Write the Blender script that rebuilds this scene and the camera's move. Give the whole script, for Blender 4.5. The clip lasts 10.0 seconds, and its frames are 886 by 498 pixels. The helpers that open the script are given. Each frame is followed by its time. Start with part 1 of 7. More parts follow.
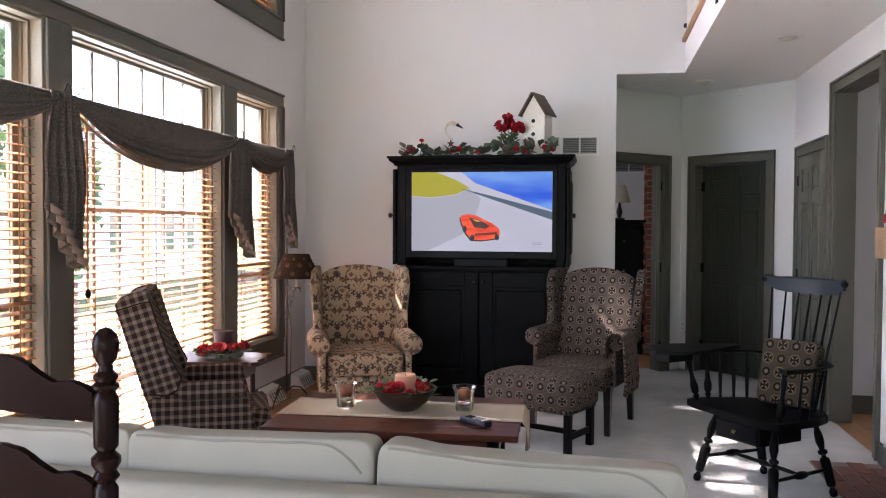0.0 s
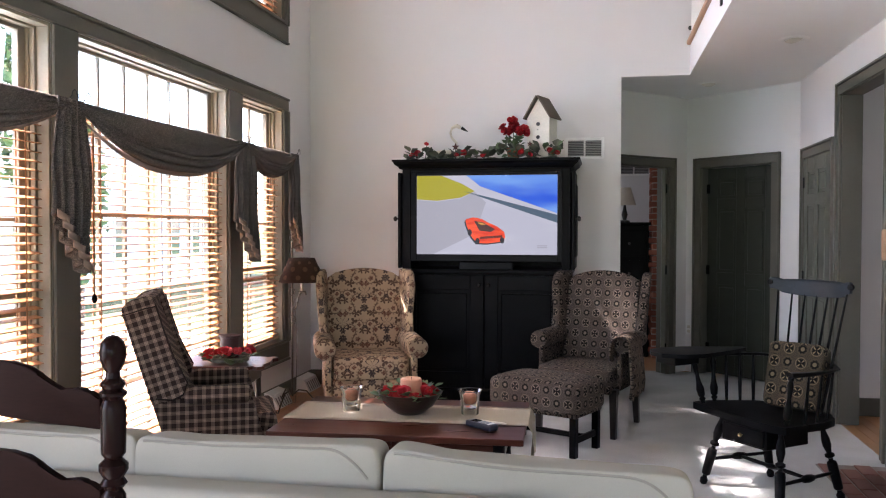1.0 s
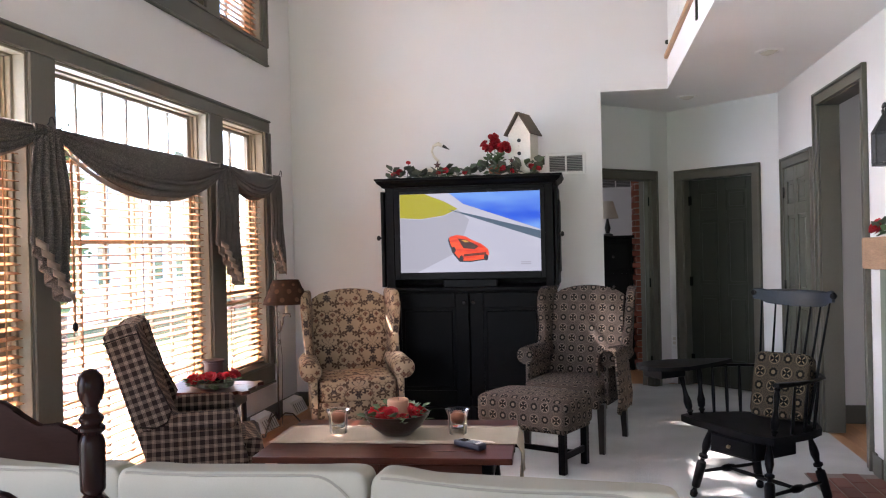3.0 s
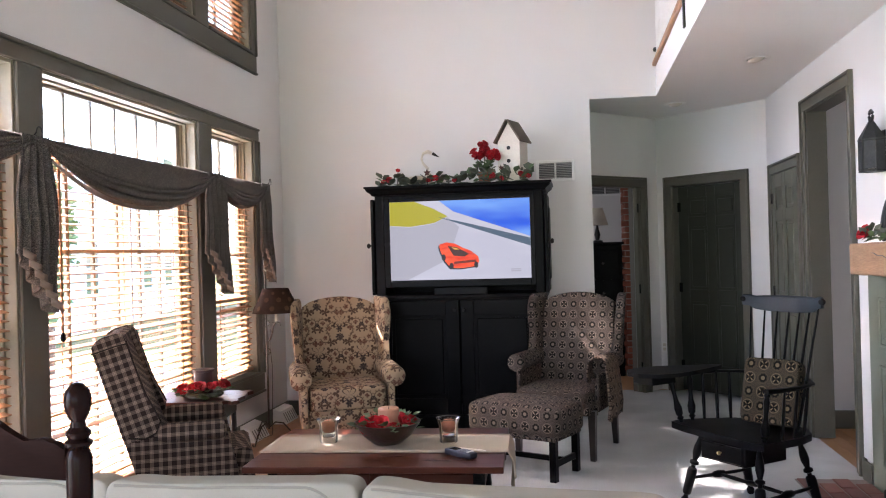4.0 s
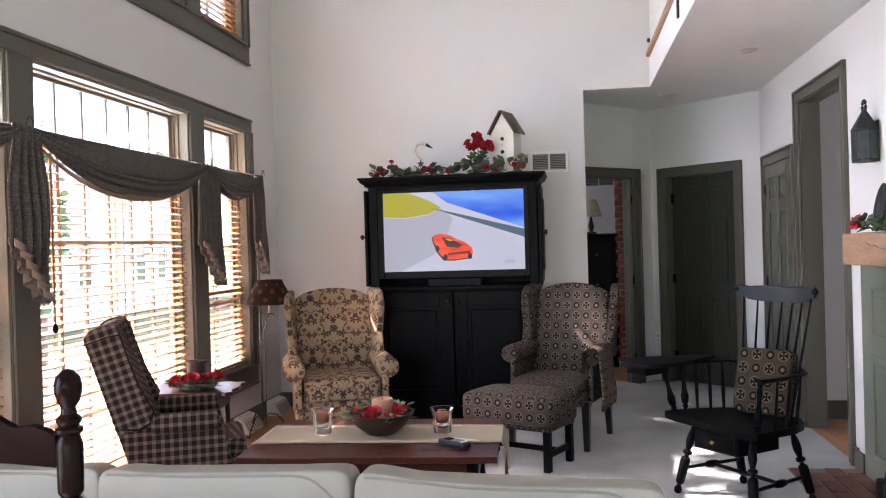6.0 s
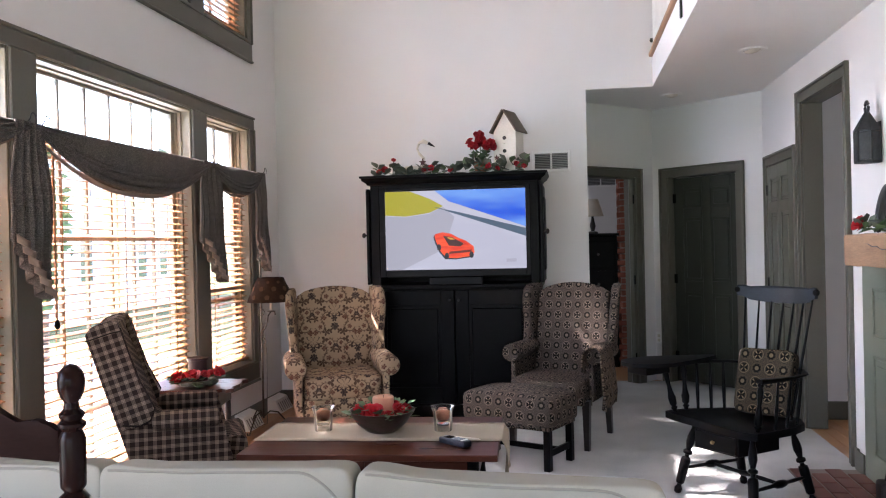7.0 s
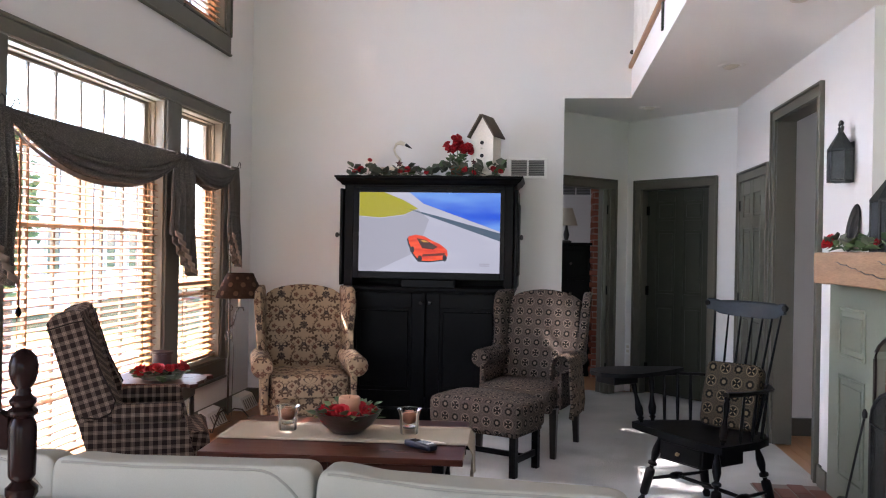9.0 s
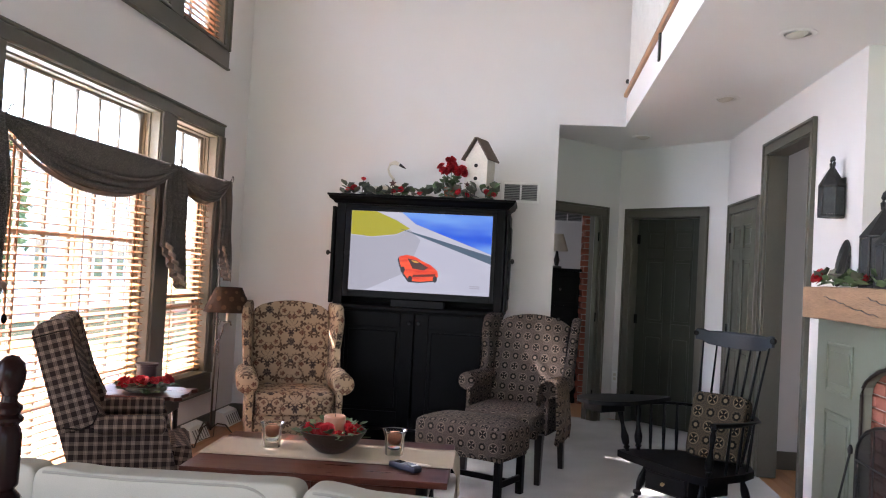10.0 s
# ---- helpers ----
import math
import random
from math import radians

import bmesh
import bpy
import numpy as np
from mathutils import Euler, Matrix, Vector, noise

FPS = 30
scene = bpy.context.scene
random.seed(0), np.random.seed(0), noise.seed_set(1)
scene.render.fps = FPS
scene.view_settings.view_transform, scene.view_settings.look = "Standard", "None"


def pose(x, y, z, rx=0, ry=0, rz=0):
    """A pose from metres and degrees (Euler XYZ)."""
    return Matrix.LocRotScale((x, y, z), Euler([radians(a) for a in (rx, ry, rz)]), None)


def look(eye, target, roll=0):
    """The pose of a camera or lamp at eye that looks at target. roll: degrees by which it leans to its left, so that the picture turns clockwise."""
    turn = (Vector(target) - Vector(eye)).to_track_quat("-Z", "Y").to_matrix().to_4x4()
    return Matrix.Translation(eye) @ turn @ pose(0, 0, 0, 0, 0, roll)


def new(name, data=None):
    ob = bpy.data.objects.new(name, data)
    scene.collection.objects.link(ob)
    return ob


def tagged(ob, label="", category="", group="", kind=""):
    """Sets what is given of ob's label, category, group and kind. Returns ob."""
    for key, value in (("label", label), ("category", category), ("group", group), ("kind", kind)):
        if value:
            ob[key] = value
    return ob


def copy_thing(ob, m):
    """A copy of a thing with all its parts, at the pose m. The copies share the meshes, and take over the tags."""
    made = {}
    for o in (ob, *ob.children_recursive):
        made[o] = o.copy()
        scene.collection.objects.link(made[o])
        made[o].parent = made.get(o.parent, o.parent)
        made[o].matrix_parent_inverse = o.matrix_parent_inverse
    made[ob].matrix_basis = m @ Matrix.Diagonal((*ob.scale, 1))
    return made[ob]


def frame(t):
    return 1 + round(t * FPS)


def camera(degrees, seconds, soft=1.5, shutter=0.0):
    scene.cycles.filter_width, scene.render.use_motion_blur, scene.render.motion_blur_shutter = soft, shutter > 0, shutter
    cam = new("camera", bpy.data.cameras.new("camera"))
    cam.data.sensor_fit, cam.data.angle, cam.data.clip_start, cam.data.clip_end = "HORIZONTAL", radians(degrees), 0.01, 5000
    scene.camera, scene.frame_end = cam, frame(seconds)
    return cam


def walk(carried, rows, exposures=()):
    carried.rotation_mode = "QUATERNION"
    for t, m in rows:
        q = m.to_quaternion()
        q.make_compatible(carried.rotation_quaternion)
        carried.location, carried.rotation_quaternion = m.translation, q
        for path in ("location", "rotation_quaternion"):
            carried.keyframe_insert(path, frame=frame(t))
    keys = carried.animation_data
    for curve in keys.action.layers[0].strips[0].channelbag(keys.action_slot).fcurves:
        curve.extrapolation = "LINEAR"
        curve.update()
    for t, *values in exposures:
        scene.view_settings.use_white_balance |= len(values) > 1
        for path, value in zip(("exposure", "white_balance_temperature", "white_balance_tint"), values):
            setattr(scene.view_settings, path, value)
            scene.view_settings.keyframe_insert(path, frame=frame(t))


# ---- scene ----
cam = camera(56.2, 10.0, soft=1.1)

EXPOSURE = 3.40

# camera path: a hand-held shot from behind the sofa
PATH = [
    (0, (-0.136, -0.622, 1.42), (-0.5, 1.344, 1.367), 0.3),
    (0.5, (-0.135, -0.627, 1.425), (-0.509, 1.337, 1.374), 0.4),
    (1, (-0.136, -0.625, 1.427), (-0.512, 1.338, 1.38), 0.1),
    (1.5, (-0.136, -0.621, 1.426), (-0.507, 1.344, 1.388), -0.3),
    (2, (-0.136, -0.617, 1.426), (-0.498, 1.35, 1.398), -0.6),
    (2.5, (-0.133, -0.619, 1.433), (-0.488, 1.349, 1.416), -0.9),
    (3, (-0.131, -0.614, 1.438), (-0.471, 1.357, 1.431), -1.3),
    (4.5, (-0.128, -0.611, 1.447), (-0.439, 1.364, 1.458), -1.6),
    (5, (-0.126, -0.61, 1.443), (-0.434, 1.366, 1.448), -1.7),
    (5.5, (-0.127, -0.603, 1.437), (-0.43, 1.374, 1.432), -1.8),
    (7, (-0.13, -0.608, 1.431), (-0.436, 1.368, 1.419), -1.3),
    (7.5, (-0.129, -0.605, 1.429), (-0.443, 1.371, 1.415), -1.8),
    (8, (-0.114, -0.595, 1.411), (-0.409, 1.383, 1.37), -1.1),
    (8.5, (-0.11, -0.57, 1.402), (-0.319, 1.418, 1.349), 0.5),
    (9, (-0.135, -0.577, 1.417), (-0.377, 1.409, 1.416), 1.0),
    (9.5, (-0.146, -0.569, 1.412), (-0.385, 1.416, 1.452), 2.5),
    (10, (-0.148, -0.575, 1.414), (-0.366, 1.412, 1.466), 3.0),
]
walk(cam, [(t, look(eye, target, roll)) for t, eye, target, roll in PATH], exposures=[(t, EXPOSURE + e, k, 24) for t, e, k in ((0.0, -0.07, 6330), (2.0, 0.02, 6360), (4.5, 0.13, 6340), (7.0, 0.04, 6230), (8.0, -0.02, 6180), (8.5, -0.13, 6210), (9.0, -0.08, 6260), (10.0, 0.0, 6320))])

# ---- light ----
SUN_WAY = Vector((1.0, 0.11, -1.25))
world = bpy.data.worlds.new("world")
scene.world = world
world.use_nodes = True
sky = world.node_tree.nodes.new("ShaderNodeTexSky")
sky.sky_type, sky.sun_disc = "NISHITA", False
sky.sun_elevation, sky.sun_rotation = radians(51.2), radians(263.7)
background = world.node_tree.nodes["Background"]
background.inputs["Strength"].default_value = 0.15
world.node_tree.links.new(sky.outputs["Color"], background.inputs["Color"])


def lamp(name, kind, energy, m, colour=(1, 1, 1), **settings):
    data = bpy.data.lights.new(name, kind)
    data.energy, data.color = energy, colour
    for key, value in settings.items():
        setattr(data, key, value)
    ob = new(name, data)
    ob.matrix_world = m
    return ob


lamp("sun", "SUN", 5.0, look((-20, -4, 26), Vector((-20, -4, 26)) + SUN_WAY), (1, 0.94, 0.86), angle=radians(0.6))

# unseen fill lamps added behind the camera and in the loft
DAY = (0.82, 0.92, 1.0)
lamp("south_window_light", "AREA", 0.3, look((-1.4, -4.05, 1.5), (-1.0, 4, 1.6)), DAY, shape="RECTANGLE", size=1.8, size_y=2.0)
lamp("south_door_light", "AREA", 0.35, look((0.9, -4.05, 1.2), (0.7, 4, 1.5)), DAY, shape="RECTANGLE", size=1.6, size_y=2.3)
lamp("loft_window_light", "AREA", 1.3, look((4.55, 2.5, 4.3), (-3, 4.0, 3.2)), DAY, shape="RECTANGLE", size=2.4, size_y=1.6)
# lamps outside the upper windows and transoms stand in for the sky
for y, w in ((2.6, 0.8), (4.09, 1.7), (5.6, 0.8)):
    lamp("upper_window_light", "AREA", 1.0 * w, look((-3.04, y, 3.95), (0, y, 3.0)), (1.0, 0.93, 0.84), shape="RECTANGLE", size=w, size_y=1.5)
for y, w in ((2.6, 0.7), (4.09, 1.6)):
    lamp("transom_light", "AREA", 2.0 * w, look((-3.0, y, 2.22), (1.6, y, 1.75)), (0.56, 0.80, 1.0), shape="RECTANGLE", size=w, size_y=0.34)
# more added fill: one at the side opening, two at blank room walls
lamp("side_window_light", "AREA", 5.5, look((-2.86, -0.9, 1.5), (1.6, 3.8, 1.6)), DAY, shape="RECTANGLE", size=1.9, size_y=1.9)
lamp("back_room_window_light", "AREA", 2.5, look((-2.86, 8.9, 1.5), (1, 9.3, 1.4)), DAY, shape="RECTANGLE", size=1.2, size_y=1.4)
lamp("side_room_window_light", "AREA", 0.8, look((4.55, 5.3, 1.5), (1, 5.6, 1.4)), DAY, shape="RECTANGLE", size=1.2, size_y=1.4)

# ---- materials ----
MATS = {}


def mat(name, colour, rough=0.6, metal=0.0, scale=6.0, vary=0.12, fine=90.0, bump=0.1, dist=0.002, spec=0.5, coat=0.0, island=False, stretch=(1, 1, 1)):
    """A painted, woven or turned surface: base colour with broad and fine variation, and a fine relief."""
    m = bpy.data.materials.new(name)
    m.use_nodes = True
    nt = m.node_tree
    p = nt.nodes["Principled BSDF"]
    p.inputs["Metallic"].default_value = metal
    p.inputs["Specular IOR Level"].default_value = spec
    p.inputs["Coat Weight"].default_value = coat
    tc = nt.nodes.new("ShaderNodeTexCoord")
    mp = nt.nodes.new("ShaderNodeMapping")
    mp.inputs["Scale"].default_value = stretch
    nt.links.new(tc.outputs["Object"], mp.inputs["Vector"])
    n1, n2 = nt.nodes.new("ShaderNodeTexNoise"), nt.nodes.new("ShaderNodeTexNoise")
    for n, sc in ((n1, scale), (n2, fine)):
        n.inputs["Scale"].default_value, n.inputs["Detail"].default_value = sc, 4
        nt.links.new(mp.outputs["Vector"], n.inputs["Vector"])
    mix = nt.nodes.new("ShaderNodeMix")
    mix.data_type = "RGBA"
    a, b = mix.inputs[6], mix.inputs[7]
    a.default_value = (*[c * (1 - vary) for c in colour], 1)
    b.default_value = (*[min(1, c * (1 + vary)) for c in colour], 1)
    add = nt.nodes.new("ShaderNodeMath")
    add.operation = "MULTIPLY_ADD"
    add.inputs[1].default_value = 0.45
    nt.links.new(n2.outputs["Fac"], add.inputs[0])
    half = nt.nodes.new("ShaderNodeMath")
    half.operation = "MULTIPLY"
    half.inputs[1].default_value = 0.55
    nt.links.new(n1.outputs["Fac"], half.inputs[0])
    nt.links.new(half.outputs[0], add.inputs[2])
    rng = nt.nodes.new("ShaderNodeMapRange")
    rng.inputs["From Min"].default_value, rng.inputs["From Max"].default_value = 0.3, 0.7
    nt.links.new(add.outputs[0], rng.inputs["Value"])
    fac = rng.outputs[0]
    if island:
        info = nt.nodes.new("ShaderNodeObjectInfo")
        av = nt.nodes.new("ShaderNodeMath")
        av.operation = "MULTIPLY_ADD"
        av.inputs[1].default_value, av.use_clamp = 0.7, True
        nt.links.new(info.outputs["Random"], av.inputs[0])
        lo = nt.nodes.new("ShaderNodeMath")
        lo.operation = "MULTIPLY"
        lo.inputs[1].default_value = 0.4
        nt.links.new(fac, lo.inputs[0])
        nt.links.new(lo.outputs[0], av.inputs[2])
        fac = av.outputs[0]
    nt.links.new(fac, mix.inputs[0])
    nt.links.new(mix.outputs[2], p.inputs["Base Color"])
    rr = nt.nodes.new("ShaderNodeMapRange")
    rr.inputs["To Min"].default_value, rr.inputs["To Max"].default_value = max(0.02, rough - 0.07), min(1, rough + 0.07)
    nt.links.new(n1.outputs["Fac"], rr.inputs["Value"])
    nt.links.new(rr.outputs[0], p.inputs["Roughness"])
    if bump:
        bp = nt.nodes.new("ShaderNodeBump")
        bp.inputs["Strength"].default_value, bp.inputs["Distance"].default_value = bump, dist
        nt.links.new(n2.outputs["Fac"], bp.inputs["Height"])
        nt.links.new(bp.outputs["Normal"], p.inputs["Normal"])
    MATS[name] = m
    return m


WALL = mat("wall_paint", (0.73, 0.705, 0.685), 0.85, scale=1.2, vary=0.025, fine=160, bump=0.12, dist=0.001, spec=0.25)
CEIL = mat("ceiling_paint", (0.84, 0.83, 0.81), 0.9, scale=1.0, vary=0.02, fine=120, bump=0.1, spec=0.2)
TRIM = mat("olive_trim_paint", (0.112, 0.104, 0.082), 0.45, scale=3, vary=0.07, fine=60, bump=0.06, spec=0.25)
SASH = mat("khaki_sash_paint", (0.17, 0.15, 0.115), 0.5, scale=4, vary=0.08, fine=70, bump=0.05, spec=0.2)
JAMB = mat("tan_jamb_paint", (0.22, 0.19, 0.13), 0.5, scale=4, vary=0.08, fine=70, bump=0.05)
# one door paint twice: darker with the hall's shade put in, lighter as lit
DOORSHADED = mat("door_paint_shaded", (0.036, 0.038, 0.028), 0.42, scale=3, vary=0.06, fine=60, bump=0.05, spec=0.25)
DOORLIT = mat("door_paint_lit", (0.115, 0.115, 0.088), 0.42, scale=3, vary=0.06, fine=60, bump=0.05, spec=0.3)
GREEN = mat("sage_panel_paint", (0.20, 0.215, 0.165), 0.5, scale=3, vary=0.06, fine=60, bump=0.05)
BLACK = mat("black_furniture_paint", (0.0042, 0.0040, 0.0042), 0.40, scale=5, vary=0.3, fine=70, bump=0.06, spec=0.06)
CARPET = mat("carpet_pile", (0.455, 0.46, 0.445), 0.95, scale=2.5, vary=0.2, fine=150, bump=1.0, dist=0.007, spec=0.1)
WOODFLOOR = mat("oak_floor", (0.36, 0.18, 0.075), 0.4, scale=2.5, vary=0.22, fine=30, bump=0.06, stretch=(8, 0.7, 8), island=True)
OAKRAIL = mat("oak_rail", (0.42, 0.21, 0.09), 0.4, scale=4, vary=0.2, fine=40, bump=0.06, stretch=(8, 1, 8))
SLATWOOD = mat("blind_slat_wood", (0.40, 0.195, 0.085), 0.42, scale=5, vary=0.18, fine=50, bump=0.04, stretch=(6, 0.6, 6))
WHITEPLASTIC = mat("white_enamel", (0.78, 0.77, 0.74), 0.4, scale=6, vary=0.03, bump=0.02)


def glass(name, colour=(1, 1, 1), rough=0.0):
    m = bpy.data.materials.new(name)
    m.use_nodes = True
    p = m.node_tree.nodes["Principled BSDF"]
    p.inputs["Base Color"].default_value = (*colour, 1)
    p.inputs["Transmission Weight"].default_value = 1
    p.inputs["Roughness"].default_value = rough
    p.inputs["IOR"].default_value = 1.45
    return m


GLASS = glass("window_glass")


# ---- building helpers ----
def box(bm, x0, x1, y0, y1, z0, z1, bevel=0.0, seg=1):
    vs = bmesh.ops.create_cube(bm, size=1)["verts"]
    bmesh.ops.transform(bm, verts=vs, matrix=Matrix.Translation(((x0 + x1) / 2, (y0 + y1) / 2, (z0 + z1) / 2)) @ Matrix.Diagonal((abs(x1 - x0), abs(y1 - y0), abs(z1 - z0), 1)))
    if bevel:
        es = list({e for v in vs for e in v.link_edges})
        bmesh.ops.bevel(bm, geom=es, offset=bevel, segments=seg, profile=0.5, affect="EDGES")
    return bm


def boxm(bm, m, sx, sy, sz, bevel=0.0, seg=1):
    """A box of that size, centred on the pose m."""
    vs = bmesh.ops.create_cube(bm, size=1)["verts"]
    bmesh.ops.transform(bm, verts=vs, matrix=m @ Matrix.Diagonal((sx, sy, sz, 1)))
    if bevel:
        es = list({e for v in vs for e in v.link_edges})
        bmesh.ops.bevel(bm, geom=es, offset=bevel, segments=seg, profile=0.5, affect="EDGES")
    return bm


def rod(bm, a, b, r0, r1=None, seg=10):
    a, b = Vector(a), Vector(b)
    r1 = r0 if r1 is None else r1
    q = (b - a).to_track_quat("Z", "Y").to_matrix().to_4x4()
    m = Matrix.Translation((a + b) / 2) @ q
    bmesh.ops.create_cone(bm, cap_ends=True, segments=seg, radius1=r0, radius2=r1, depth=(b - a).length, matrix=m)
    return bm


def lathe(bm, profile, m=None, seg=16, sx=1.0, sy=1.0):
    """Turn a profile of (radius, height) round z."""
    m = m or Matrix()
    rings = []
    for r, z in profile:
        rings.append([bm.verts.new(m @ Vector((sx * r * math.cos(6.28318 * i / seg), sy * r * math.sin(6.28318 * i / seg), z))) for i in range(seg)])
    for a, b in zip(rings, rings[1:]):
        for i in range(seg):
            j = (i + 1) % seg
            bm.faces.new((a[i], a[j], b[j], b[i]))
    if profile[0][0] > 0.0005:
        bm.faces.new(list(reversed(rings[0])))
    if profile[-1][0] > 0.0005:
        bm.faces.new(rings[-1])
    return bm


def turned(bm, a, b, profile, seg=12):
    """A turned leg or post from a to b; profile rows are (share of the length, radius)."""
    a, b = Vector(a), Vector(b)
    q = (b - a).to_track_quat("Z", "Y").to_matrix().to_4x4()
    return lathe(bm, [(r, f * (b - a).length) for f, r in profile], Matrix.Translation(a) @ q, seg)


def tube(bm, pts, r, seg=8, flat=1.0):
    """A rod bent along points."""
    pts = [Vector(p) for p in pts]
    rings = []
    for i, p in enumerate(pts):
        d = (pts[min(i + 1, len(pts) - 1)] - pts[max(i - 1, 0)]).normalized()
        u = d.cross(Vector((0, 0, 1)))
        u = (Vector((1, 0, 0)) if u.length < 0.05 else u).normalized()
        v = d.cross(u).normalized()
        rr = r[i] if isinstance(r, (list, tuple)) else r
        rings.append([bm.verts.new(p + u * rr * math.cos(6.28318 * k / seg) + v * rr * flat * math.sin(6.28318 * k / seg)) for k in range(seg)])
    for a, b in zip(rings, rings[1:]):
        for k in range(seg):
            j = (k + 1) % seg
            bm.faces.new((a[k], a[j], b[j], b[k]))
    bm.faces.new(list(reversed(rings[0])))
    bm.faces.new(rings[-1])
    return bm


def prism(bm, outline, t0, t1, m=None):
    """An outline in the plane (u, v) pulled from t0 to t1 along the third axis, then put at m."""
    m = m or Matrix()
    a = [bm.verts.new(m @ Vector((u, v, t0))) for u, v in outline]
    b = [bm.verts.new(m @ Vector((u, v, t1))) for u, v in outline]
    n = len(outline)
    bm.faces.new(list(reversed(a)))
    bm.faces.new(b)
    for i in range(n):
        bm.faces.new((a[i], a[(i + 1) % n], b[(i + 1) % n], b[i]))
    return bm


def mesh(name, bm, material, smooth=False, angle=35):
    bmesh.ops.recalc_face_normals(bm, faces=bm.faces)
    me = bpy.data.meshes.new(name)
    if smooth:
        for f in bm.faces:
            f.smooth = True
        for e in bm.edges:
            if len(e.link_faces) == 2 and e.calc_face_angle(0) > radians(angle):
                e.smooth = False
    bm.to_mesh(me)
    bm.free()
    if material:
        me.materials.append(material)
    return me


def part(name, bm, material, parent=None, label="", smooth=False, m=None):
    ob = new(name, mesh(name, bm, material, smooth))
    if parent is not None:
        ob.parent = parent
    if m is not None:
        ob.matrix_basis = m
    if label:
        tagged(ob, label)
    return ob


def thing(name, label, category, m=None, group="", kind=""):
    ob = new(name)
    if m is not None:
        ob.matrix_basis = m
    return tagged(ob, label, category, group, kind)


def structure(name, bm, material, label, category, smooth=False):
    return tagged(part(name, bm, material, None, "", smooth), label, category, "", "structure")


B = bmesh.new

# ---- the room ----
XL, YT, XR, ZC, ZT = -2.79, 6.70, 1.58, 2.74, 5.5      # window wall, television wall, right wall, low ceiling, high ceiling
XLOFT = 0.586
WIN = ((2.19, 3.014), (3.216, 4.961), (5.188, 6.01))     # openings along the window wall
WZ0, WZ1, UZ0, UZ1 = 0.479, 2.431, 3.164, 4.75
WB = (WZ0, 0.11, WZ0)                                    # the middle window reaches nearly to the floor

b = B()
SIDE = ((-1.9, 0.1),)                                    # an unseen opening added behind the camera for the fill lamp
ys = [-4.0] + [y for w in SIDE + WIN for y in w] + [YT + 0.16]
for k in range(0, len(ys), 2):
    box(b, XL - 0.14, XL, ys[k], ys[k + 1], -0.3, ZT)
for y0, y1 in SIDE:
    for z0, z1 in ((-0.3, 0.5), (2.43, ZT)):
        box(b, XL - 0.14, XL, y0, y1, z0, z1)
for (y0, y1), wb in zip(WIN, WB):
    for z0, z1 in ((-0.3, wb), (WZ1, UZ0), (UZ1, ZT)):
        box(b, XL - 0.14, XL, y0, y1, z0, z1)
structure("wall_west", b, WALL, "tall off-white painted wall with two rows of windows", "wall")
b = B()
box(b, XL, 0.02, YT, YT + 0.16, -0.3, ZT)
box(b, 0.02, 4.6, YT, YT + 0.16, ZC + 0.001, ZT)
structure("wall_north", b, WALL, "two-storey off-white painted wall behind the armoire", "wall")
b = B()
OY0, OY1, OZ = 4.91, 5.885, 2.415
box(b, XR, XR + 0.14, OY1, 7.35, 0, ZC)
box(b, XR, XR + 0.14, OY0, OY1, OZ, ZC)
box(b, XR, XR + 0.14, 4.05, OY0, 0, ZC)
box(b, XR + 0.1, XR + 0.6, 2.0, 4.05, -0.1, 1.252)
box(b, XR + 0.6, XR + 0.74, 2.0, 4.05, -0.1, ZC)
box(b, XR + 0.14, XR + 0.6, 4.05, 4.19, 0, ZC)
box(b, XR, XR + 0.14, -4, 2.0, 0, ZC)
structure("wall_east", b, WALL, "off-white painted wall with a cased opening beside the fireplace", "wall")
b = B()
box(b, XLOFT, 4.6, -4, YT, ZC, ZC + 0.245)
box(b, 0.02, XR + 0.14, YT + 0.16, 10.5, ZC, ZC + 0.1)
box(b, 0.02, 4.6, YT, YT + 0.16, ZC, ZC + 0.001)
box(b, -2.99, 0.02, YT + 0.16, 10.5, ZC, ZC + 0.1)
box(b, XR + 0.14, 4.6, YT, 8, ZC, ZC + 0.1)
tagged(part("ceiling", b, CEIL), "smooth white low ceiling under the loft", "ceiling", "", "structure")
b = B()
box(b, -3.0, 4.7, -4.2, YT + 0.16, ZT, ZT + 0.1)
tagged(part("ceiling_high", b, CEIL), "white high ceiling over the two-storey room", "ceiling", "", "structure")
b = B()
box(b, 4.6, 4.7, -4, YT + 0.16, ZC, ZT)
structure("wall_loft", b, WALL, "plain off-white wall at the back of the loft", "wall")
# wall out of view; its openings are added to brighten the room
b = B()
for x0, x1, z0, z1 in ((-2.99, -2.3, -0.3, ZT), (-0.5, 0.1, -0.3, ZT), (1.7, 4.7, ZC, ZT), (-2.3, -0.5, -0.3, 0.5), (-2.3, -0.5, 2.5, ZT), (0.1, 1.72, -0.3, 0.0), (0.1, 1.72, 2.4, ZT)):
    box(b, x0, x1, -4.14, -4.0, z0, z1)
structure("wall_south", b, WALL, "plain off-white unseen wall with openings added to let light in", "wall")

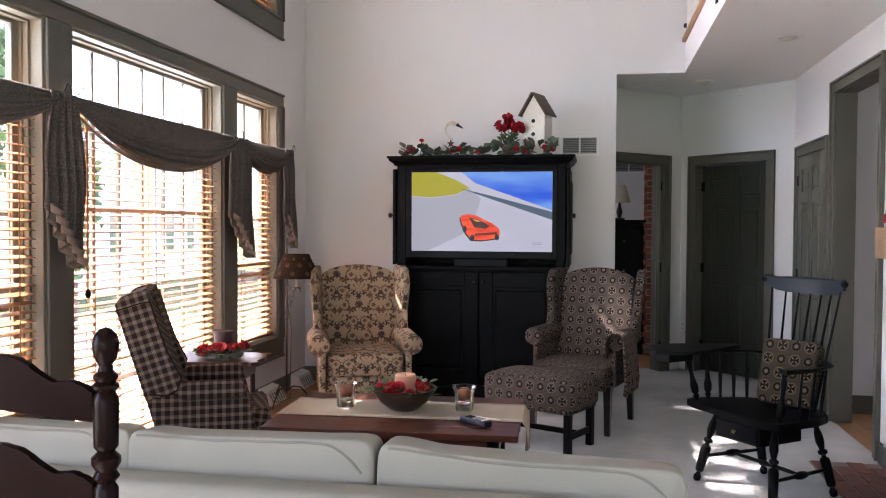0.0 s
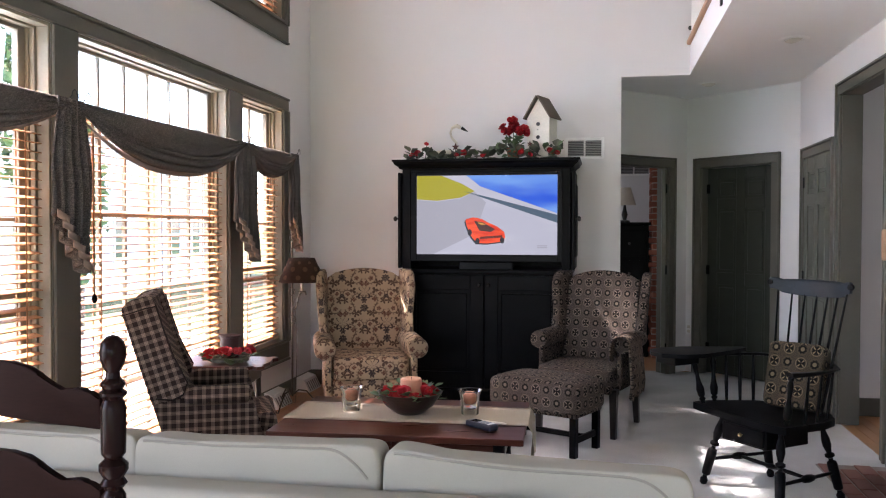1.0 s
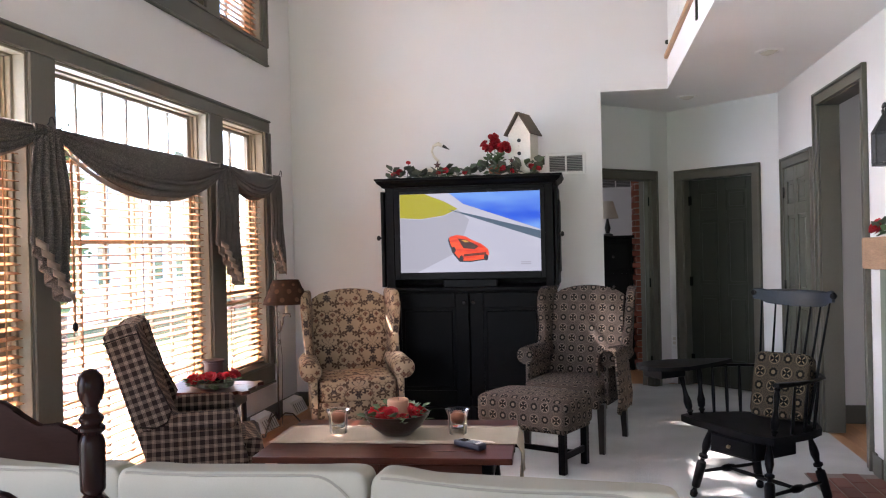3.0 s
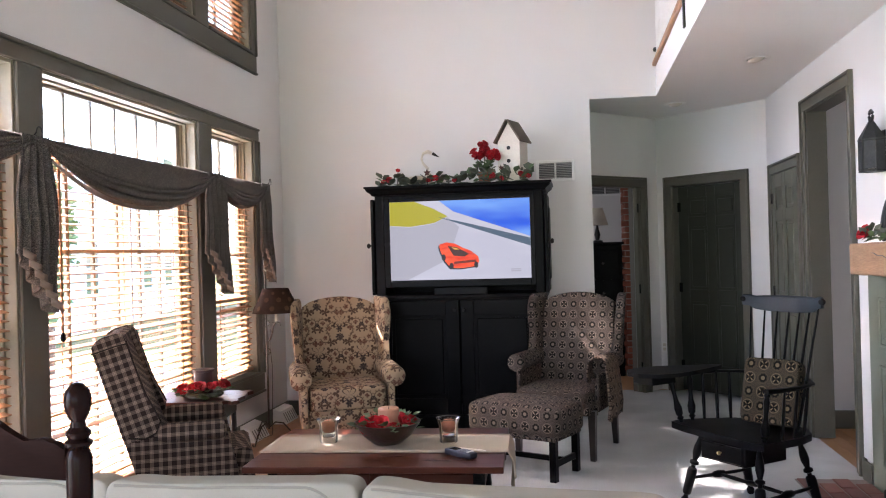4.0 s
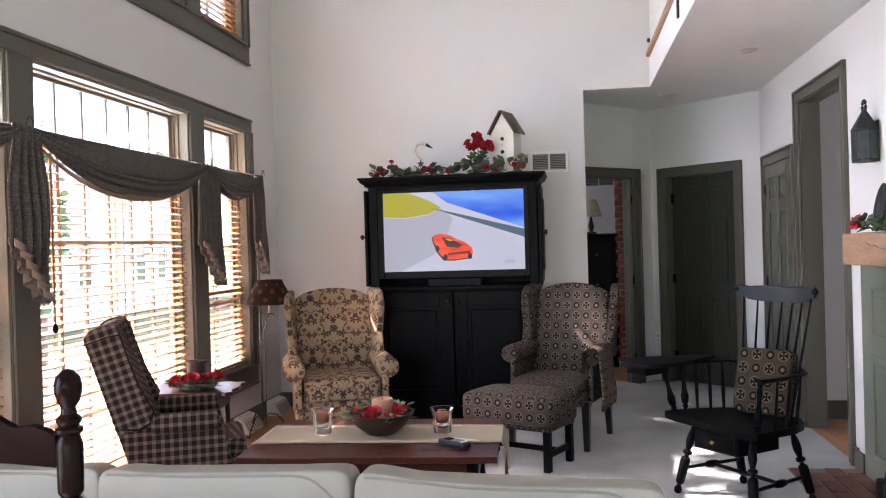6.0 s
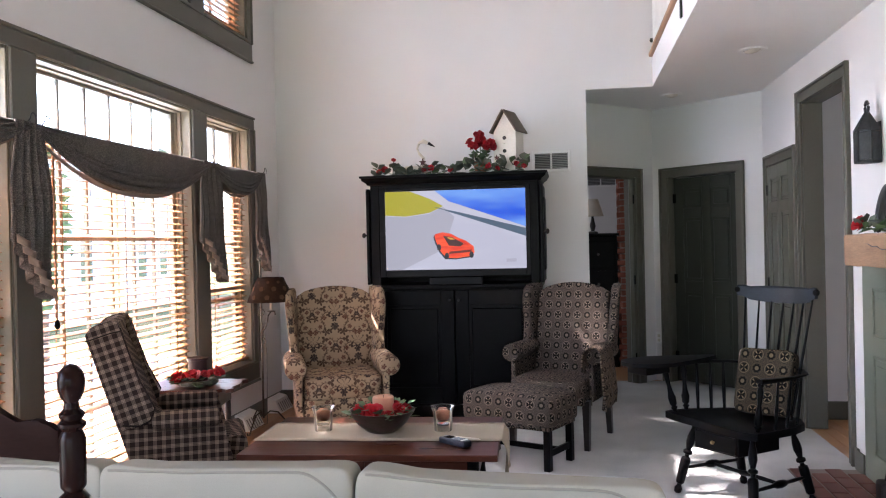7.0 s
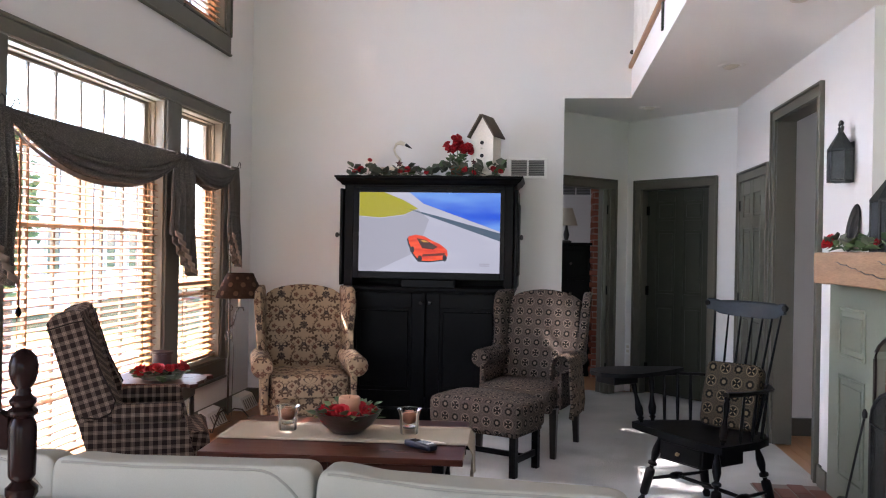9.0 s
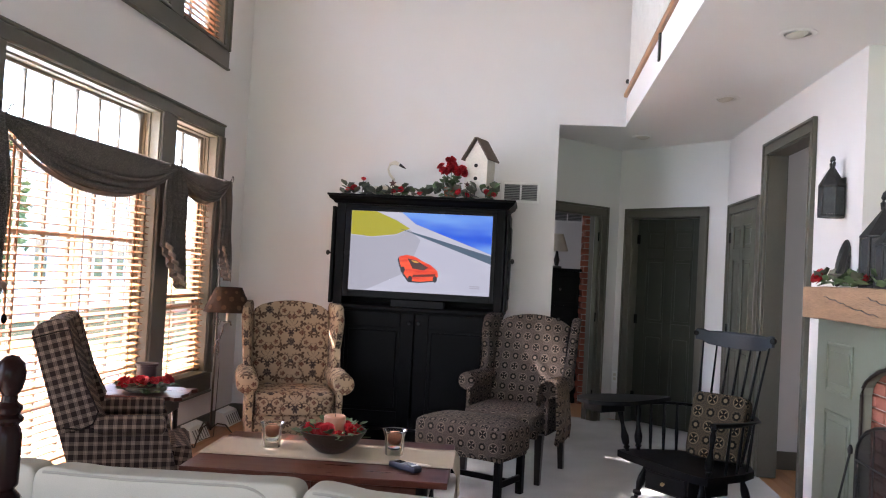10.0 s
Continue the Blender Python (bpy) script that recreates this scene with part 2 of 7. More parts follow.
# angled walls of the small hall
def slab(bm, p, q, z0, z1, thick=0.12, side=1):
    p, q = Vector((*p, 0)), Vector((*q, 0))
    d = (q - p).normalized()
    n = Vector((-d.y, d.x, 0)) * thick * side
    lo = [p, q, q + n, p + n]
    a = [bm.verts.new(v + Vector((0, 0, z0))) for v in lo]
    c = [bm.verts.new(v + Vector((0, 0, z1))) for v in lo]
    bm.faces.new(a); bm.faces.new(c)
    for i in range(4):
        bm.faces.new((a[i], a[(i + 1) % 4], c[(i + 1) % 4], c[i]))
    return bm


R2 = 0.70710678
D2A, D2B = Vector((0.768, 7.997)), Vector((1.449, 7.316))       # outer edges of the casing of the closed-off door
D1A, D1B = Vector((-0.15, 7.18)), Vector((0.568, 7.898))
CORN = Vector((0.700, 8.065))
DZ = 2.045
E2, E1 = Vector((R2, -R2)), Vector((R2, R2))
b = B()
slab(b, CORN, D2A + E2 * 0.075, 0, ZC)
slab(b, D2A + E2 * 0.075, D2B - E2 * 0.075, DZ, ZC)
slab(b, D2B - E2 * 0.075, (1.70, 7.065), 0, ZC)
structure("wall_hall_1", b, WALL, "angled off-white hall wall round an olive door painted as shaded", "wall")
b = B()
slab(b, (-0.45, 6.88), D1A + E1 * 0.075, 0, ZC)
slab(b, D1A + E1 * 0.075, D1B - E1 * 0.075, DZ, ZC)
slab(b, D1B - E1 * 0.075, CORN, 0, ZC)
structure("wall_hall_2", b, WALL, "angled off-white hall wall with an open doorway", "wall")

b = B()
box(b, -3.0, 4.7, -4.2, 11, -0.3, -0.018)
structure("floor", b, WOODFLOOR, "warm brown oak plank floor", "floor")
b = B()
box(b, -1.95, 1.60, -2.5, 8.0, -0.016, 0.0, 0.004)
tagged(part("carpet", b, CARPET), "pale grey-beige looped carpet on the floor", "carpet", "", "structure")

# ---- windows, casings and doors ----
def casing(name, parent, bm_boxes, material=TRIM):
    b = B()
    for bx in bm_boxes:
        box(b, *bx, 0.006)
    return part(name, b, material, parent)


def window(i, y0, y1, z0, z1, columns, rows, rail):
    w = thing("window_%d" % i, "olive-trimmed window with thin grey muntins and a deep khaki jamb", "window", None, "", "structure")
    xo = XL - 0.14
    b = B()                                                # stepped jamb lining
    for y, sgn in ((y0, 1), (y1, -1)):
        ya = sorted((y, y + sgn * 0.018))
        box(b, xo, XL + 0.004, *ya, z0, z1, 0.002)
        yb = sorted((y + sgn * 0.018, y + sgn * 0.036))
        box(b, xo, XL - 0.06, *yb, z0, z1, 0.002)
        yc = sorted((y + sgn * 0.036, y + sgn * 0.05))
        box(b, xo, XL - 0.085, *yc, z0, z1, 0.002)
    box(b, xo, XL + 0.004, y0 + 0.018, y1 - 0.018, z1 - 0.018, z1, 0.002)
    box(b, xo, XL - 0.06, y0 + 0.036, y1 - 0.036, z1 - 0.03, z1 - 0.018, 0.002)
    part("jamb", b, JAMB, w)
    b = B()
    box(b, xo - 0.02, XL + 0.035, y0 + 0.002, y1 - 0.002, z0 - 0.012, z0 + 0.012, 0.004)
    part("window_sill", b, TRIM, w)
    fx0, fx1 = XL - 0.135, XL - 0.098
    ya, yb, za, zb = y0 + 0.05, y1 - 0.05, z0 + 0.013, z1 - 0.03
    b = B()
    s = 0.05
    box(b, fx0, fx1, ya, ya + s, za, zb, 0.003)
    box(b, fx0, fx1, yb - s, yb, za, zb, 0.003)
    box(b, fx0, fx1, ya + s, yb - s, za, za + 0.07, 0.003)
    box(b, fx0, fx1, ya + s, yb - s, zb - 0.022, zb, 0.003)
    if rail:
        box(b, fx0 - 0.01, fx1 + 0.01, ya + s, yb - s, rail - 0.025, rail + 0.025, 0.003)
    part("window_frame", b, SASH, w)
    for k in range(1, columns):
        y = ya + s + (yb - ya - 2 * s) * k / columns
        b = B()
        box(b, fx0 + 0.008, fx1 - 0.008, y - 0.009, y + 0.009, za + 0.07, zb - 0.022)
        part("muntin", b, SASH, w)
    for k in range(1, rows):
        z = za + 0.07 + (zb - 0.022 - za - 0.07) * k / rows
        b = B()
        box(b, fx0 + 0.009, fx1 - 0.009, ya + s, yb - s, z - 0.009, z + 0.009)
        part("muntin", b, SASH, w)
    b = B()
    box(b, fx0 + 0.017, fx0 + 0.021, ya + s - 0.003, yb - s + 0.003, za + 0.067, zb - 0.019)
    pane = part("pane", b, GLASS, w)
    pane.visible_shadow = False
    return w


n = 0
for z0, z1, r in ((WZ0, WZ1, 1.12), (UZ0, UZ1, 3.95)):
    for k, (y0, y1) in enumerate(WIN):
        n += 1
        window(n, y0, y1, WB[k] if z0 == WZ0 else z0, z1, 6 if k == 1 else 2, 5 if k == 1 and z0 == WZ0 else 4, 0 if k == 1 else r)

CW = 0.105
for j, (z0, z1) in enumerate(((WZ0, WZ1), (UZ0, UZ1))):
    trim = thing("trim_%d" % (j + 1), "dark olive painted window casing with a raised backband", "trim", None, "", "structure")
    ya, yb = WIN[0][0] - CW, WIN[2][1] + CW
    casing("head_casing", trim, [(XL, XL + 0.022, ya, yb, z1, z1 + CW - 0.02), (XL, XL + 0.034, ya, yb, z1 + CW - 0.02, z1 + CW)])
    for a0, a1 in (((ya, WIN[1][0]), (WIN[1][1], yb)) if j == 0 else ((ya, yb),)):
        casing("apron", trim, [(XL, XL + 0.022, a0, a1, z0 - 0.15, z0 - 0.012), (XL, XL + 0.034, a0, a1, z0 - 0.17, z0 - 0.15)])
    casing("side_casing", trim, [(XL, XL + 0.022, yb - CW, yb - 0.02, z0 - 0.012, z1), (XL, XL + 0.034, yb - 0.02, yb, z0 - 0.012, z1)])
    casing("side_casing", trim, [(XL, XL + 0.022, ya + 0.02, ya + CW, z0 - 0.012, z1), (XL, XL + 0.034, ya, ya + 0.02, z0 - 0.012, z1)])
    for (a0, a1), (c0, c1) in zip(WIN, WIN[1:]):
        casing("mullion", trim, [(XL, XL + 0.022, a1, c0, z0 - 0.012, z1)])
    if j == 0:
        for y in (WIN[0][1], WIN[1][1]):
            casing("mullion_foot", trim, [(XL, XL + 0.022, y, y + 0.10, 0.125, z0 - 0.17)])

# wooden slat blinds
def slat_mesh(length):
    b = B()
    box(b, -0.025, 0.025, -length / 2, length / 2, -0.002, 0.002, 0.001)
    return mesh("slat", b, SLATWOOD)


CORD = mat("blind_cord", (0.30, 0.16, 0.08), 0.8, fine=300, vary=0.1)
for j, (z0, ztop) in enumerate(((WZ0 + 0.03, 2.02), (UZ0 + 0.03, 4.09))):
    for k, (y0, y1) in enumerate(WIN):
        zlow = WB[k] + 0.03 if j == 0 else z0
        blind = thing("window_blind", "warm brown wooden slat blind, half open over the window", "blind", pose(XL - 0.045, (y0 + y1) / 2, 0), "wooden blinds")
        L = y1 - y0 - 0.075
        sm = slat_mesh(L)
        z = zlow + 0.045
        nn = 0
        while z < ztop - 0.03:
            o = new("slat", sm)
            o.parent = blind
            o.matrix_basis = pose(0, 0, z, 0, 14 + 3 * math.sin(nn * 1.7), 0.12 * math.sin(nn * 2.3))
            z += 0.0445
            nn += 1
        b = B()
        box(b, -0.027, 0.027, -L / 2, L / 2, ztop - 0.02, ztop + 0.04, 0.004)
        part("headrail", b, SLATWOOD, blind)
        b = B()
        box(b, -0.026, 0.026, -L / 2, L / 2, zlow + 0.002, zlow + 0.022, 0.004)
        part("bottom_rail", b, SLATWOOD, blind)
        for f in ((-0.38, 0.0, 0.38) if k == 1 else (-0.34, 0.34)):
            for dx in (-0.026, 0.026):
                b = B()
                box(b, dx - 0.0012, dx + 0.0012, f * L - 0.004, f * L + 0.004, zlow, ztop)
                part("ladder_tape", b, CORD, blind)
        if j == 0 and k == 1:
            b = B()
            rod(b, (0.05, -L / 2 + 0.1, 1.06), (0.05, -L / 2 + 0.1, 2.0), 0.005)
            part("tilt_wand", b, CORD, blind)
            b = B()
            lathe(b, [(0.003, 1.085), (0.012, 1.07), (0.016, 1.05), (0.01, 1.035), (0.0, 1.03)], pose(0.05, -L / 2 + 0.1, 0))
            part("tassel", b, BLACK, blind, "", True)

# door casings: drawn in the plane (u along the wall, v up), proud of the wall
def door_casing(name, m, width, height, both=False):
    """Outer width and height of a casing whose outer left foot is at m; u runs right, the wall faces -y of m."""
    t = thing(name, "dark olive painted door casing with a raised outer band", "door casing", m, "", "structure")
    c = 0.09
    for nm, bxs in (("side_casing", [(0.02, c, -0.02, 0, 0, height - c), (0, 0.02, -0.032, 0, 0, height)]),
                    ("side_casing", [(width - c, width - 0.02, -0.02, 0, 0, height - c), (width - 0.02, width, -0.032, 0, 0, height)]),
                    ("head_casing", [(0.02, width - 0.02, -0.02, 0, height - c, height - 0.02), (0.02, width - 0.02, -0.032, 0, height - 0.02, height)])):
        b = B()
        for q in bxs:
            box(b, *q, 0.004)
        part(nm, b, TRIM, t)
    b = B()
    box(b, c - 0.012, c + 0.006, -0.001, 0.14, 0, height - c, 0.002)
    box(b, width - c - 0.006, width - c + 0.012, -0.001, 0.14, 0, height - c, 0.002)
    box(b, c + 0.006, width - c - 0.006, -0.001, 0.14, height - c - 0.006, height - c + 0.012, 0.002)
    part("jamb", b, TRIM, t)
    return t


def panel_door(name, m, w, h, label, paint=DOORSHADED, hinge=True):
    """A six-panel door; its lower left corner is at m, it faces -y of m."""
    t = thing(name, label, "door", m, "", "structure")
    b = B()
    box(b, 0, w, 0, 0.03, 0, h)
    part("core", b, paint, t)
    st, mid = 0.115, 0.1
    rails = [(0, 0.24), (0.88, 1.0), (1.62, 1.72), (h - 0.115, h)]
    for u0, u1 in ((0, st), (w - st, w), (w / 2 - mid / 2, w / 2 + mid / 2)):
        b = B()
        box(b, u0, u1, -0.012, 0, 0, h, 0.004)
        part("stile", b, paint, t)
    for v0, v1 in rails:
        for u0, u1 in ((st, w / 2 - mid / 2), (w / 2 + mid / 2, w - st)):
            b = B()
            box(b, u0, u1, -0.012, 0, v0, v1, 0.004)
            part("rail", b, paint, t)
    for (_, v0), (v1, _) in zip(rails, rails[1:]):
        for u0, u1 in ((st, w / 2 - mid / 2), (w / 2 + mid / 2, w - st)):
            b = B()
            box(b, u0 + 0.025, u1 - 0.025, -0.009, 0.001, v0 + 0.025, v1 - 0.025, 0.007)
            part("panel", b, paint, t)
    if hinge:
        for v in (0.25, 1.02, h - 0.2):
            b = B()
            rod(b, (-0.006, -0.014, v - 0.045), (-0.006, -0.014, v + 0.045), 0.007)
            box(b, -0.004, 0.03, -0.0145, -0.0125, v - 0.045, v + 0.045)
            part("hinge", b, BLACK, t)
    return t


a2 = math.degrees(math.atan2(E2.y, E2.x))
door_casing("door_casing_1", pose(D2A.x, D2A.y, 0, 0, 0, a2), (D2B - D2A).length, 2.135)
q = D2A + E2 * 0.1 + Vector((R2, R2)) * 0.09
# this leaf takes the copy with shade mixed into its colour
panel_door("door_1", pose(q.x, q.y, 0.012, 0, 0, a2), (D2B - D2A).length - 0.2, 2.02, "olive six-panel door, shut, its deep shade painted in")
a1 = math.degrees(math.atan2(E1.y, E1.x))
door_casing("door_casing_2", pose(D1A.x, D1A.y, 0, 0, 0, a1), (D1B - D1A).length, 2.135)
door_casing("door_casing_3", pose(XR, 7.056, 0, 0, 0, -90), 1.0, 2.13)
panel_door("door_2", pose(XR - 0.004, 6.96, 0.012, 0, 0, -90), 0.81, 2.02, "olive six-panel closet door, shut", DOORLIT)
door_casing("door_casing_4", pose(XR, 5.975, 0, 0, 0, -90), 1.155, 2.505)

# skirting
def skirting(name, segs):
    t = thing(name, "dark olive painted baseboard with a rounded top", "baseboard", None, "", "structure")
    for (x0, x1, y0, y1) in segs:
        b = B()
        box(b, x0, x1, y0, y1, -0.018, 0.125, 0.004)
        part("board", b, TRIM, t)
    return t


skirting("baseboard_1", [(XL, XL + 0.016, -4, YT)])
skirting("baseboard_2", [(XL + 0.016, 0.02, YT - 0.016, YT)])
skirting("baseboard_3", [(XR - 0.016, XR, 4.762, 4.818), (XR - 0.016, XR, 5.977, 6.054), (1.72, 4.6, 6.284, 6.30)])

# loft edge and railing
loft = thing("loft_railing", "oak loft railing with thin white balusters", "railing")
b = B()
box(b, XLOFT - 0.03, XLOFT + 0.06, -4, YT - 0.02, ZC + 0.247, ZC + 0.285, 0.008)
part("shoe_rail", b, OAKRAIL, loft)
b = B()
box(b, XLOFT - 0.035, XLOFT + 0.035, -4, YT - 0.02, 3.90, 3.96, 0.015)
part("handrail", b, OAKRAIL, loft)
y = YT - 0.12
while y > 2.0:
    b = B()
    rod(b, (XLOFT + 0.01, y, ZC + 0.285), (XLOFT + 0.01, y, 3.90), 0.012, 0.012, 8)
    part("baluster", b, WHITEPLASTIC, loft)
    y -= 0.105

b = B(); box(b, XLOFT - 0.016, XLOFT - 0.002, 4.735, 4.775, 2.81, 3.03, 0.003); part("bracket", b, DOORSHADED, loft, "dark olive upright bracket")
b = lathe(B(), [(0, -0.02), (0.014, -0.016), (0.02, 0), (0.014, 0.016), (0, 0.02)], pose(XLOFT - 0.003, YT - 0.05, 3.123), 12); part("knob", b, DOORSHADED, loft, "small dark knob")

# rooms seen through the openings
b = B()
box(b, XR + 0.14, 4.6, 6.30, 6.42, -0.018, ZC)
box(b, 4.6, 4.7, 4.19, 6.42, -0.018, ZC)
box(b, XR + 0.6, 4.6, 4.19, 4.3, -0.018, ZC)
structure("wall_side_room", b, WALL, "plain off-white wall of the next room", "wall")
b = B()
box(b, -2.99, 1.8, 10.3, 10.42, -0.018, ZC)
box(b, -3.0, -2.88, YT + 0.16, 10.3, -0.018, ZC)
box(b, 1.7, 1.8, 7.3, 10.3, -0.018, ZC)
structure("wall_back_room", b, WALL, "plain off-white wall of the back room", "wall")

# ---- patterned fabrics ----
class Nodes:
    def __init__(self, name):
        self.m = bpy.data.materials.new(name)
        self.m.use_nodes = True
        self.nt = self.m.node_tree
        self.p = self.nt.nodes["Principled BSDF"]
        tc = self.nt.nodes.new("ShaderNodeTexCoord")
        self.uv = tc.outputs["UV"]
        self.obj = tc.outputs["Object"]
        sep = self.nt.nodes.new("ShaderNodeSeparateXYZ")
        self.nt.links.new(self.uv, sep.inputs[0])
        self.u, self.v = sep.outputs[0], sep.outputs[1]

    def put(self, value, socket):
        if isinstance(value, (int, float)):
            socket.default_value = value
        else:
            self.nt.links.new(value, socket)

    def f(self, op, a, b=0.0, c=0.0, clamp=False):
        n = self.nt.nodes.new("ShaderNodeMath")
        n.operation, n.use_clamp = op, clamp
        for k, v in enumerate((a, b, c)):
            self.put(v, n.inputs[k])
        return n.outputs[0]

    def noise(self, scale, detail=3, vec=None):
        n = self.nt.nodes.new("ShaderNodeTexNoise")
        n.inputs["Scale"].default_value, n.inputs["Detail"].default_value = scale, detail
        self.nt.links.new(vec or self.uv, n.inputs["Vector"])
        return n.outputs["Fac"]

    def voronoi(self, scale, feature="F1", out="Distance", randomness=1.0):
        n = self.nt.nodes.new("ShaderNodeTexVoronoi")
        n.feature = feature
        n.inputs["Scale"].default_value, n.inputs["Randomness"].default_value = scale, randomness
        self.nt.links.new(self.uv, n.inputs["Vector"])
        return n.outputs[out]

    def mix(self, fac, a, b):
        n = self.nt.nodes.new("ShaderNodeMix")
        n.data_type = "RGBA"
        self.put(fac, n.inputs[0])
        for v, s in ((a, n.inputs[6]), (b, n.inputs[7])):
            if isinstance(v, tuple):
                s.default_value = (*v, 1)
            else:
                self.nt.links.new(v, s)
        return n.outputs[2]

    def done(self, colour, rough=0.9, weave=700.0, bump=0.5, sheen=0.15):
        self.nt.links.new(colour, self.p.inputs["Base Color"])
        self.p.inputs["Roughness"].default_value = rough
        self.p.inputs["Specular IOR Level"].default_value = 0.2
        self.p.inputs["Sheen Weight"].default_value = sheen
        bp = self.nt.nodes.new("ShaderNodeBump")
        bp.inputs["Strength"].default_value, bp.inputs["Distance"].default_value = bump, 0.0015
        self.nt.links.new(self.noise(weave, 2), bp.inputs["Height"])
        self.nt.links.new(bp.outputs["Normal"], self.p.inputs["Normal"])
        return self.m


def below(n, value, edge, soft=0.02):
    """1 where value is under edge, with a soft border."""
    r = n.nt.nodes.new("ShaderNodeMapRange")
    n.put(value, r.inputs["Value"])
    n.put(edge - soft, r.inputs["From Min"])
    n.put(edge + soft, r.inputs["From Max"])
    r.inputs["To Min"].default_value, r.inputs["To Max"].default_value = 1, 0
    return r.outputs[0]


def medallion_fabric(name, dark, light, cell, ripples=0.4):
    """Two woven roundels in turn, on a ground of fine ripples."""
    n = Nodes(name)
    u, v = n.f("DIVIDE", n.u, cell), n.f("DIVIDE", n.v, cell)
    odd = n.f("MODULO", n.f("ABSOLUTE", n.f("ADD", n.f("FLOOR", u), n.f("FLOOR", v))), 2)
    a, c = n.f("SUBTRACT", n.f("FRACT", u), 0.5), n.f("SUBTRACT", n.f("FRACT", v), 0.5)
    r = n.f("SQRT", n.f("ADD", n.f("MULTIPLY", a, a), n.f("MULTIPLY", c, c)))
    th = n.f("ARCTAN2", c, a)
    ripple = n.f("MULTIPLY", n.f("ADD", n.f("SINE", n.f("MULTIPLY", r, 88)), 1), 0.5)
    ground = n.mix(n.f("MULTIPLY", ripple, ripples), dark, light)
    ground = n.mix(n.f("MULTIPLY", below(n, n.noise(420, 1), 0.48, 0.04), 0.3), ground, dark)
    black = tuple(0.3 * x for x in dark)
    lobes = n.f("MULTIPLY", n.f("ABSOLUTE", n.f("COSINE", n.f("MULTIPLY", th, 4))), 0.05)
    disc = below(n, n.f("ADD", r, lobes), 0.335, 0.02)
    # a pale centre in a lobed black ring
    one = n.mix(below(n, r, 0.15, 0.02), black, tuple(0.62 * x for x in light))
    # a black disc with a pale cross
    arms = n.f("MULTIPLY", below(n, n.f("ABSOLUTE", n.f("COSINE", n.f("MULTIPLY", th, 2))), 0.33, 0.1), n.f("SUBTRACT", 1, below(n, r, 0.07, 0.02)))
    two = n.mix(arms, black, light)
    wear = n.f("ADD", 0.72, n.f("MULTIPLY", n.noise(9, 3), 0.5), 0, True)
    col = n.mix(n.f("MULTIPLY", disc, wear), ground, n.mix(odd, one, two))
    rim = below(n, n.f("ABSOLUTE", n.f("SUBTRACT", r, 0.39)), 0.024, 0.012)
    col = n.mix(n.f("MULTIPLY", rim, n.f("ADD", 0.12, n.f("MULTIPLY", odd, 0.5))), col, light)
    return n.done(col, sheen=0.0)


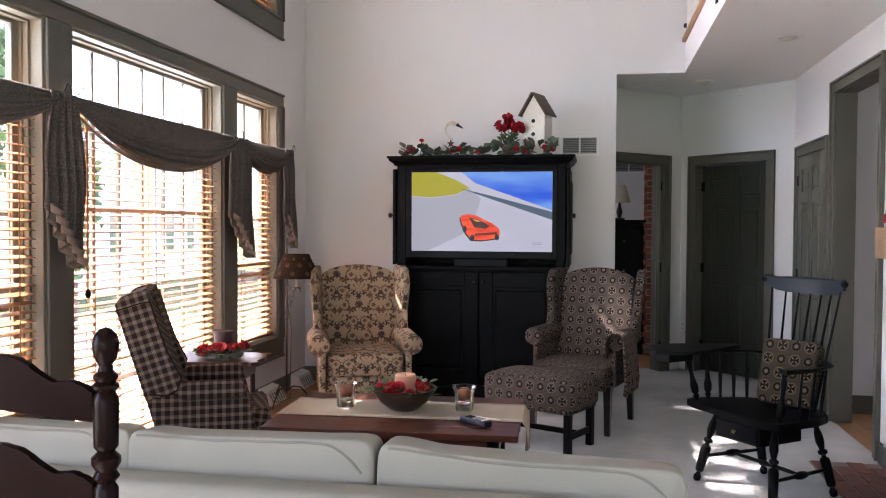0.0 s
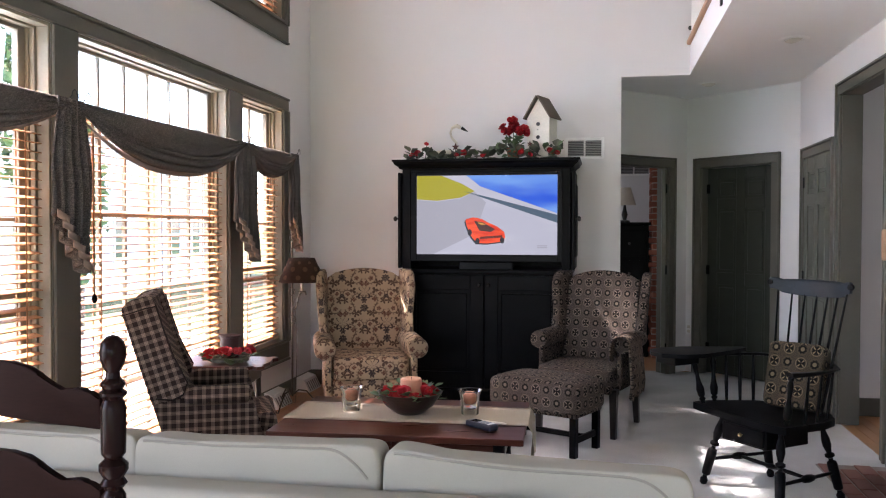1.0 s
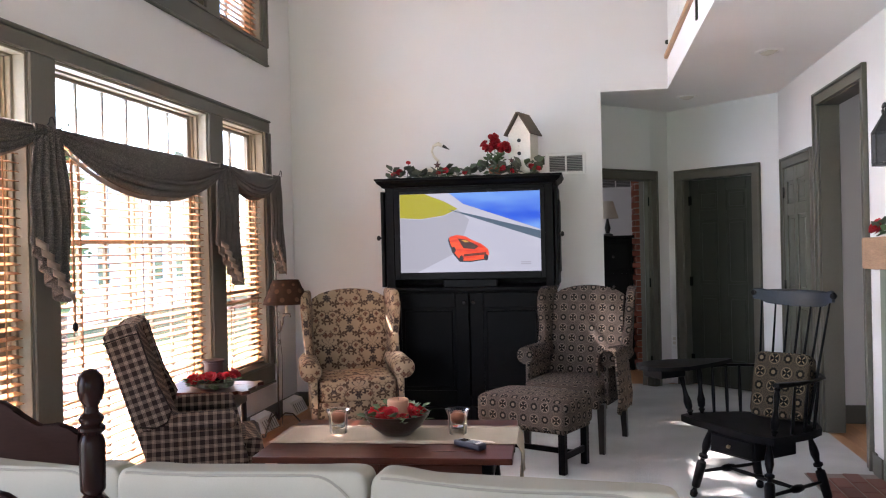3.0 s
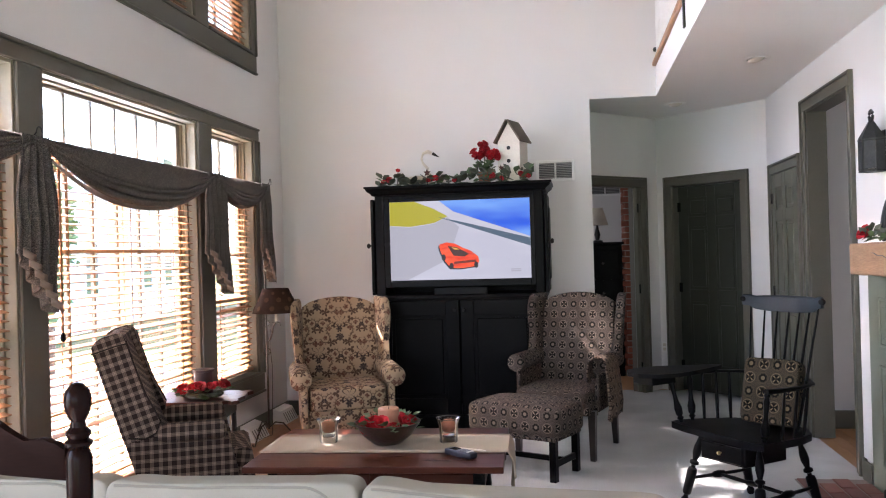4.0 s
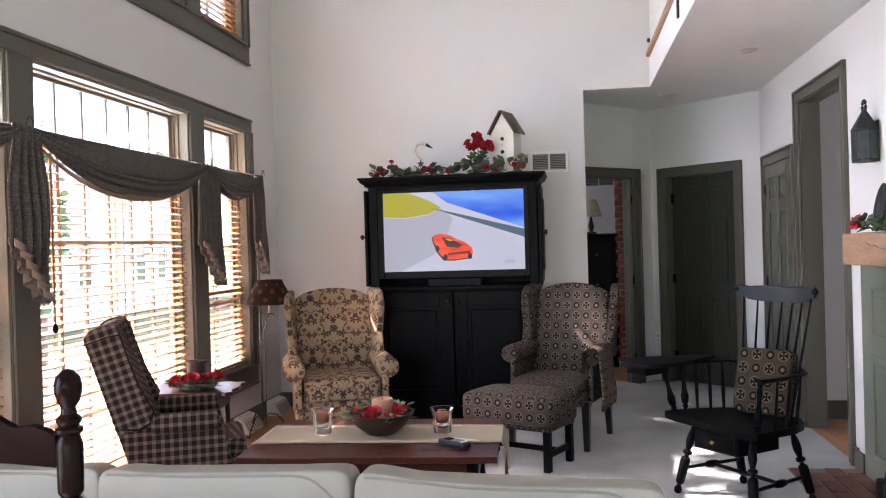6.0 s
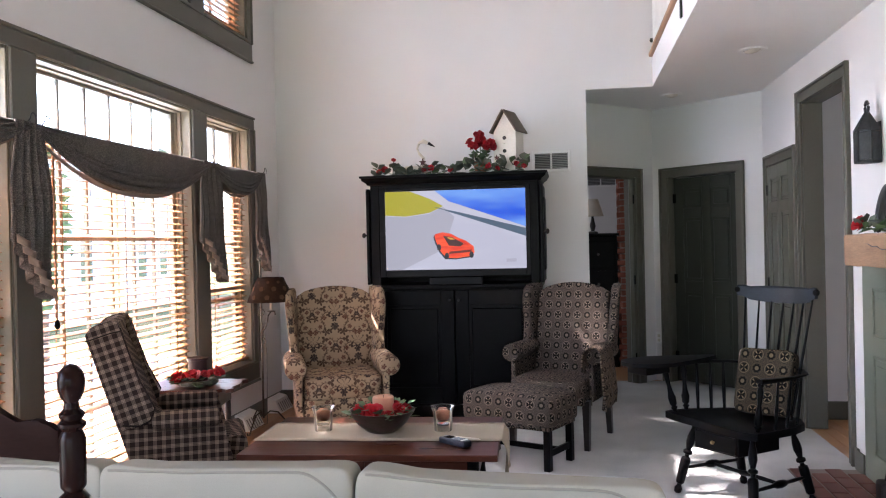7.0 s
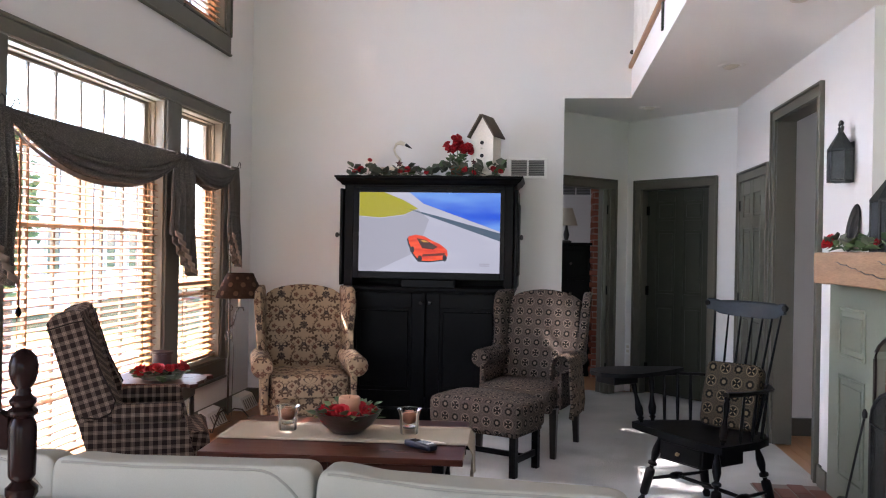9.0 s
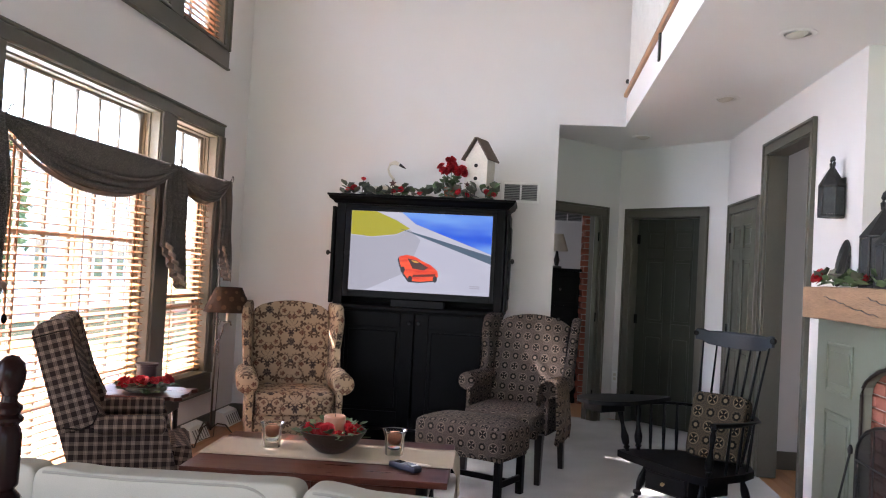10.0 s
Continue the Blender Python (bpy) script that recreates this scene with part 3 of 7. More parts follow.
def floral_fabric(name):
    """Mirrored crewel flowers, moths and curling stems, each row set off by half."""
    n = Nodes(name)
    W, H = 0.35, 0.24
    wob = n.f("MULTIPLY", n.f("SUBTRACT", n.noise(9, 1), 0.5), 0.02)
    wob2 = n.f("MULTIPLY", n.f("SUBTRACT", n.noise(14, 1), 0.5), 0.018)
    v = n.f("DIVIDE", n.f("ADD", n.v, wob2), H)
    row = n.f("FLOOR", v)
    u = n.f("ADD", n.f("DIVIDE", n.f("ADD", n.u, wob), W), n.f("MULTIPLY", row, 0.5))
    x = n.f("MULTIPLY", n.f("ABSOLUTE", n.f("SUBTRACT", n.f("FRACT", u), 0.5)), W)
    y = n.f("MULTIPLY", n.f("SUBTRACT", n.f("FRACT", v), 0.5), H)

    def polar(cx, cy, squash=1.0):
        dx, dy = n.f("SUBTRACT", x, cx), n.f("MULTIPLY", n.f("SUBTRACT", y, cy), squash)
        return n.f("SQRT", n.f("ADD", n.f("MULTIPLY", dx, dx), n.f("MULTIPLY", dy, dy))), n.f("ARCTAN2", dy, dx)

    def flower(cx, cy, rad, petals, cut=0.4, squash=1.0):
        r, th = polar(cx, cy, squash)
        edge = n.f("MULTIPLY", n.f("ADD", 1.0 - cut, n.f("MULTIPLY", n.f("ABSOLUTE", n.f("COSINE", n.f("MULTIPLY", th, petals / 2))), cut)), rad)
        return below(n, n.f("SUBTRACT", r, n.f("MULTIPLY", edge, 1.12)), 0.0, 0.0012)

    def moth(cx, cy, rad):
        r, th = polar(cx, cy)
        edge = n.f("MULTIPLY", n.f("ABSOLUTE", n.f("SINE", n.f("MULTIPLY", th, 2))), rad)
        return below(n, n.f("ABSOLUTE", n.f("SUBTRACT", r, n.f("SUBTRACT", edge, 0.006))), 0.0058, 0.0012)

    def curl(cx, cy, rad, turn, teeth):
        r, th = polar(cx, cy)
        near = below(n, n.f("COSINE", n.f("ADD", th, turn)), 0.6, 0.05)
        line = below(n, n.f("ABSOLUTE", n.f("SUBTRACT", r, rad)), 0.0028, 0.001)
        comb = n.f("MULTIPLY", below(n, n.f("ABSOLUTE", n.f("SUBTRACT", r, rad + 0.007)), 0.0068, 0.002), below(n, n.f("SINE", n.f("MULTIPLY", th, teeth * 0.7)), 0.0, 0.2))
        return n.f("MULTIPLY", near, n.f("MAXIMUM", line, n.f("MULTIPLY", comb, 0.55)))

    def most(*masks):
        m = masks[0]
        for k in masks[1:]:
            m = n.f("MAXIMUM", m, k)
        return m

    cream, stem, brown, black = (0.29, 0.207, 0.13), (0.052, 0.027, 0.016), (0.085, 0.032, 0.019), (0.026, 0.018, 0.017)
    stems = most(curl(0.055, 0.018, 0.048, 1.9, 22), curl(0.118, -0.048, 0.038, -0.8, 18), curl(0.132, 0.066, 0.032, 2.6, 16))
    sprigs = most(flower(0.066, -0.086, 0.030, 5, 0.9), flower(0.152, 0.016, 0.026, 5, 0.9), flower(0.088, 0.096, 0.026, 3, 0.9), flower(0.034, -0.080, 0.018, 3, 0.85), flower(0.050, 0.045, 0.018, 3, 0.85))
    blooms = most(flower(0.084, 0.026, 0.018, 4), flower(0.118, -0.048, 0.018, 5), flower(0.158, -0.092, 0.020, 4), flower(0.130, 0.068, 0.016, 4))
    heads = most(flower(0, 0.020, 0.024, 6, 0.45, 0.85), flower(0, -0.044, 0.030, 8, 0.3, 1.1), flower(0.172, 0.050, 0.016, 6, 0.4))
    ground = n.mix(n.noise(14, 3), tuple(0.86 * k for k in cream), tuple(1.08 * k for k in cream))
    thread = n.f("SUBTRACT", 1, n.f("MULTIPLY", below(n, n.f("ABSOLUTE", n.f("SUBTRACT", n.noise(90, 1), 0.5)), 0.035, 0.02), 0.55))
    col = n.mix(n.f("MULTIPLY", most(stems, sprigs), 0.92), ground, stem)
    col = n.mix(n.f("MULTIPLY", blooms, thread), col, brown)
    col = n.mix(n.f("MULTIPLY", most(heads, moth(0, 0.082, 0.066)), thread), col, black)
    return n.done(col, sheen=0.0)


def plaid_fabric(name):
    n = Nodes(name)
    cell = 0.042
    dark, light, rust = (0.012, 0.0085, 0.0075), (0.27, 0.20, 0.148), (0.05, 0.022, 0.017)

    def band(x):
        f = n.f("FRACT", n.f("DIVIDE", x, cell))
        wide = below(n, n.f("ABSOLUTE", n.f("SUBTRACT", f, 0.5)), 0.29, 0.02)
        line = below(n, n.f("ABSOLUTE", n.f("SUBTRACT", n.f("ABSOLUTE", n.f("SUBTRACT", f, 0.5)), 0.40)), 0.028, 0.012)
        return n.f("MAXIMUM", wide, n.f("MULTIPLY", line, 0.5))

    bu, bv = band(n.u), band(n.v)
    twill = n.f("MULTIPLY", n.f("ADD", n.f("SINE", n.f("MULTIPLY", n.f("ADD", n.u, n.v), 2400)), 1), 0.5)
    k = n.f("MULTIPLY", n.f("ADD", bu, bv), 0.5)
    k = n.f("ADD", k, n.f("MULTIPLY", n.f("SUBTRACT", n.noise(500, 1), 0.5), 0.25), 0, True)
    col = n.mix(n.f("POWER", k, 0.62), n.mix(n.noise(12), light, tuple(0.85 * x for x in light)), n.mix(n.f("MULTIPLY", twill, 0.4), dark, rust))
    return n.done(col, sheen=0.0)


FLORAL = floral_fabric("cream_floral_fabric")
MEDAL = medallion_fabric("dark_medallion_fabric", (0.017, 0.0115, 0.0095), (0.195, 0.15, 0.117), 0.076, 0.5)
PILLOWF = medallion_fabric("pillow_medallion_fabric", (0.008, 0.006, 0.005), (0.19, 0.14, 0.082), 0.074, 0.4)
THROWF = medallion_fabric("brown_throw_weave", (0.040, 0.027, 0.020), (0.20, 0.145, 0.105), 0.06, 0.5)
PLAID = plaid_fabric("black_cream_check_fabric")
LEGWOOD = mat("dark_walnut", (0.013, 0.008, 0.006), 0.35, scale=6, vary=0.3, fine=50, bump=0.05, stretch=(6, 6, 1))
CHERRY = mat("cherry_wood", (0.066, 0.020, 0.012), 0.30, scale=3, vary=0.25, fine=26, bump=0.03, stretch=(0.8, 9, 9), spec=0.25)
SLATWAX = mat("mahogany_slat_wax", (0.011, 0.0045, 0.0036), 0.5, scale=5, vary=0.35, fine=40, bump=0.03, spec=0.03, stretch=(1, 6, 6))
MAHOG = mat("mahogany_polish", (0.010, 0.0042, 0.0035), 0.22, scale=5, vary=0.3, fine=40, bump=0.02, coat=0.0, spec=0.07)
SOFA = mat("ivory_sofa_twill", (0.30, 0.28, 0.235), 0.95, scale=3.5, vary=0.08, fine=420, bump=0.4, dist=0.0015, spec=0.06)
PIPING = mat("sofa_piping", (0.225, 0.21, 0.175), 0.9, fine=300, vary=0.05, spec=0.15)
IRON = mat("black_iron", (0.02, 0.019, 0.018), 0.5, 0.6, fine=120, vary=0.25, bump=0.15)
LINEN = mat("linen_runner", (0.33, 0.285, 0.22), 0.95, scale=5, vary=0.09, fine=380, bump=0.5, spec=0.1)
RED = mat("red_petal", (0.40, 0.008, 0.015), 0.6, scale=30, vary=0.35, fine=120, bump=0.2, island=True)
LEAF = mat("silk_leaf", (0.075, 0.12, 0.05), 0.55, scale=25, vary=0.35, fine=100, bump=0.2, island=True)
LEAFDARK = mat("dark_silk_leaf", (0.085, 0.095, 0.066), 0.55, scale=25, vary=0.4, fine=100, bump=0.2, island=True)
TERRA = mat("terracotta", (0.30, 0.115, 0.06), 0.85, scale=8, vary=0.15, fine=90)
CREAM = mat("cream_paint", (0.66, 0.60, 0.49), 0.6, scale=10, vary=0.12, fine=80, bump=0.1)
BIRDWHITE = mat("weathered_white", (0.70, 0.66, 0.58), 0.75, scale=8, vary=0.12, fine=60, bump=0.2)
SHINGLE = mat("brown_roof_board", (0.13, 0.095, 0.07), 0.8, scale=8, vary=0.3, fine=60, bump=0.3)


def uvbox(bm, off=(0, 0, 0)):
    uv = bm.loops.layers.uv.verify()
    bm.normal_update()
    for f in bm.faces:
        nx, ny, nz = (abs(c) for c in f.normal)
        for lp in f.loops:
            x, y, z = (c + o for c, o in zip(lp.vert.co, off))
            if nx > ny and nx > nz:
                lp[uv].uv = (y, z)
            elif ny >= nz:
                lp[uv].uv = (x, z)
            else:
                lp[uv].uv = (x, y)
    return bm


def cushion(bm, m, sx, sy, sz, e=0.35, n=14, crown=0.0):
    """A padded block: a superellipsoid of that size at m; small e is boxy."""
    def pw(c, k):
        return math.copysign(abs(c) ** k, c)
    rings = []
    for i in range(n + 1):
        ph = -math.pi / 2 + math.pi * i / n
        ring = []
        for j in range(2 * n):
            th = math.pi * j / n
            x = pw(math.cos(ph), e) * pw(math.cos(th), e)
            y = pw(math.cos(ph), e) * pw(math.sin(th), e)
            z = pw(math.sin(ph), e)
            z *= 1 + crown * (1 - x * x) * (1 - y * y)
            ring.append(bm.verts.new(m @ Vector((x * sx / 2, y * sy / 2, z * sz / 2))))
        rings.append(ring)
    for a, c in zip(rings, rings[1:]):
        for j in range(2 * n):
            k = (j + 1) % (2 * n)
            bm.faces.new((a[j], a[k], c[k], c[j]))
    bmesh.ops.remove_doubles(bm, verts=bm.verts, dist=0.0004)
    return bm


def soft(bm, x0, x1, y0, y1, z0, z1, r=0.03):
    """A padded block with well rounded edges."""
    return box(bm, x0, x1, y0, y1, z0, z1, r, 4)


# ---- armoire and what stands on it ----
AX0, AX1, AY0 = -1.775, -0.385, 6.13
arm = thing("armoire", "black painted television armoire with its upper doors folded open", "armoire", pose(0, 0, 0))
for x0, x1 in ((AX0, AX0 + 0.03), (AX1 - 0.03, AX1)):
    b = B(); box(b, x0, x1, AY0 + 0.01, 6.67, 0.06, 1.93, 0.003); part("side_panel", b, BLACK, arm)
b = B(); box(b, AX0 + 0.03, AX1 - 0.03, 6.645, 6.67, 0.06, 1.93); part("back_panel", b, BLACK, arm)
b = B(); box(b, AX0 + 0.03, AX1 - 0.03, AY0 + 0.012, 6.645, 1.05, 1.085); part("shelf", b, BLACK, arm)
b = B(); box(b, AX0 + 0.03, AX1 - 0.03, AY0 + 0.012, 6.645, 1.90, 1.925); part("top_board", b, BLACK, arm)
for x0, x1 in ((AX0, -1.70), (-0.455, AX1)):
    b = B(); box(b, x0, x1, AY0 - 0.008, AY0 + 0.012, 1.09, 1.93, 0.005); part("face_stile", b, BLACK, arm)
b = B(); box(b, AX0 + 0.075, AX1 - 0.07, AY0 - 0.008, AY0 + 0.012, 1.895, 1.93, 0.005); part("face_rail", b, BLACK, arm)
b = B()
CZ = [(0.0, 1.925), (0.022, 1.93), (0.03, 1.945), (0.058, 1.965), (0.066, 1.985), (0.075, 1.988), (0.075, 2.004)]
for (o0, z0), (o1, z1) in zip(CZ, CZ[1:]):
    if z1 - z0 > 0.001:
        vs = [b.verts.new(v) for v in ((AX0 - o0, AY0 - o0, z0), (AX1 + o0, AY0 - o0, z0), (AX1 + o0, 6.68, z0), (AX0 - o0, 6.68, z0), (AX0 - o1, AY0 - o1, z1), (AX1 + o1, AY0 - o1, z1), (AX1 + o1, 6.68, z1), (AX0 - o1, 6.68, z1))]
        for q in ((0, 1, 5, 4), (1, 2, 6, 5), (2, 3, 7, 6), (3, 0, 4, 7)):
            b.faces.new([vs[k] for k in q])
b.faces.new([b.verts.new(v) for v in ((AX0 - 0.075, AY0 - 0.075, 2.004), (AX1 + 0.075, AY0 - 0.075, 2.004), (AX1 + 0.075, 6.68, 2.004), (AX0 - 0.075, 6.68, 2.004))])
bmesh.ops.remove_doubles(b, verts=b.verts, dist=0.0005)
part("cornice", b, BLACK, arm)
b = B(); box(b, AX0 - 0.02, AX1 + 0.02, AY0 - 0.03, 6.66, 1.06, 1.10, 0.012, 2); part("waist_moulding", b, BLACK, arm)
b = B(); box(b, AX0 - 0.02, AX1 + 0.02, AY0 - 0.025, 6.66, 0, 0.11, 0.012, 2); part("plinth", b, BLACK, arm)
for x0, x1, kx in ((AX0 + 0.012, -1.088, -1.12), (-1.078, AX1 - 0.012, -1.045)):
    b = B(); box(b, x0, x1, AY0 - 0.012, AY0 + 0.008, 0.12, 1.05, 0.004)
    d = part("door", b, BLACK, arm)
    for p0, p1, q0, q1 in ((x0, x0 + 0.11, 0.12, 1.05), (x1 - 0.11, x1, 0.12, 1.05), (x0 + 0.11, x1 - 0.11, 0.93, 1.05), (x0 + 0.11, x1 - 0.11, 0.12, 0.25)):
        b = B(); box(b, p0, p1, AY0 - 0.024, AY0 - 0.010, q0, q1, 0.004); part("frame_member", b, BLACK, d)
    b = B(); box(b, x0 + 0.135, x1 - 0.135, AY0 - 0.021, AY0 - 0.010, 0.275, 0.905, 0.009); part("raised_panel", b, BLACK, d)
    b = B(); lathe(b, [(0.006, 0), (0.006, 0.012), (0.015, 0.02), (0.017, 0.028), (0.011, 0.036), (0, 0.038)], pose(kx, AY0 - 0.023, 0.975, 90)); part("knob", b, IRON, d, "", True)
for x, sgn in ((AX0 - 0.012, -1), (AX1 + 0.012, 1)):
    b = B(); box(b, min(x, x + sgn * 0.024), max(x, x + sgn * 0.024), AY0 - 0.02, AY0 + 0.5, 1.105, 1.90, 0.004)
    d = part("open_door", b, BLACK, arm)
    b = B(); box(b, min(x + sgn * 0.024, x + sgn * 0.034), max(x + sgn * 0.024, x + sgn * 0.034), AY0 + 0.06, AY0 + 0.42, 1.2, 1.8, 0.006); part("raised_panel", b, BLACK, d)
    b = B(); lathe(b, [(0.007, 0), (0.007, 0.014), (0.02, 0.024), (0.022, 0.034), (0.014, 0.044), (0, 0.046)], pose(x + sgn * 0.024, AY0 + 0.02, 1.516, 0, sgn * 90)); part("knob", b, LEGWOOD, d, "", True)

GLOSSBLACK = mat("gloss_black_plastic", (0.006, 0.006, 0.007), 0.25, vary=0.1, bump=0.0, spec=0.06)


def glow(name, colour, strength, colour2=None, scale=4.0):
    m = bpy.data.materials.new(name)
    m.use_nodes = True
    nt = m.node_tree
    p = nt.nodes["Principled BSDF"]
    p.inputs["Base Color"].default_value = (0.01, 0.01, 0.01, 1)
    p.inputs["Roughness"].default_value = 0.25
    p.inputs["Specular IOR Level"].default_value = 0.15
    p.inputs["Emission Strength"].default_value = strength
    if colour2:
        tc, nz, mx = nt.nodes.new("ShaderNodeTexCoord"), nt.nodes.new("ShaderNodeTexNoise"), nt.nodes.new("ShaderNodeMix")
        mx.data_type = "RGBA"
        mx.inputs[6].default_value, mx.inputs[7].default_value = (*colour, 1), (*colour2, 1)
        nz.inputs["Scale"].default_value = scale
        rg = nt.nodes.new("ShaderNodeMapRange")
        rg.inputs["From Min"].default_value, rg.inputs["From Max"].default_value = 0.35, 0.65
        mp = nt.nodes.new("ShaderNodeMapping")
        mp.inputs["Rotation"].default_value, mp.inputs["Scale"].default_value = (0, 0.42, 0), (0.6, 1, 2.6)
        nt.links.new(tc.outputs["Object"], mp.inputs["Vector"])
        nt.links.new(mp.outputs["Vector"], nz.inputs["Vector"])
        nt.links.new(nz.outputs["Fac"], rg.inputs["Value"])
        nt.links.new(rg.outputs[0], mx.inputs[0])
        nt.links.new(mx.outputs[2], p.inputs["Emission Color"])
    else:
        p.inputs["Emission Color"].default_value = (*colour, 1)
    return m


TVGAIN = 0.088
tv = thing("television", "flat black television showing a red car on a pale race track", "television")
TX0, TX1, TZ0, TZ1 = -1.652, -0.49, 1.222, 1.872
TY = AY0 - 0.005
b = B()
for x0, x1, z0, z1 in ((-1.70, TX0, 1.165, 1.90), (TX1, -0.452, 1.165, 1.90), (TX0, TX1, TZ1, 1.90), (TX0, TX1, 1.165, TZ0)):
    box(b, x0, x1, TY - 0.012, TY + 0.05, z0, z1, 0.003)
part("bezel", b, GLOSSBLACK, tv)
b = B(); box(b, -1.66, -0.49, TY + 0.05, TY + 0.12, 1.19, 1.88, 0.01); part("back_shell", b, GLOSSBLACK, tv)
b = B(); box(b, -1.3, -0.85, TY + 0.01, TY + 0.2, 1.086, 1.165, 0.01); part("stand", b, GLOSSBLACK, tv)
W, H = TX1 - TX0, TZ1 - TZ0


def shown(name, poly, layer, material, label=""):
    """A flat area of the shown picture; the outline runs from 0 to 1 across and up the screen."""
    b = B()
    prism(b, [(TX0 + u * W, TZ0 + v * H) for u, v in poly], 0, 0.0006, Matrix.Translation((0, TY + 0.004 - layer * 0.0012, 0)) @ pose(0, 0, 0, 90))
    return part(name, b, material, tv, label)


shown("screen", [(0, 0), (1, 0), (1, 1), (0, 1)], 0, glow("screen_grey", (0.50, 0.53, 0.60), TVGAIN, (0.60, 0.63, 0.68), 1.5))
shown("screen_sky", [(0.36, 0.999), (0.46, 0.86), (0.999, 0.52), (0.999, 0.999)], 1, glow("screen_blue", (0.008, 0.10, 0.72), TVGAIN, (0.16, 0.38, 0.85), 2.4))
shown("screen_barrier", [(0.34, 0.80), (0.52, 0.69), (0.999, 0.40), (0.999, 0.50), (0.55, 0.71)], 2, glow("screen_wall", (0.07, 0.12, 0.17), TVGAIN))
shown("screen_grass", [(0.001, 0.70), (0.15, 0.68), (0.32, 0.72), (0.42, 0.80), (0.32, 0.90), (0.18, 0.999), (0.001, 0.999)], 1, glow("screen_green", (0.42, 0.40, 0.02), TVGAIN))
shown("screen_verge", [(0.001, 0.001), (0.12, 0.001), (0.42, 0.26), (0.50, 0.66), (0.42, 0.79), (0.32, 0.71), (0.15, 0.67), (0.001, 0.69)], 2, glow("screen_apron", (0.40, 0.42, 0.46), TVGAIN))
CAR = [(u - 0.12, v + 0.12) for u, v in ((0.474, 0.30), (0.478, 0.327), (0.53, 0.35), (0.59, 0.33), (0.64, 0.28), (0.70, 0.235), (0.75, 0.165), (0.757, 0.10), (0.74, 0.045), (0.63, 0.02), (0.555, 0.025), (0.515, 0.11), (0.485, 0.23))]
shown("screen_shadow", [(u - 0.008, v - 0.016) for u, v in CAR], 3, glow("screen_dark", (0.03, 0.035, 0.04), TVGAIN))
shown("screen_car", CAR, 4, glow("screen_red", (0.62, 0.03, 0.008), TVGAIN * 1.2, (0.9, 0.09, 0.02), 14))
shown("screen_cabin", [(0.415, 0.425), (0.48, 0.405), (0.565, 0.32), (0.535, 0.285), (0.455, 0.30)], 5, glow("screen_cabin", (0.07, 0.025, 0.02), TVGAIN))
shown("screen_roof_panel", [(0.44, 0.405), (0.475, 0.40), (0.50, 0.375), (0.465, 0.375)], 6, glow("screen_yellow", (0.75, 0.38, 0.05), TVGAIN))
shown("screen_bumper", [(0.455, 0.195), (0.615, 0.215), (0.617, 0.245), (0.46, 0.225)], 5, glow("screen_bumper", (0.16, 0.02, 0.01), TVGAIN))
for u, v in ((0.385, 0.28), (0.44, 0.17), (0.615, 0.18)):
    shown("screen_wheel", [(u + 0.016 * math.cos(a * 0.7854), v + 0.042 * math.sin(a * 0.7854)) for a in range(8)], 5, glow("screen_wheel", (0.02, 0.02, 0.025), TVGAIN))
for k in range(2):
    shown("screen_mark", [(0.86, 0.085 + 0.022 * k), (0.93, 0.085 + 0.022 * k), (0.93, 0.099 + 0.022 * k), (0.86, 0.099 + 0.022 * k)], 3, glow("screen_bar", (0.36, 0.38, 0.42), TVGAIN))


def leaf_mesh(name, size, material):
    b = B()
    pts = [(0, 0, 0), (0.32, 0.28, 0.07), (0.42, 0.6, 0.05), (0, 1.0, -0.06), (-0.42, 0.6, 0.05), (-0.32, 0.28, 0.07)]
    vs = [b.verts.new(Vector(p) * size) for p in pts]
    mid = b.verts.new(Vector((0, 0.5, -0.02)) * size)
    for i in range(6):
        b.faces.new((vs[i], vs[(i + 1) % 6], mid))
    ext = bmesh.ops.extrude_face_region(b, geom=list(b.faces))
    for e in ext["geom"]:
        if isinstance(e, bmesh.types.BMVert):
            e.co.z += 0.0015
    return mesh(name, b, material)


def bloom_mesh(name, r, material, petals=9):
    """A full, ruffled bloom of overlapping cupped petals."""
    b = B()
    rnd = random.Random(5)
    for ring, (count, tilt, rr) in enumerate(((petals, 20, 1.0), (petals - 2, 48, 0.8), (4, 74, 0.5))):
        for k in range(count):
            m = pose(0, 0, r * 0.12 * ring, 0, 0, 360 * k / count + 17 * ring) @ pose(0, 0, 0, tilt + rnd.uniform(-8, 8))
            q = [(0, 0, 0), (0.30, 0.35, 0.06), (0.42, 0.8, 0.16), (0.15, 1.0, 0.22), (-0.15, 1.0, 0.2), (-0.42, 0.8, 0.16), (-0.30, 0.35, 0.06)]
            vs = [b.verts.new(m @ (Vector(p) * r * rr)) for p in q]
            c = b.verts.new(m @ (Vector((0, 0.6, 0.0)) * r * rr))
            for i in range(len(vs)):
                b.faces.new((vs[i], vs[(i + 1) % len(vs)], c))
    lathe(b, [(0.02 * r, -0.1 * r), (0.3 * r, 0.05 * r), (0.22 * r, 0.4 * r), (0.0, 0.5 * r)], None, 7)
    return mesh(name, b, material)


LEAF_A, LEAF_B = leaf_mesh("leaf", 0.055, LEAF), leaf_mesh("leaf", 0.06, LEAFDARK)
BLOOM_A, BLOOM_B = bloom_mesh("bloom", 0.036, RED), bloom_mesh("bloom", 0.028, RED, 7)


def sprig(parent, name, me, p, rx, ry, rz, s=1.0):
    o = new(name, me)
    o.parent = parent
    o.matrix_basis = pose(*p, rx, ry, rz) @ Matrix.Scale(s, 4)
    return o


# garland along the cornice
rnd = random.Random(11)
TOPZ = 2.004
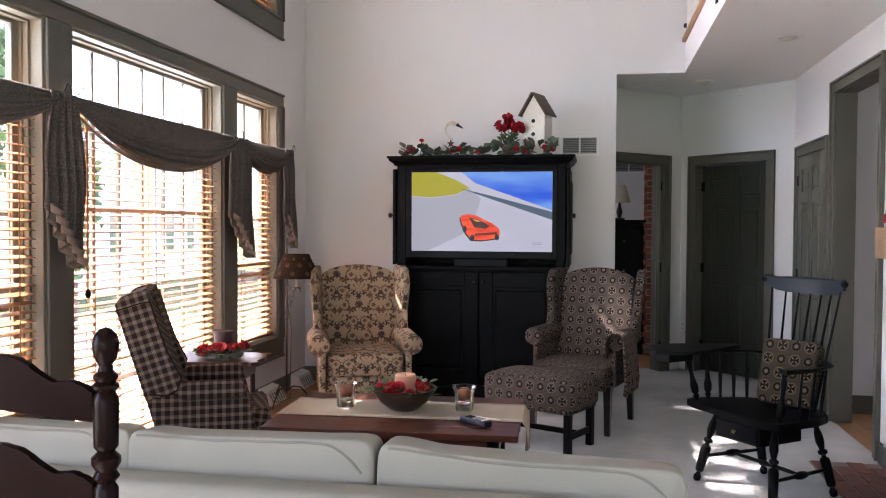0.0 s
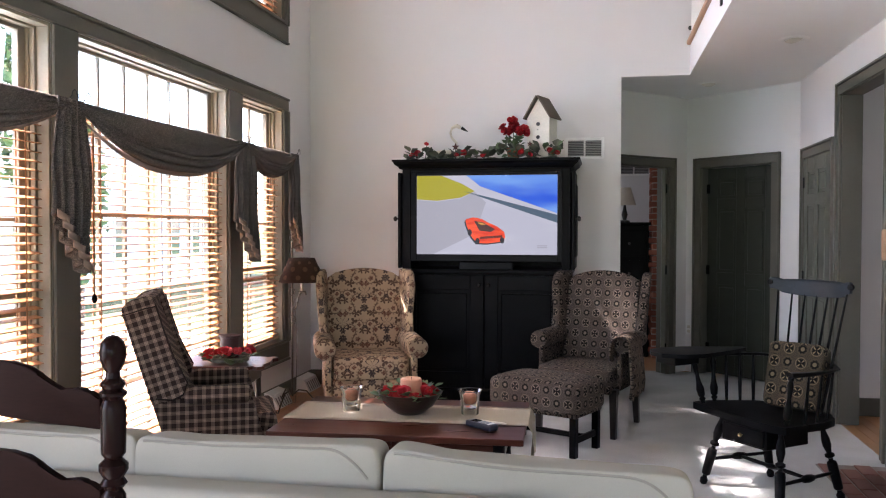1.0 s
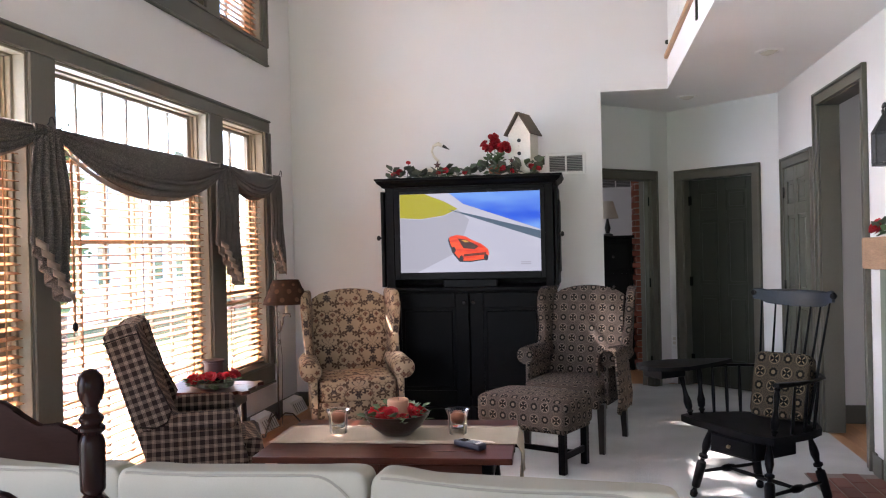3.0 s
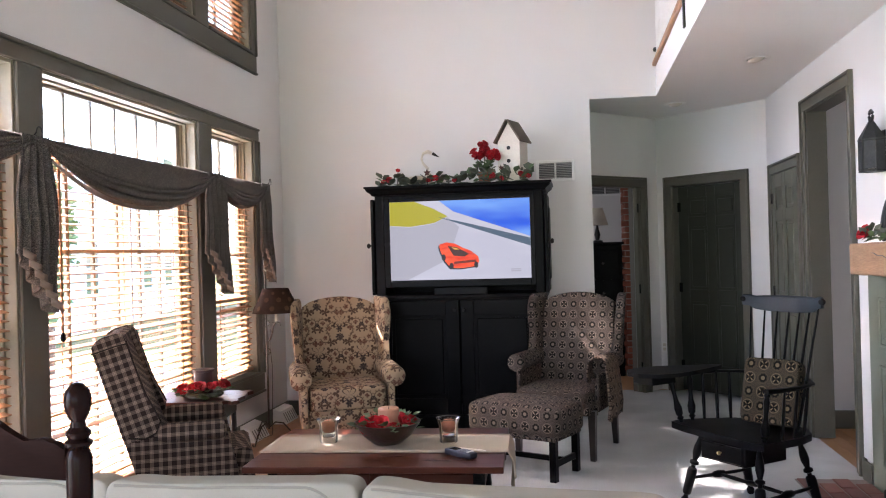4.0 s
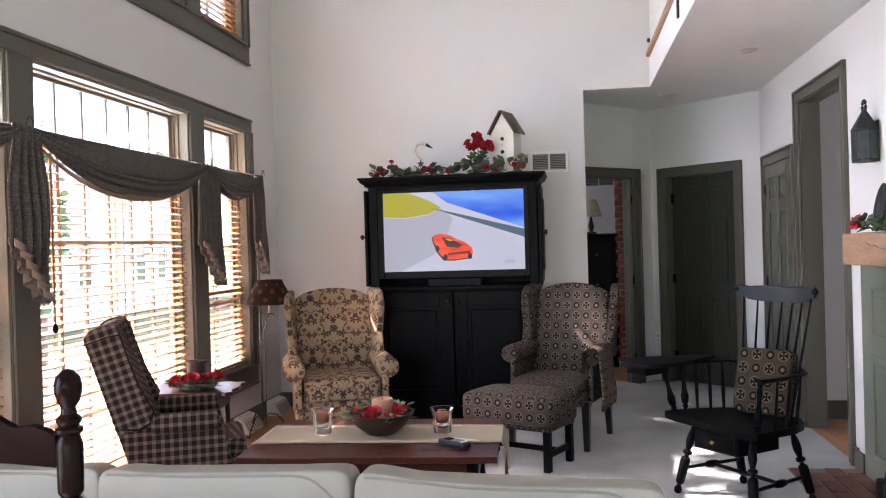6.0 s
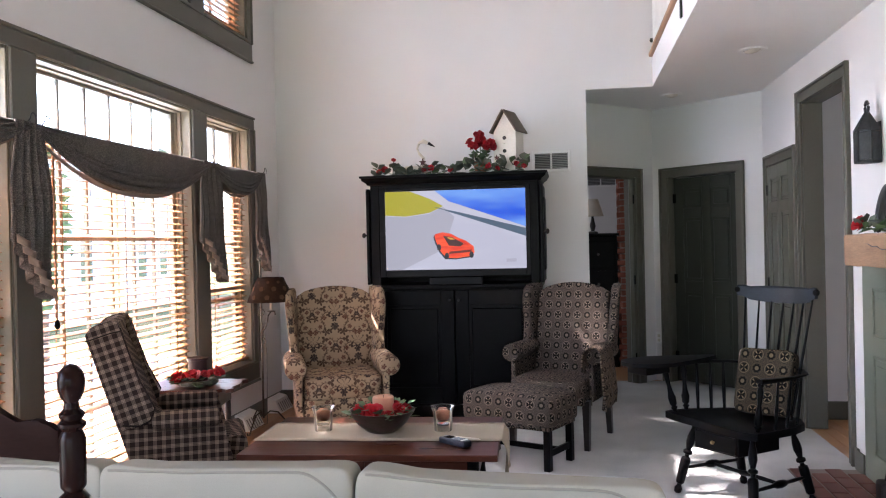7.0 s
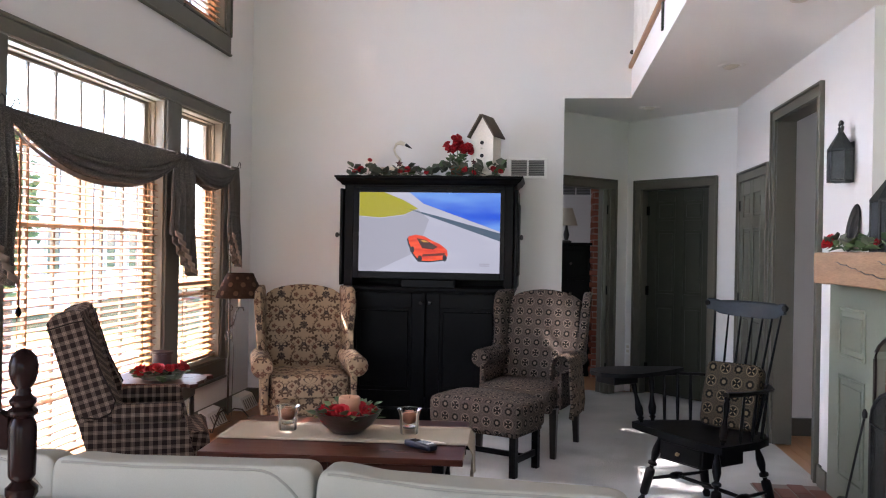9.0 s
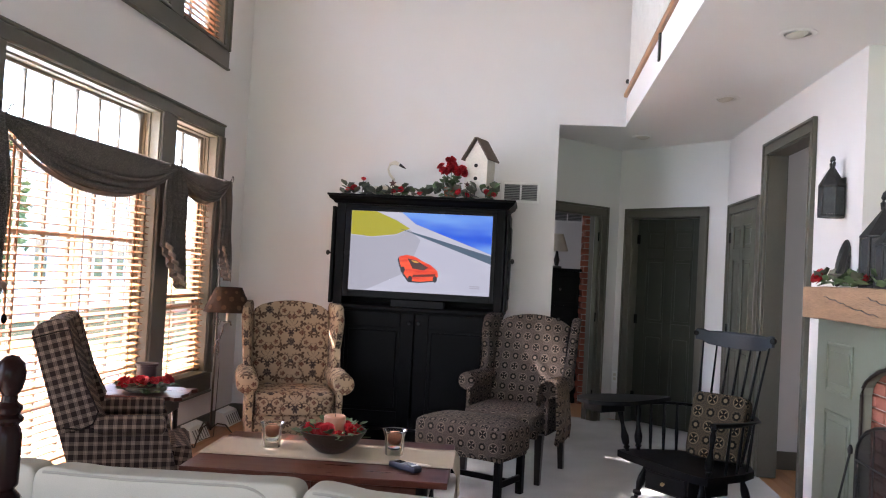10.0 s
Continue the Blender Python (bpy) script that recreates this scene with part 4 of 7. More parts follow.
g = thing("garland", "garland of grey-green leaves and small red flowers along the cornice", "garland")
b = B()
tube(b, [(-1.76 + 1.28 * k / 24, 6.20 + 0.02 * math.sin(k * 1.1), TOPZ + 0.012 + 0.008 * math.sin(k * 2.0)) for k in range(25)], 0.006)
part("stem", b, LEAFDARK, g)
for k in range(130):
    f = rnd.random()
    x = -1.77 + 1.30 * f
    h = 0.03 + 0.05 * abs(math.sin(f * 11 + 0.6)) + (0.03 if f > 0.5 else 0)
    if 0.40 < f < 0.48 and rnd.random() < 0.5:
        continue
    sprig(g, "leaf", LEAF_B if rnd.random() < 0.72 else LEAF_A, (x, 6.20 + rnd.uniform(-0.05, 0.05), TOPZ + rnd.uniform(0.012, h)), rnd.uniform(-10, 75), rnd.uniform(-40, 40), rnd.uniform(0, 360), rnd.uniform(1.0, 1.6))
for x, z in ((-1.70, 0.035), (-1.65, 0.05), (-1.32, 0.04), (-1.26, 0.05), (-1.10, 0.03), (-0.78, 0.05), (-0.72, 0.03), (-0.56, 0.055), (-0.50, 0.04)):
    sprig(g, "flower", BLOOM_A if x in (-1.65, -1.26, -0.78, -0.56) else BLOOM_B, (x, 6.165, TOPZ + z), 62, rnd.uniform(-25, 25), rnd.uniform(-30, 30))

# swan decoy
sw = thing("swan_figure", "cream painted swan figure with a curved neck and dark bill", "figurine", pose(-1.40, 6.36, TOPZ))
b = B(); cushion(b, pose(-0.05, 0, 0.05), 0.26, 0.12, 0.10, 0.8, 8); part("body", b, CREAM, sw, "", True)
b = B()
tube(b, [(0.03, 0, 0.07), (0.055, 0, 0.11), (0.04, 0, 0.16), (0.005, 0, 0.20), (-0.012, 0, 0.245), (0.005, 0, 0.29), (0.045, 0, 0.305), (0.075, 0, 0.29)], [0.026, 0.018, 0.013, 0.011, 0.010, 0.012, 0.018, 0.016], 10)
part("neck", b, CREAM, sw, "", True)
b = B(); tube(b, [(0.085, 0, 0.288), (0.11, 0, 0.272), (0.14, 0, 0.255)], [0.014, 0.01, 0.003], 8); part("bill", b, IRON, sw, "black pointed bill", True)
def star(parent, p, r):
    b = B()
    prism(b, [((r if k % 2 == 0 else r * 0.42) * math.sin(math.pi * k / 5), (r if k % 2 == 0 else r * 0.42) * math.cos(math.pi * k / 5)) for k in range(10)], -0.004, 0.004, pose(*p, 90))
    part("star", b, mat("rust_star", (0.07, 0.018, 0.014), 0.6), parent)
star(g, (-1.33, 6.15, TOPZ + 0.105), 0.034)
star(g, (-0.715, 6.14, TOPZ + 0.12), 0.026)
b = B(); rod(b, (-1.33, 6.155, TOPZ), (-1.33, 6.155, TOPZ + 0.1), 0.003); rod(b, (-0.715, 6.145, TOPZ), (-0.715, 6.145, TOPZ + 0.11), 0.003); rod(b, (-1.595, 6.2, TOPZ), (-1.585, 6.2, TOPZ + 0.13), 0.003)
part("star_wire", b, IRON, g)
sprig(g, "flower", BLOOM_B, (-1.585, 6.19, TOPZ + 0.13), 55, 0, 20, 0.9)

# potted geranium
pt = thing("potted_geranium", "red geranium in a small terracotta pot", "potted plant", pose(-0.865, 6.30, TOPZ))
b = B(); lathe(b, [(0.042, 0), (0.058, 0.075), (0.066, 0.078), (0.066, 0.1), (0.058, 0.1), (0.054, 0.085), (0, 0.085)]); part("pot", b, TERRA, pt, "", True)
for k in range(34):
    a = rnd.uniform(0, 360)
    rr = rnd.uniform(0.01, 0.09)
    sprig(pt, "leaf", LEAF_A, (rr * math.cos(radians(a)), rr * math.sin(radians(a)), rnd.uniform(0.10, 0.2)), rnd.uniform(10, 70), rnd.uniform(-40, 40), a - 90 + rnd.uniform(-30, 30), rnd.uniform(0.8, 1.2))
b = B()
HEADS = ((-0.07, -0.02, 0.235, 4), (0.0, 0, 0.285, 10), (0.08, -0.02, 0.225, 5), (0.025, 0.02, 0.25, 5))
for hx, hy, hz, _ in HEADS:
    tube(b, [(0, 0, 0.09), (hx * 0.5, hy * 0.5, hz * 0.6), (hx, hy, hz)], 0.003, 6)
part("stem", b, LEAF, pt)
for hx, hy, hz, c in HEADS:
    for k in range(c + 3):
        sprig(pt, "flower", BLOOM_B, (hx + rnd.uniform(-0.032, 0.032), hy - 0.01 + rnd.uniform(-0.02, 0.01), hz + rnd.uniform(-0.02, 0.05)), rnd.uniform(30, 100), rnd.uniform(-40, 40), rnd.uniform(-60, 60), rnd.uniform(1.1, 1.5))

# birdhouse
bh = thing("birdhouse", "tall weathered white birdhouse with a brown gable roof", "birdhouse", pose(-0.632, 6.36, TOPZ, 0, 0, -20) @ Matrix.Diagonal((0.95, 0.95, 0.94, 1)))
b = B(); prism(b, [(-0.105, 0), (0.105, 0), (0.105, 0.37), (0, 0.54), (-0.105, 0.37)], -0.085, 0.085, pose(0, 0, 0, 90)); part("body", b, BIRDWHITE, bh)
for sgn in (-1, 1):
    b = B(); boxm(b, Matrix.Translation((sgn * 0.066, 0, 0.462)) @ pose(0, 0, 0, 0, sgn * 58.3), 0.235, 0.25, 0.014, 0.003); part("roof", b, SHINGLE, bh)
for z in (0.20, 0.315):
    b = B(); lathe(b, [(0.0, 0), (0.017, 0), (0.017, 0.006), (0, 0.006)], pose(0, -0.0855, z, 90)); part("entrance_hole", b, IRON, bh)
b = B(); box(b, -0.112, 0.112, -0.098, 0.098, 0.0, 0.05, 0.004); part("base_board", b, BIRDWHITE, bh)
for z in (0.15, 0.265):
    b = B(); rod(b, (0, -0.085, z), (0, -0.115, z), 0.004); part("perch", b, BIRDWHITE, bh)

# wall grille
LOUVRE = mat("grey_louvre", (0.36, 0.35, 0.34), 0.5, vary=0.06)


def grille(name, m, w, h, slats, mid=True):
    t = thing(name, "white metal air grille with dark louvres on the wall", "air vent", m)
    b = B()
    for q in ((0, 0.025, 0, h), (w - 0.025, w, 0, h), (0.025, w - 0.025, 0, 0.025), (0.025, w - 0.025, h - 0.025, h)):
        box(b, q[0], q[1], -0.012, 0, q[2], q[3], 0.003)
    if mid:
        box(b, w / 2 - 0.008, w / 2 + 0.008, -0.01, 0, 0.025, h - 0.025)
    part("frame", b, WHITEPLASTIC, t)
    # dark sheet painted in place of the shade behind the louvres
    b = B(); box(b, 0.02, w - 0.02, -0.0015, -0.0005, 0.02, h - 0.02); part("backing", b, mat("vent_shadow", (0.10, 0.10, 0.10), 0.8), t)
    for k in range(slats):
        z = 0.025 + (h - 0.05) * (k + 0.5) / slats
        b = B(); boxm(b, Matrix.Translation((w / 2, -0.006, z)) @ pose(0, 0, 0, 35), w - 0.05, 0.011, 0.0015); part("louvre", b, LOUVRE, t)
    return t


grille("air_vent", pose(-0.456, YT, 2.04), 0.335, 0.185, 9)
from mathutils.bvhtree import BVHTree

# ---- seating ----
def arch_prism(bm, outline, t0, t1, m, bevel=0.025, seg=3):
    n0 = len(bm.verts)
    prism(bm, outline, t0, t1, m)
    bm.verts.ensure_lookup_table()
    vs = set(bm.verts[n0:])
    es = [e for e in bm.edges if e.verts[0] in vs and e.calc_face_angle(0) > 0.6]
    bmesh.ops.bevel(bm, geom=es, offset=bevel, segments=seg, profile=0.5, affect="EDGES", clamp_overlap=True)
    return bm


def wing_chair(name, label, fabric, m, width=0.80, arm_z=0.55, leg=0.13, arm_front=-0.36, seat_front=-0.40, top=1.09, roll=0.06, wing=1.0, rear=0.09, tilt=-12.5, flare=0.0, tight=False):
    """A wing chair that faces -y; its seat is centred over the origin."""
    t = thing(name, label, "wing chair", m)
    hw = width / 2
    hi = hw - 2 * roll + 0.03
    zs0 = 0.105 if tight else 0.24                          # a tight upholstered seat, or a loose cushion
    b = uvbox(soft(B(), -hi, hi, seat_front + 0.02, 0.33, leg, leg + (0.10 if tight else 0.17), 0.02)); part("seat_rail", b, fabric, t, "", True)
    b = uvbox(cushion(B(), pose(0, (seat_front + 0.2) / 2, leg + zs0), 2 * hi - 0.01, 0.2 - seat_front, 0.13 if tight else 0.17, 0.22, 16, 0.2 if tight else 0.12)); part("seat_cushion", b, fabric, t, "", True)
    zb = leg + (0.08 if tight else 0.2)
    h = (top - zb) / math.cos(radians(tilt))
    out = [(-hi, 0), (hi, 0)] + [(hi * math.cos(a * math.pi / 10) if a in (0, 10) else hi * (1 - abs(2 * a / 10 - 1) ** 3) * math.copysign(1, 5 - a) * 0 + hi * (1 - a / 5), h - 0.075 + 0.075 * math.sin(math.pi * a / 10) ** 0.6) for a in range(0, 11)]
    b = arch_prism(B(), out, -0.15, 0, pose(0, 0.22, zb, 90 + tilt, 0, 0), 0.035)
    uvbox(b); part("backrest", b, fabric, t, "", True)
    for sgn in (-1, 1):
        k = math.tan(radians(-tilt))
        def back(z):
            return 0.22 + (z - zb) * k
        b = B()
        rings = []
        zs = [arm_z - 0.06 + (top - 0.012 - arm_z + 0.06) * (1 - (1 - q / 14) ** 1.6) for q in range(15)]
        for q, z in enumerate(zs):
            f = max(0.0, (z - arm_z) / (top - arm_z))
            inset = 0.035 * max(0, (q - 11) / 3) ** 2
            yb = back(z) + rear
            yf = back(z) - wing * (0.20 - 0.10 * math.sin(min(1, f * 1.6) * math.pi / 2) + 0.07 * math.sin(max(0, f - 0.35) / 0.65 * math.pi)) + inset * 2.2
            x0, x1 = hi - 0.005 + inset * 0.5, hi + 0.065 - inset * 0.5
            ring = []
            for k2 in range(16):
                th = 6.28318 * k2 / 16
                cx, cy = math.copysign(abs(math.cos(th)) ** 0.55, math.cos(th)), math.copysign(abs(math.sin(th)) ** 0.4, math.sin(th))
                ring.append(b.verts.new((sgn * ((x0 + x1) / 2 + cx * (x1 - x0) / 2 + flare * (1 - cy) / 2 * min(1, 0.25 + f)), (yb + yf) / 2 + cy * (yb - yf) / 2, z)))
            rings.append(ring)
        for r0, r1 in zip(rings, rings[1:]):
            for k2 in range(16):
                b.faces.new((r0[k2], r0[(k2 + 1) % 16], r1[(k2 + 1) % 16], r1[k2]))
        b.faces.new(rings[0]); b.faces.new(rings[-1])
        bmesh.ops.recalc_face_normals(b, faces=b.faces)
        uvbox(b); part("wing", b, fabric, t, "", True)
        b = B()
        soft(b, min(sgn * (hi - 0.0), sgn * (hw - roll)), max(sgn * hi, sgn * (hw - roll)), arm_front + 0.015, back(arm_z) + 0.0 + rear * 0.6, leg + 0.01, arm_z, 0.012)
        uvbox(b); part("arm_panel", b, fabric, t, "", True)
        b = B()
        lathe(b, [(0, -0.004), (roll * 0.6, 0), (roll * 0.94, 0.008), (roll, 0.022), (roll, 0.30), (roll * 0.96, back(arm_z) - arm_front - 0.02), (0, back(arm_z) - arm_front)], Matrix.Translation((sgn * (hw - roll), arm_front, arm_z - roll * 0.35)) @ pose(0, 0, 0, -90), 18, 1.0, 1.0)
        uvbox(b); part("arm", b, fabric, t, "", True)
        for y, lean in ((seat_front + 0.09, 0), (0.28, 0.05)):
            b = B()
            x = sgn * (hi - (0.0 if tight else 0.045))
            v = [b.verts.new(p) for p in ((x - 0.018, y - 0.018 + lean, 0), (x + 0.018, y - 0.018 + lean, 0), (x + 0.018, y + 0.018 + lean, 0), (x - 0.018, y + 0.018 + lean, 0),
                                          (x - 0.026, y - 0.026, leg + 0.03), (x + 0.026, y - 0.026, leg + 0.03), (x + 0.026, y + 0.026, leg + 0.03), (x - 0.026, y + 0.026, leg + 0.03))]
            for q in ((0, 1, 2, 3), (4, 5, 6, 7), (0, 1, 5, 4), (1, 2, 6, 5), (2, 3, 7, 6), (3, 0, 4, 7)):
                b.faces.new([v[k2] for k2 in q])
            part("leg", b, LEGWOOD, t)
    return t


wing_chair("wing_chair", "cream wing chair with a brown and black floral print", FLORAL, pose(-1.895, 5.499, 0, 0, 0, 21), 0.83, 0.585, 0.17, top=1.115, roll=0.078, arm_front=-0.36, seat_front=-0.36, wing=1.35, flare=0.045)
wing_chair("wing_chair", "dark brown wing chair with woven cream medallions", MEDAL, pose(-0.235, 5.43, 0, 0, 0, -18), 0.74, 0.66, 0.31, top=1.12, roll=0.064, arm_front=-0.19, seat_front=-0.33, wing=0.62, flare=0.05, tight=True)


def uvturn(bm, angle):
    """Turn the weave of a part with its slant."""
    uv = bm.loops.layers.uv.verify()
    c, k = math.cos(radians(angle)), math.sin(radians(angle))
    for f in bm.faces:
        for lp in f.loops:
            u, v = lp[uv].uv
            lp[uv].uv = (c * u - k * v, k * u + c * v)
    return bm


def checked_armchair(m):
    """A slim armchair whose straight raked back runs down to the floor; it faces -y."""
    t = thing("armchair", "black and cream checked armchair with a raked back by the window", "armchair", m)
    side = Matrix(((0, 0, 1, 0), (-1, 0, 0, 0), (0, 1, 0, 0), (0, 0, 0, 1)))     # (forward, up, across)
    CORDING = mat("dark_chair_cording", (0.02, 0.014, 0.012), 0.9, vary=0.2, fine=300, spec=0.1)
    panel = [(-0.31, 0.06), (-0.46, 0.56), (-0.30, 0.60), (0.0, 0.60), (0.03, 0.56), (0.075, 0.383), (0.115, 0.06)]
    wing = [(-0.458, 0.555), (-0.594, 1.005), (-0.598, 1.03), (-0.58, 1.06), (-0.55, 1.078), (-0.485, 1.095), (-0.455, 1.09), (-0.44, 1.06), (-0.41, 0.95), (-0.36, 0.80), (-0.295, 0.66), (-0.295, 0.585)]
    back = [(-0.25, 0.10), (-0.435, 0.56), (-0.575, 1.01), (-0.565, 1.05), (-0.54, 1.075), (-0.485, 1.09), (-0.46, 1.075), (-0.46, 1.02), (-0.30, 0.58), (-0.18, 0.40), (-0.18, 0.10)]
    b = arch_prism(B(), back, -0.245, 0.245, side, 0.02); uvturn(uvbox(b), 17); part("backrest", b, PLAID, t, "", True)
    for sgn in (-1, 1):
        x0, x1 = sorted((sgn * 0.235, sgn * 0.305))
        b = arch_prism(B(), panel, *sorted((sgn * 0.235, sgn * 0.286)), side, 0.014); uvbox(b); part("arm_panel", b, PLAID, t, "", True)
        b = arch_prism(B(), wing, x0 + 0.002, x1 - 0.002, side, 0.02); uvturn(uvbox(b), 17); part("wing", b, PLAID, t, "", True)
        b = lathe(B(), [(0, -0.006), (0.028, -0.002), (0.046, 0.008), (0.050, 0.02), (0.050, 0.28), (0.042, 0.32), (0, 0.325)], Matrix.Translation((sgn * 0.270, -0.018, 0.586)) @ pose(0, 0, 0, -90), 18)
        uvbox(b); part("arm", b, PLAID, t, "", True)
        b = tube(B(), [(sgn * 0.307, -y, z) for y, z in ((-0.44, 0.585), (-0.36, 0.575), (-0.31, 0.60), (-0.29, 0.66), (-0.358, 0.80), (-0.408, 0.95), (-0.44, 1.06))], 0.0045, 6); part("piping", b, CORDING, t, "", True)
        b = tube(B(), [(sgn * 0.306, -y, z) for y, z in ((-0.597, 1.00), (-0.54, 1.018), (-0.49, 1.034), (-0.435, 1.045))], 0.004, 6); part("piping", b, CORDING, t, "", True)
        for y in (-0.09, 0.28):
            b = rod(B(), (sgn * 0.25, y, 0), (sgn * 0.25, y, 0.075), 0.016, 0.022, 10); part("foot", b, LEGWOOD, t)
    b = uvbox(cushion(B(), pose(0, 0.10, 0.39), 0.47, 0.40, 0.16, 0.22, 14, 0.15)); part("seat_cushion", b, PLAID, t, "", True)
    skirt = [(0.0, 0.10), (0.02, 0.43), (0.06, 0.468), (0.125, 0.474), (0.15, 0.455), (0.158, 0.40), (0.17, 0.08), (0.10, 0.07)]
    b = arch_prism(B(), skirt, -0.228, 0.228, side, 0.015); uvturn(uvbox(b), -8); part("seat_front", b, PLAID, t, "", True)
    return t


checked_armchair(pose(-2.031, 3.587, 0, 0, 0, 115))

# folded throw over the arm of the dark chair
def drape(name, label, fabric, m, w, fall_a, fall_b, r):
    t = thing(name, label, "throw", m)
    b = B()
    prof = [(-r, -fall_a), (-r - 0.004, -fall_a * 0.5), (-r, 0)] + [(-r * math.cos(a * math.pi / 6), r * math.sin(a * math.pi / 6)) for a in range(1, 6)] + [(r, 0), (r + 0.012, -fall_b * 0.4), (r + 0.02, -fall_b * 0.75), (r + 0.01, -fall_b)]
    rows = []
    for k in range(15):
        y = w * (k / 14 - 0.5)
        rows.append([b.verts.new((x * (1 + 0.22 * max(0, -z) / fall_b * math.sin(k * 1.9)), y * (1 - 0.12 * min(0, z) * math.cos(k)), z - 0.02 * math.sin(k * 0.9) * (z < -0.05))) for x, z in prof])
    for a, c in zip(rows, rows[1:]):
        for i in range(len(prof) - 1):
            b.faces.new((a[i], a[i + 1], c[i + 1], c[i]))
    uvbox(b)
    o = part("cloth", b, fabric, t, "", True)
    md = o.modifiers.new("thick", "SOLIDIFY")
    md.thickness, md.offset = 0.012, 1
    return t


q = pose(-0.235, 5.43, 0, 0, 0, -18) @ Vector((0.322, -0.13, 0.645))
drape("throw_blanket", "dark patterned woven throw hanging over the chair arm", THROWF, pose(q.x, q.y, q.z, 0, 0, -18), 0.30, 0.1, 0.35, 0.058)

# ottoman
ott = thing("ottoman", "dark medallion-fabric ottoman on square black legs", "ottoman", pose(-0.487, 4.845, 0, 0, 0, -25.5))
b = uvbox(cushion(B(), pose(0, 0, 0.365), 0.68, 0.43, 0.20, 0.27, 18, 0.26)); part("seat_cushion", b, MEDAL, ott, "", True)
b = uvbox(soft(B(), -0.31, 0.31, -0.185, 0.185, 0.25, 0.31, 0.012)); part("seat_rail", b, MEDAL, ott, "", True)
for sx in (-1, 1):
    for sy in (-1, 1):
        b = B(); box(b, sx * 0.28 - 0.022, sx * 0.28 + 0.022, sy * 0.155 - 0.022, sy * 0.155 + 0.022, 0, 0.27, 0.003); part("leg", b, BLACK, ott)
    b = B(); box(b, sx * 0.28 - 0.011, sx * 0.28 + 0.011, -0.135, 0.135, 0.085, 0.125, 0.003); part("stretcher", b, BLACK, ott)
b = B(); box(b, -0.27, 0.27, -0.012, 0.012, 0.088, 0.122, 0.003); part("stretcher", b, BLACK, ott)

# ---- sofa, seen from behind ----
sofa = thing("sofa", "ivory twill sofa with loose piped back cushions, seen from behind", "sofa")
SX0, SX1 = -2.28, 0.14
b = soft(B(), SX0, SX1, 1.24, 1.36, 0.08, 0.785, 0.025); part("back_frame", b, SOFA, sofa, "", True)
b = soft(B(), SX0, SX1, 1.30, 2.10, 0.08, 0.32, 0.03); part("base", b, SOFA, sofa, "", True)
for x0, x1 in ((SX0 - 0.17, SX0), (SX1, SX1 + 0.02)):
    b = soft(B(), x0, x1, 1.24, 2.08, 0.08, 0.60 if x0 < -1 else 0.5, 0.008 if x1 - x0 < 0.1 else 0.05); part("arm", b, SOFA, sofa, "", True)
for x in (SX0 + 0.06, SX1 - 0.06):
    for y in (1.29, 2.0):
        b = rod(B(), (x, y, 0), (x, y, 0.1), 0.022, 0.03); part("foot", b, LEGWOOD, sofa)
rnd = random.Random(3)
for x0, x1 in ((-2.15, -1.352), (-1.362, -0.683), (-0.677, 0.082)):
    w = x1 - x0
    b = soft(B(), x0 + 0.01, x1 - 0.01, 1.36, 2.06, 0.32, 0.47, 0.04); part("seat_cushion", b, SOFA, sofa, "", True)
    b = cushion(B(), pose((x0 + x1) / 2, 1.432, 0.650, -4), w, 0.125, 0.45, 0.15, 34, 0.0)
    for v in b.verts:
        n = noise.noise(v.co * 3.2 + Vector((x0 * 3, 0, 0)))
        s = (v.co.x - x0) / w
        high = max(0.0, (v.co.z - 0.7) / 0.15)
        v.co.z += 0.014 * n + high * (-0.010 * (1 - (2 * s - 1) ** 2) + 0.004 - (0.028 * s if x0 > -1 else 0.0))
        v.co.y += 0.016 * noise.noise(v.co * 4) + 0.006 * noise.noise(v.co * 14)
    skin = BVHTree.FromBMesh(b)
    c = part("back_cushion", b, SOFA, sofa, "", True)
    # welt a little under the rear top edge and round both rear corners
    pts = []
    for k in range(49):
        f = k / 48
        x = x0 + 0.03 + (w - 0.06) * f
        top = skin.ray_cast(Vector((x, 1.42, 1.2)), Vector((0, 0, -1)))[0]
        z = (top.z if top else 0.8) - 0.008 - 0.07 * max(0.0, (f - 0.86) / 0.14) ** 1.5
        hit = skin.ray_cast(Vector((x, 0.9, z)), Vector((0, 1, 0)))[0]
        if hit:
            pts.append((x, hit.y - 0.001, z))
    for _ in range(6):
        pts = [pts[0]] + [tuple((a + 2 * m2 + c2) / 4 for a, m2, c2 in zip(pts[k - 1], pts[k], pts[k + 1])) for k in range(1, len(pts) - 1)] + [pts[-1]]
    part("welt", tube(B(), pts, 0.0036, 6), PIPING, c, "", True)

# ---- ladder-back chair, close by ----
lad = thing("ladder_back_chair", "polished dark mahogany ladder-back chair with turned posts and scalloped slats", "chair", pose(-0.945, 0.64, 0))
POST = [(0.024, 0), (0.024, 0.955), (0.017, 0.965), (0.027, 0.975), (0.02, 0.985), (0.029, 0.998), (0.029, 1.008), (0.017, 1.018), (0.024, 1.026), (0.0245, 1.03),
        (0.0255, 1.125), (0.022, 1.135), (0.019, 1.14), (0.0265, 1.147), (0.0265, 1.152), (0.019, 1.157), (0.024, 1.164), (0.024, 1.168), (0.015, 1.176), (0.0135, 1.186), (0.021, 1.196), (0.0255, 1.21), (0.0262, 1.222), (0.0225, 1.236), (0.012, 1.246), (0.0, 1.249)]
POST = [(0.83 * r, z + 0.022 if 0 < z <= 1.03 else z) for r, z in POST]
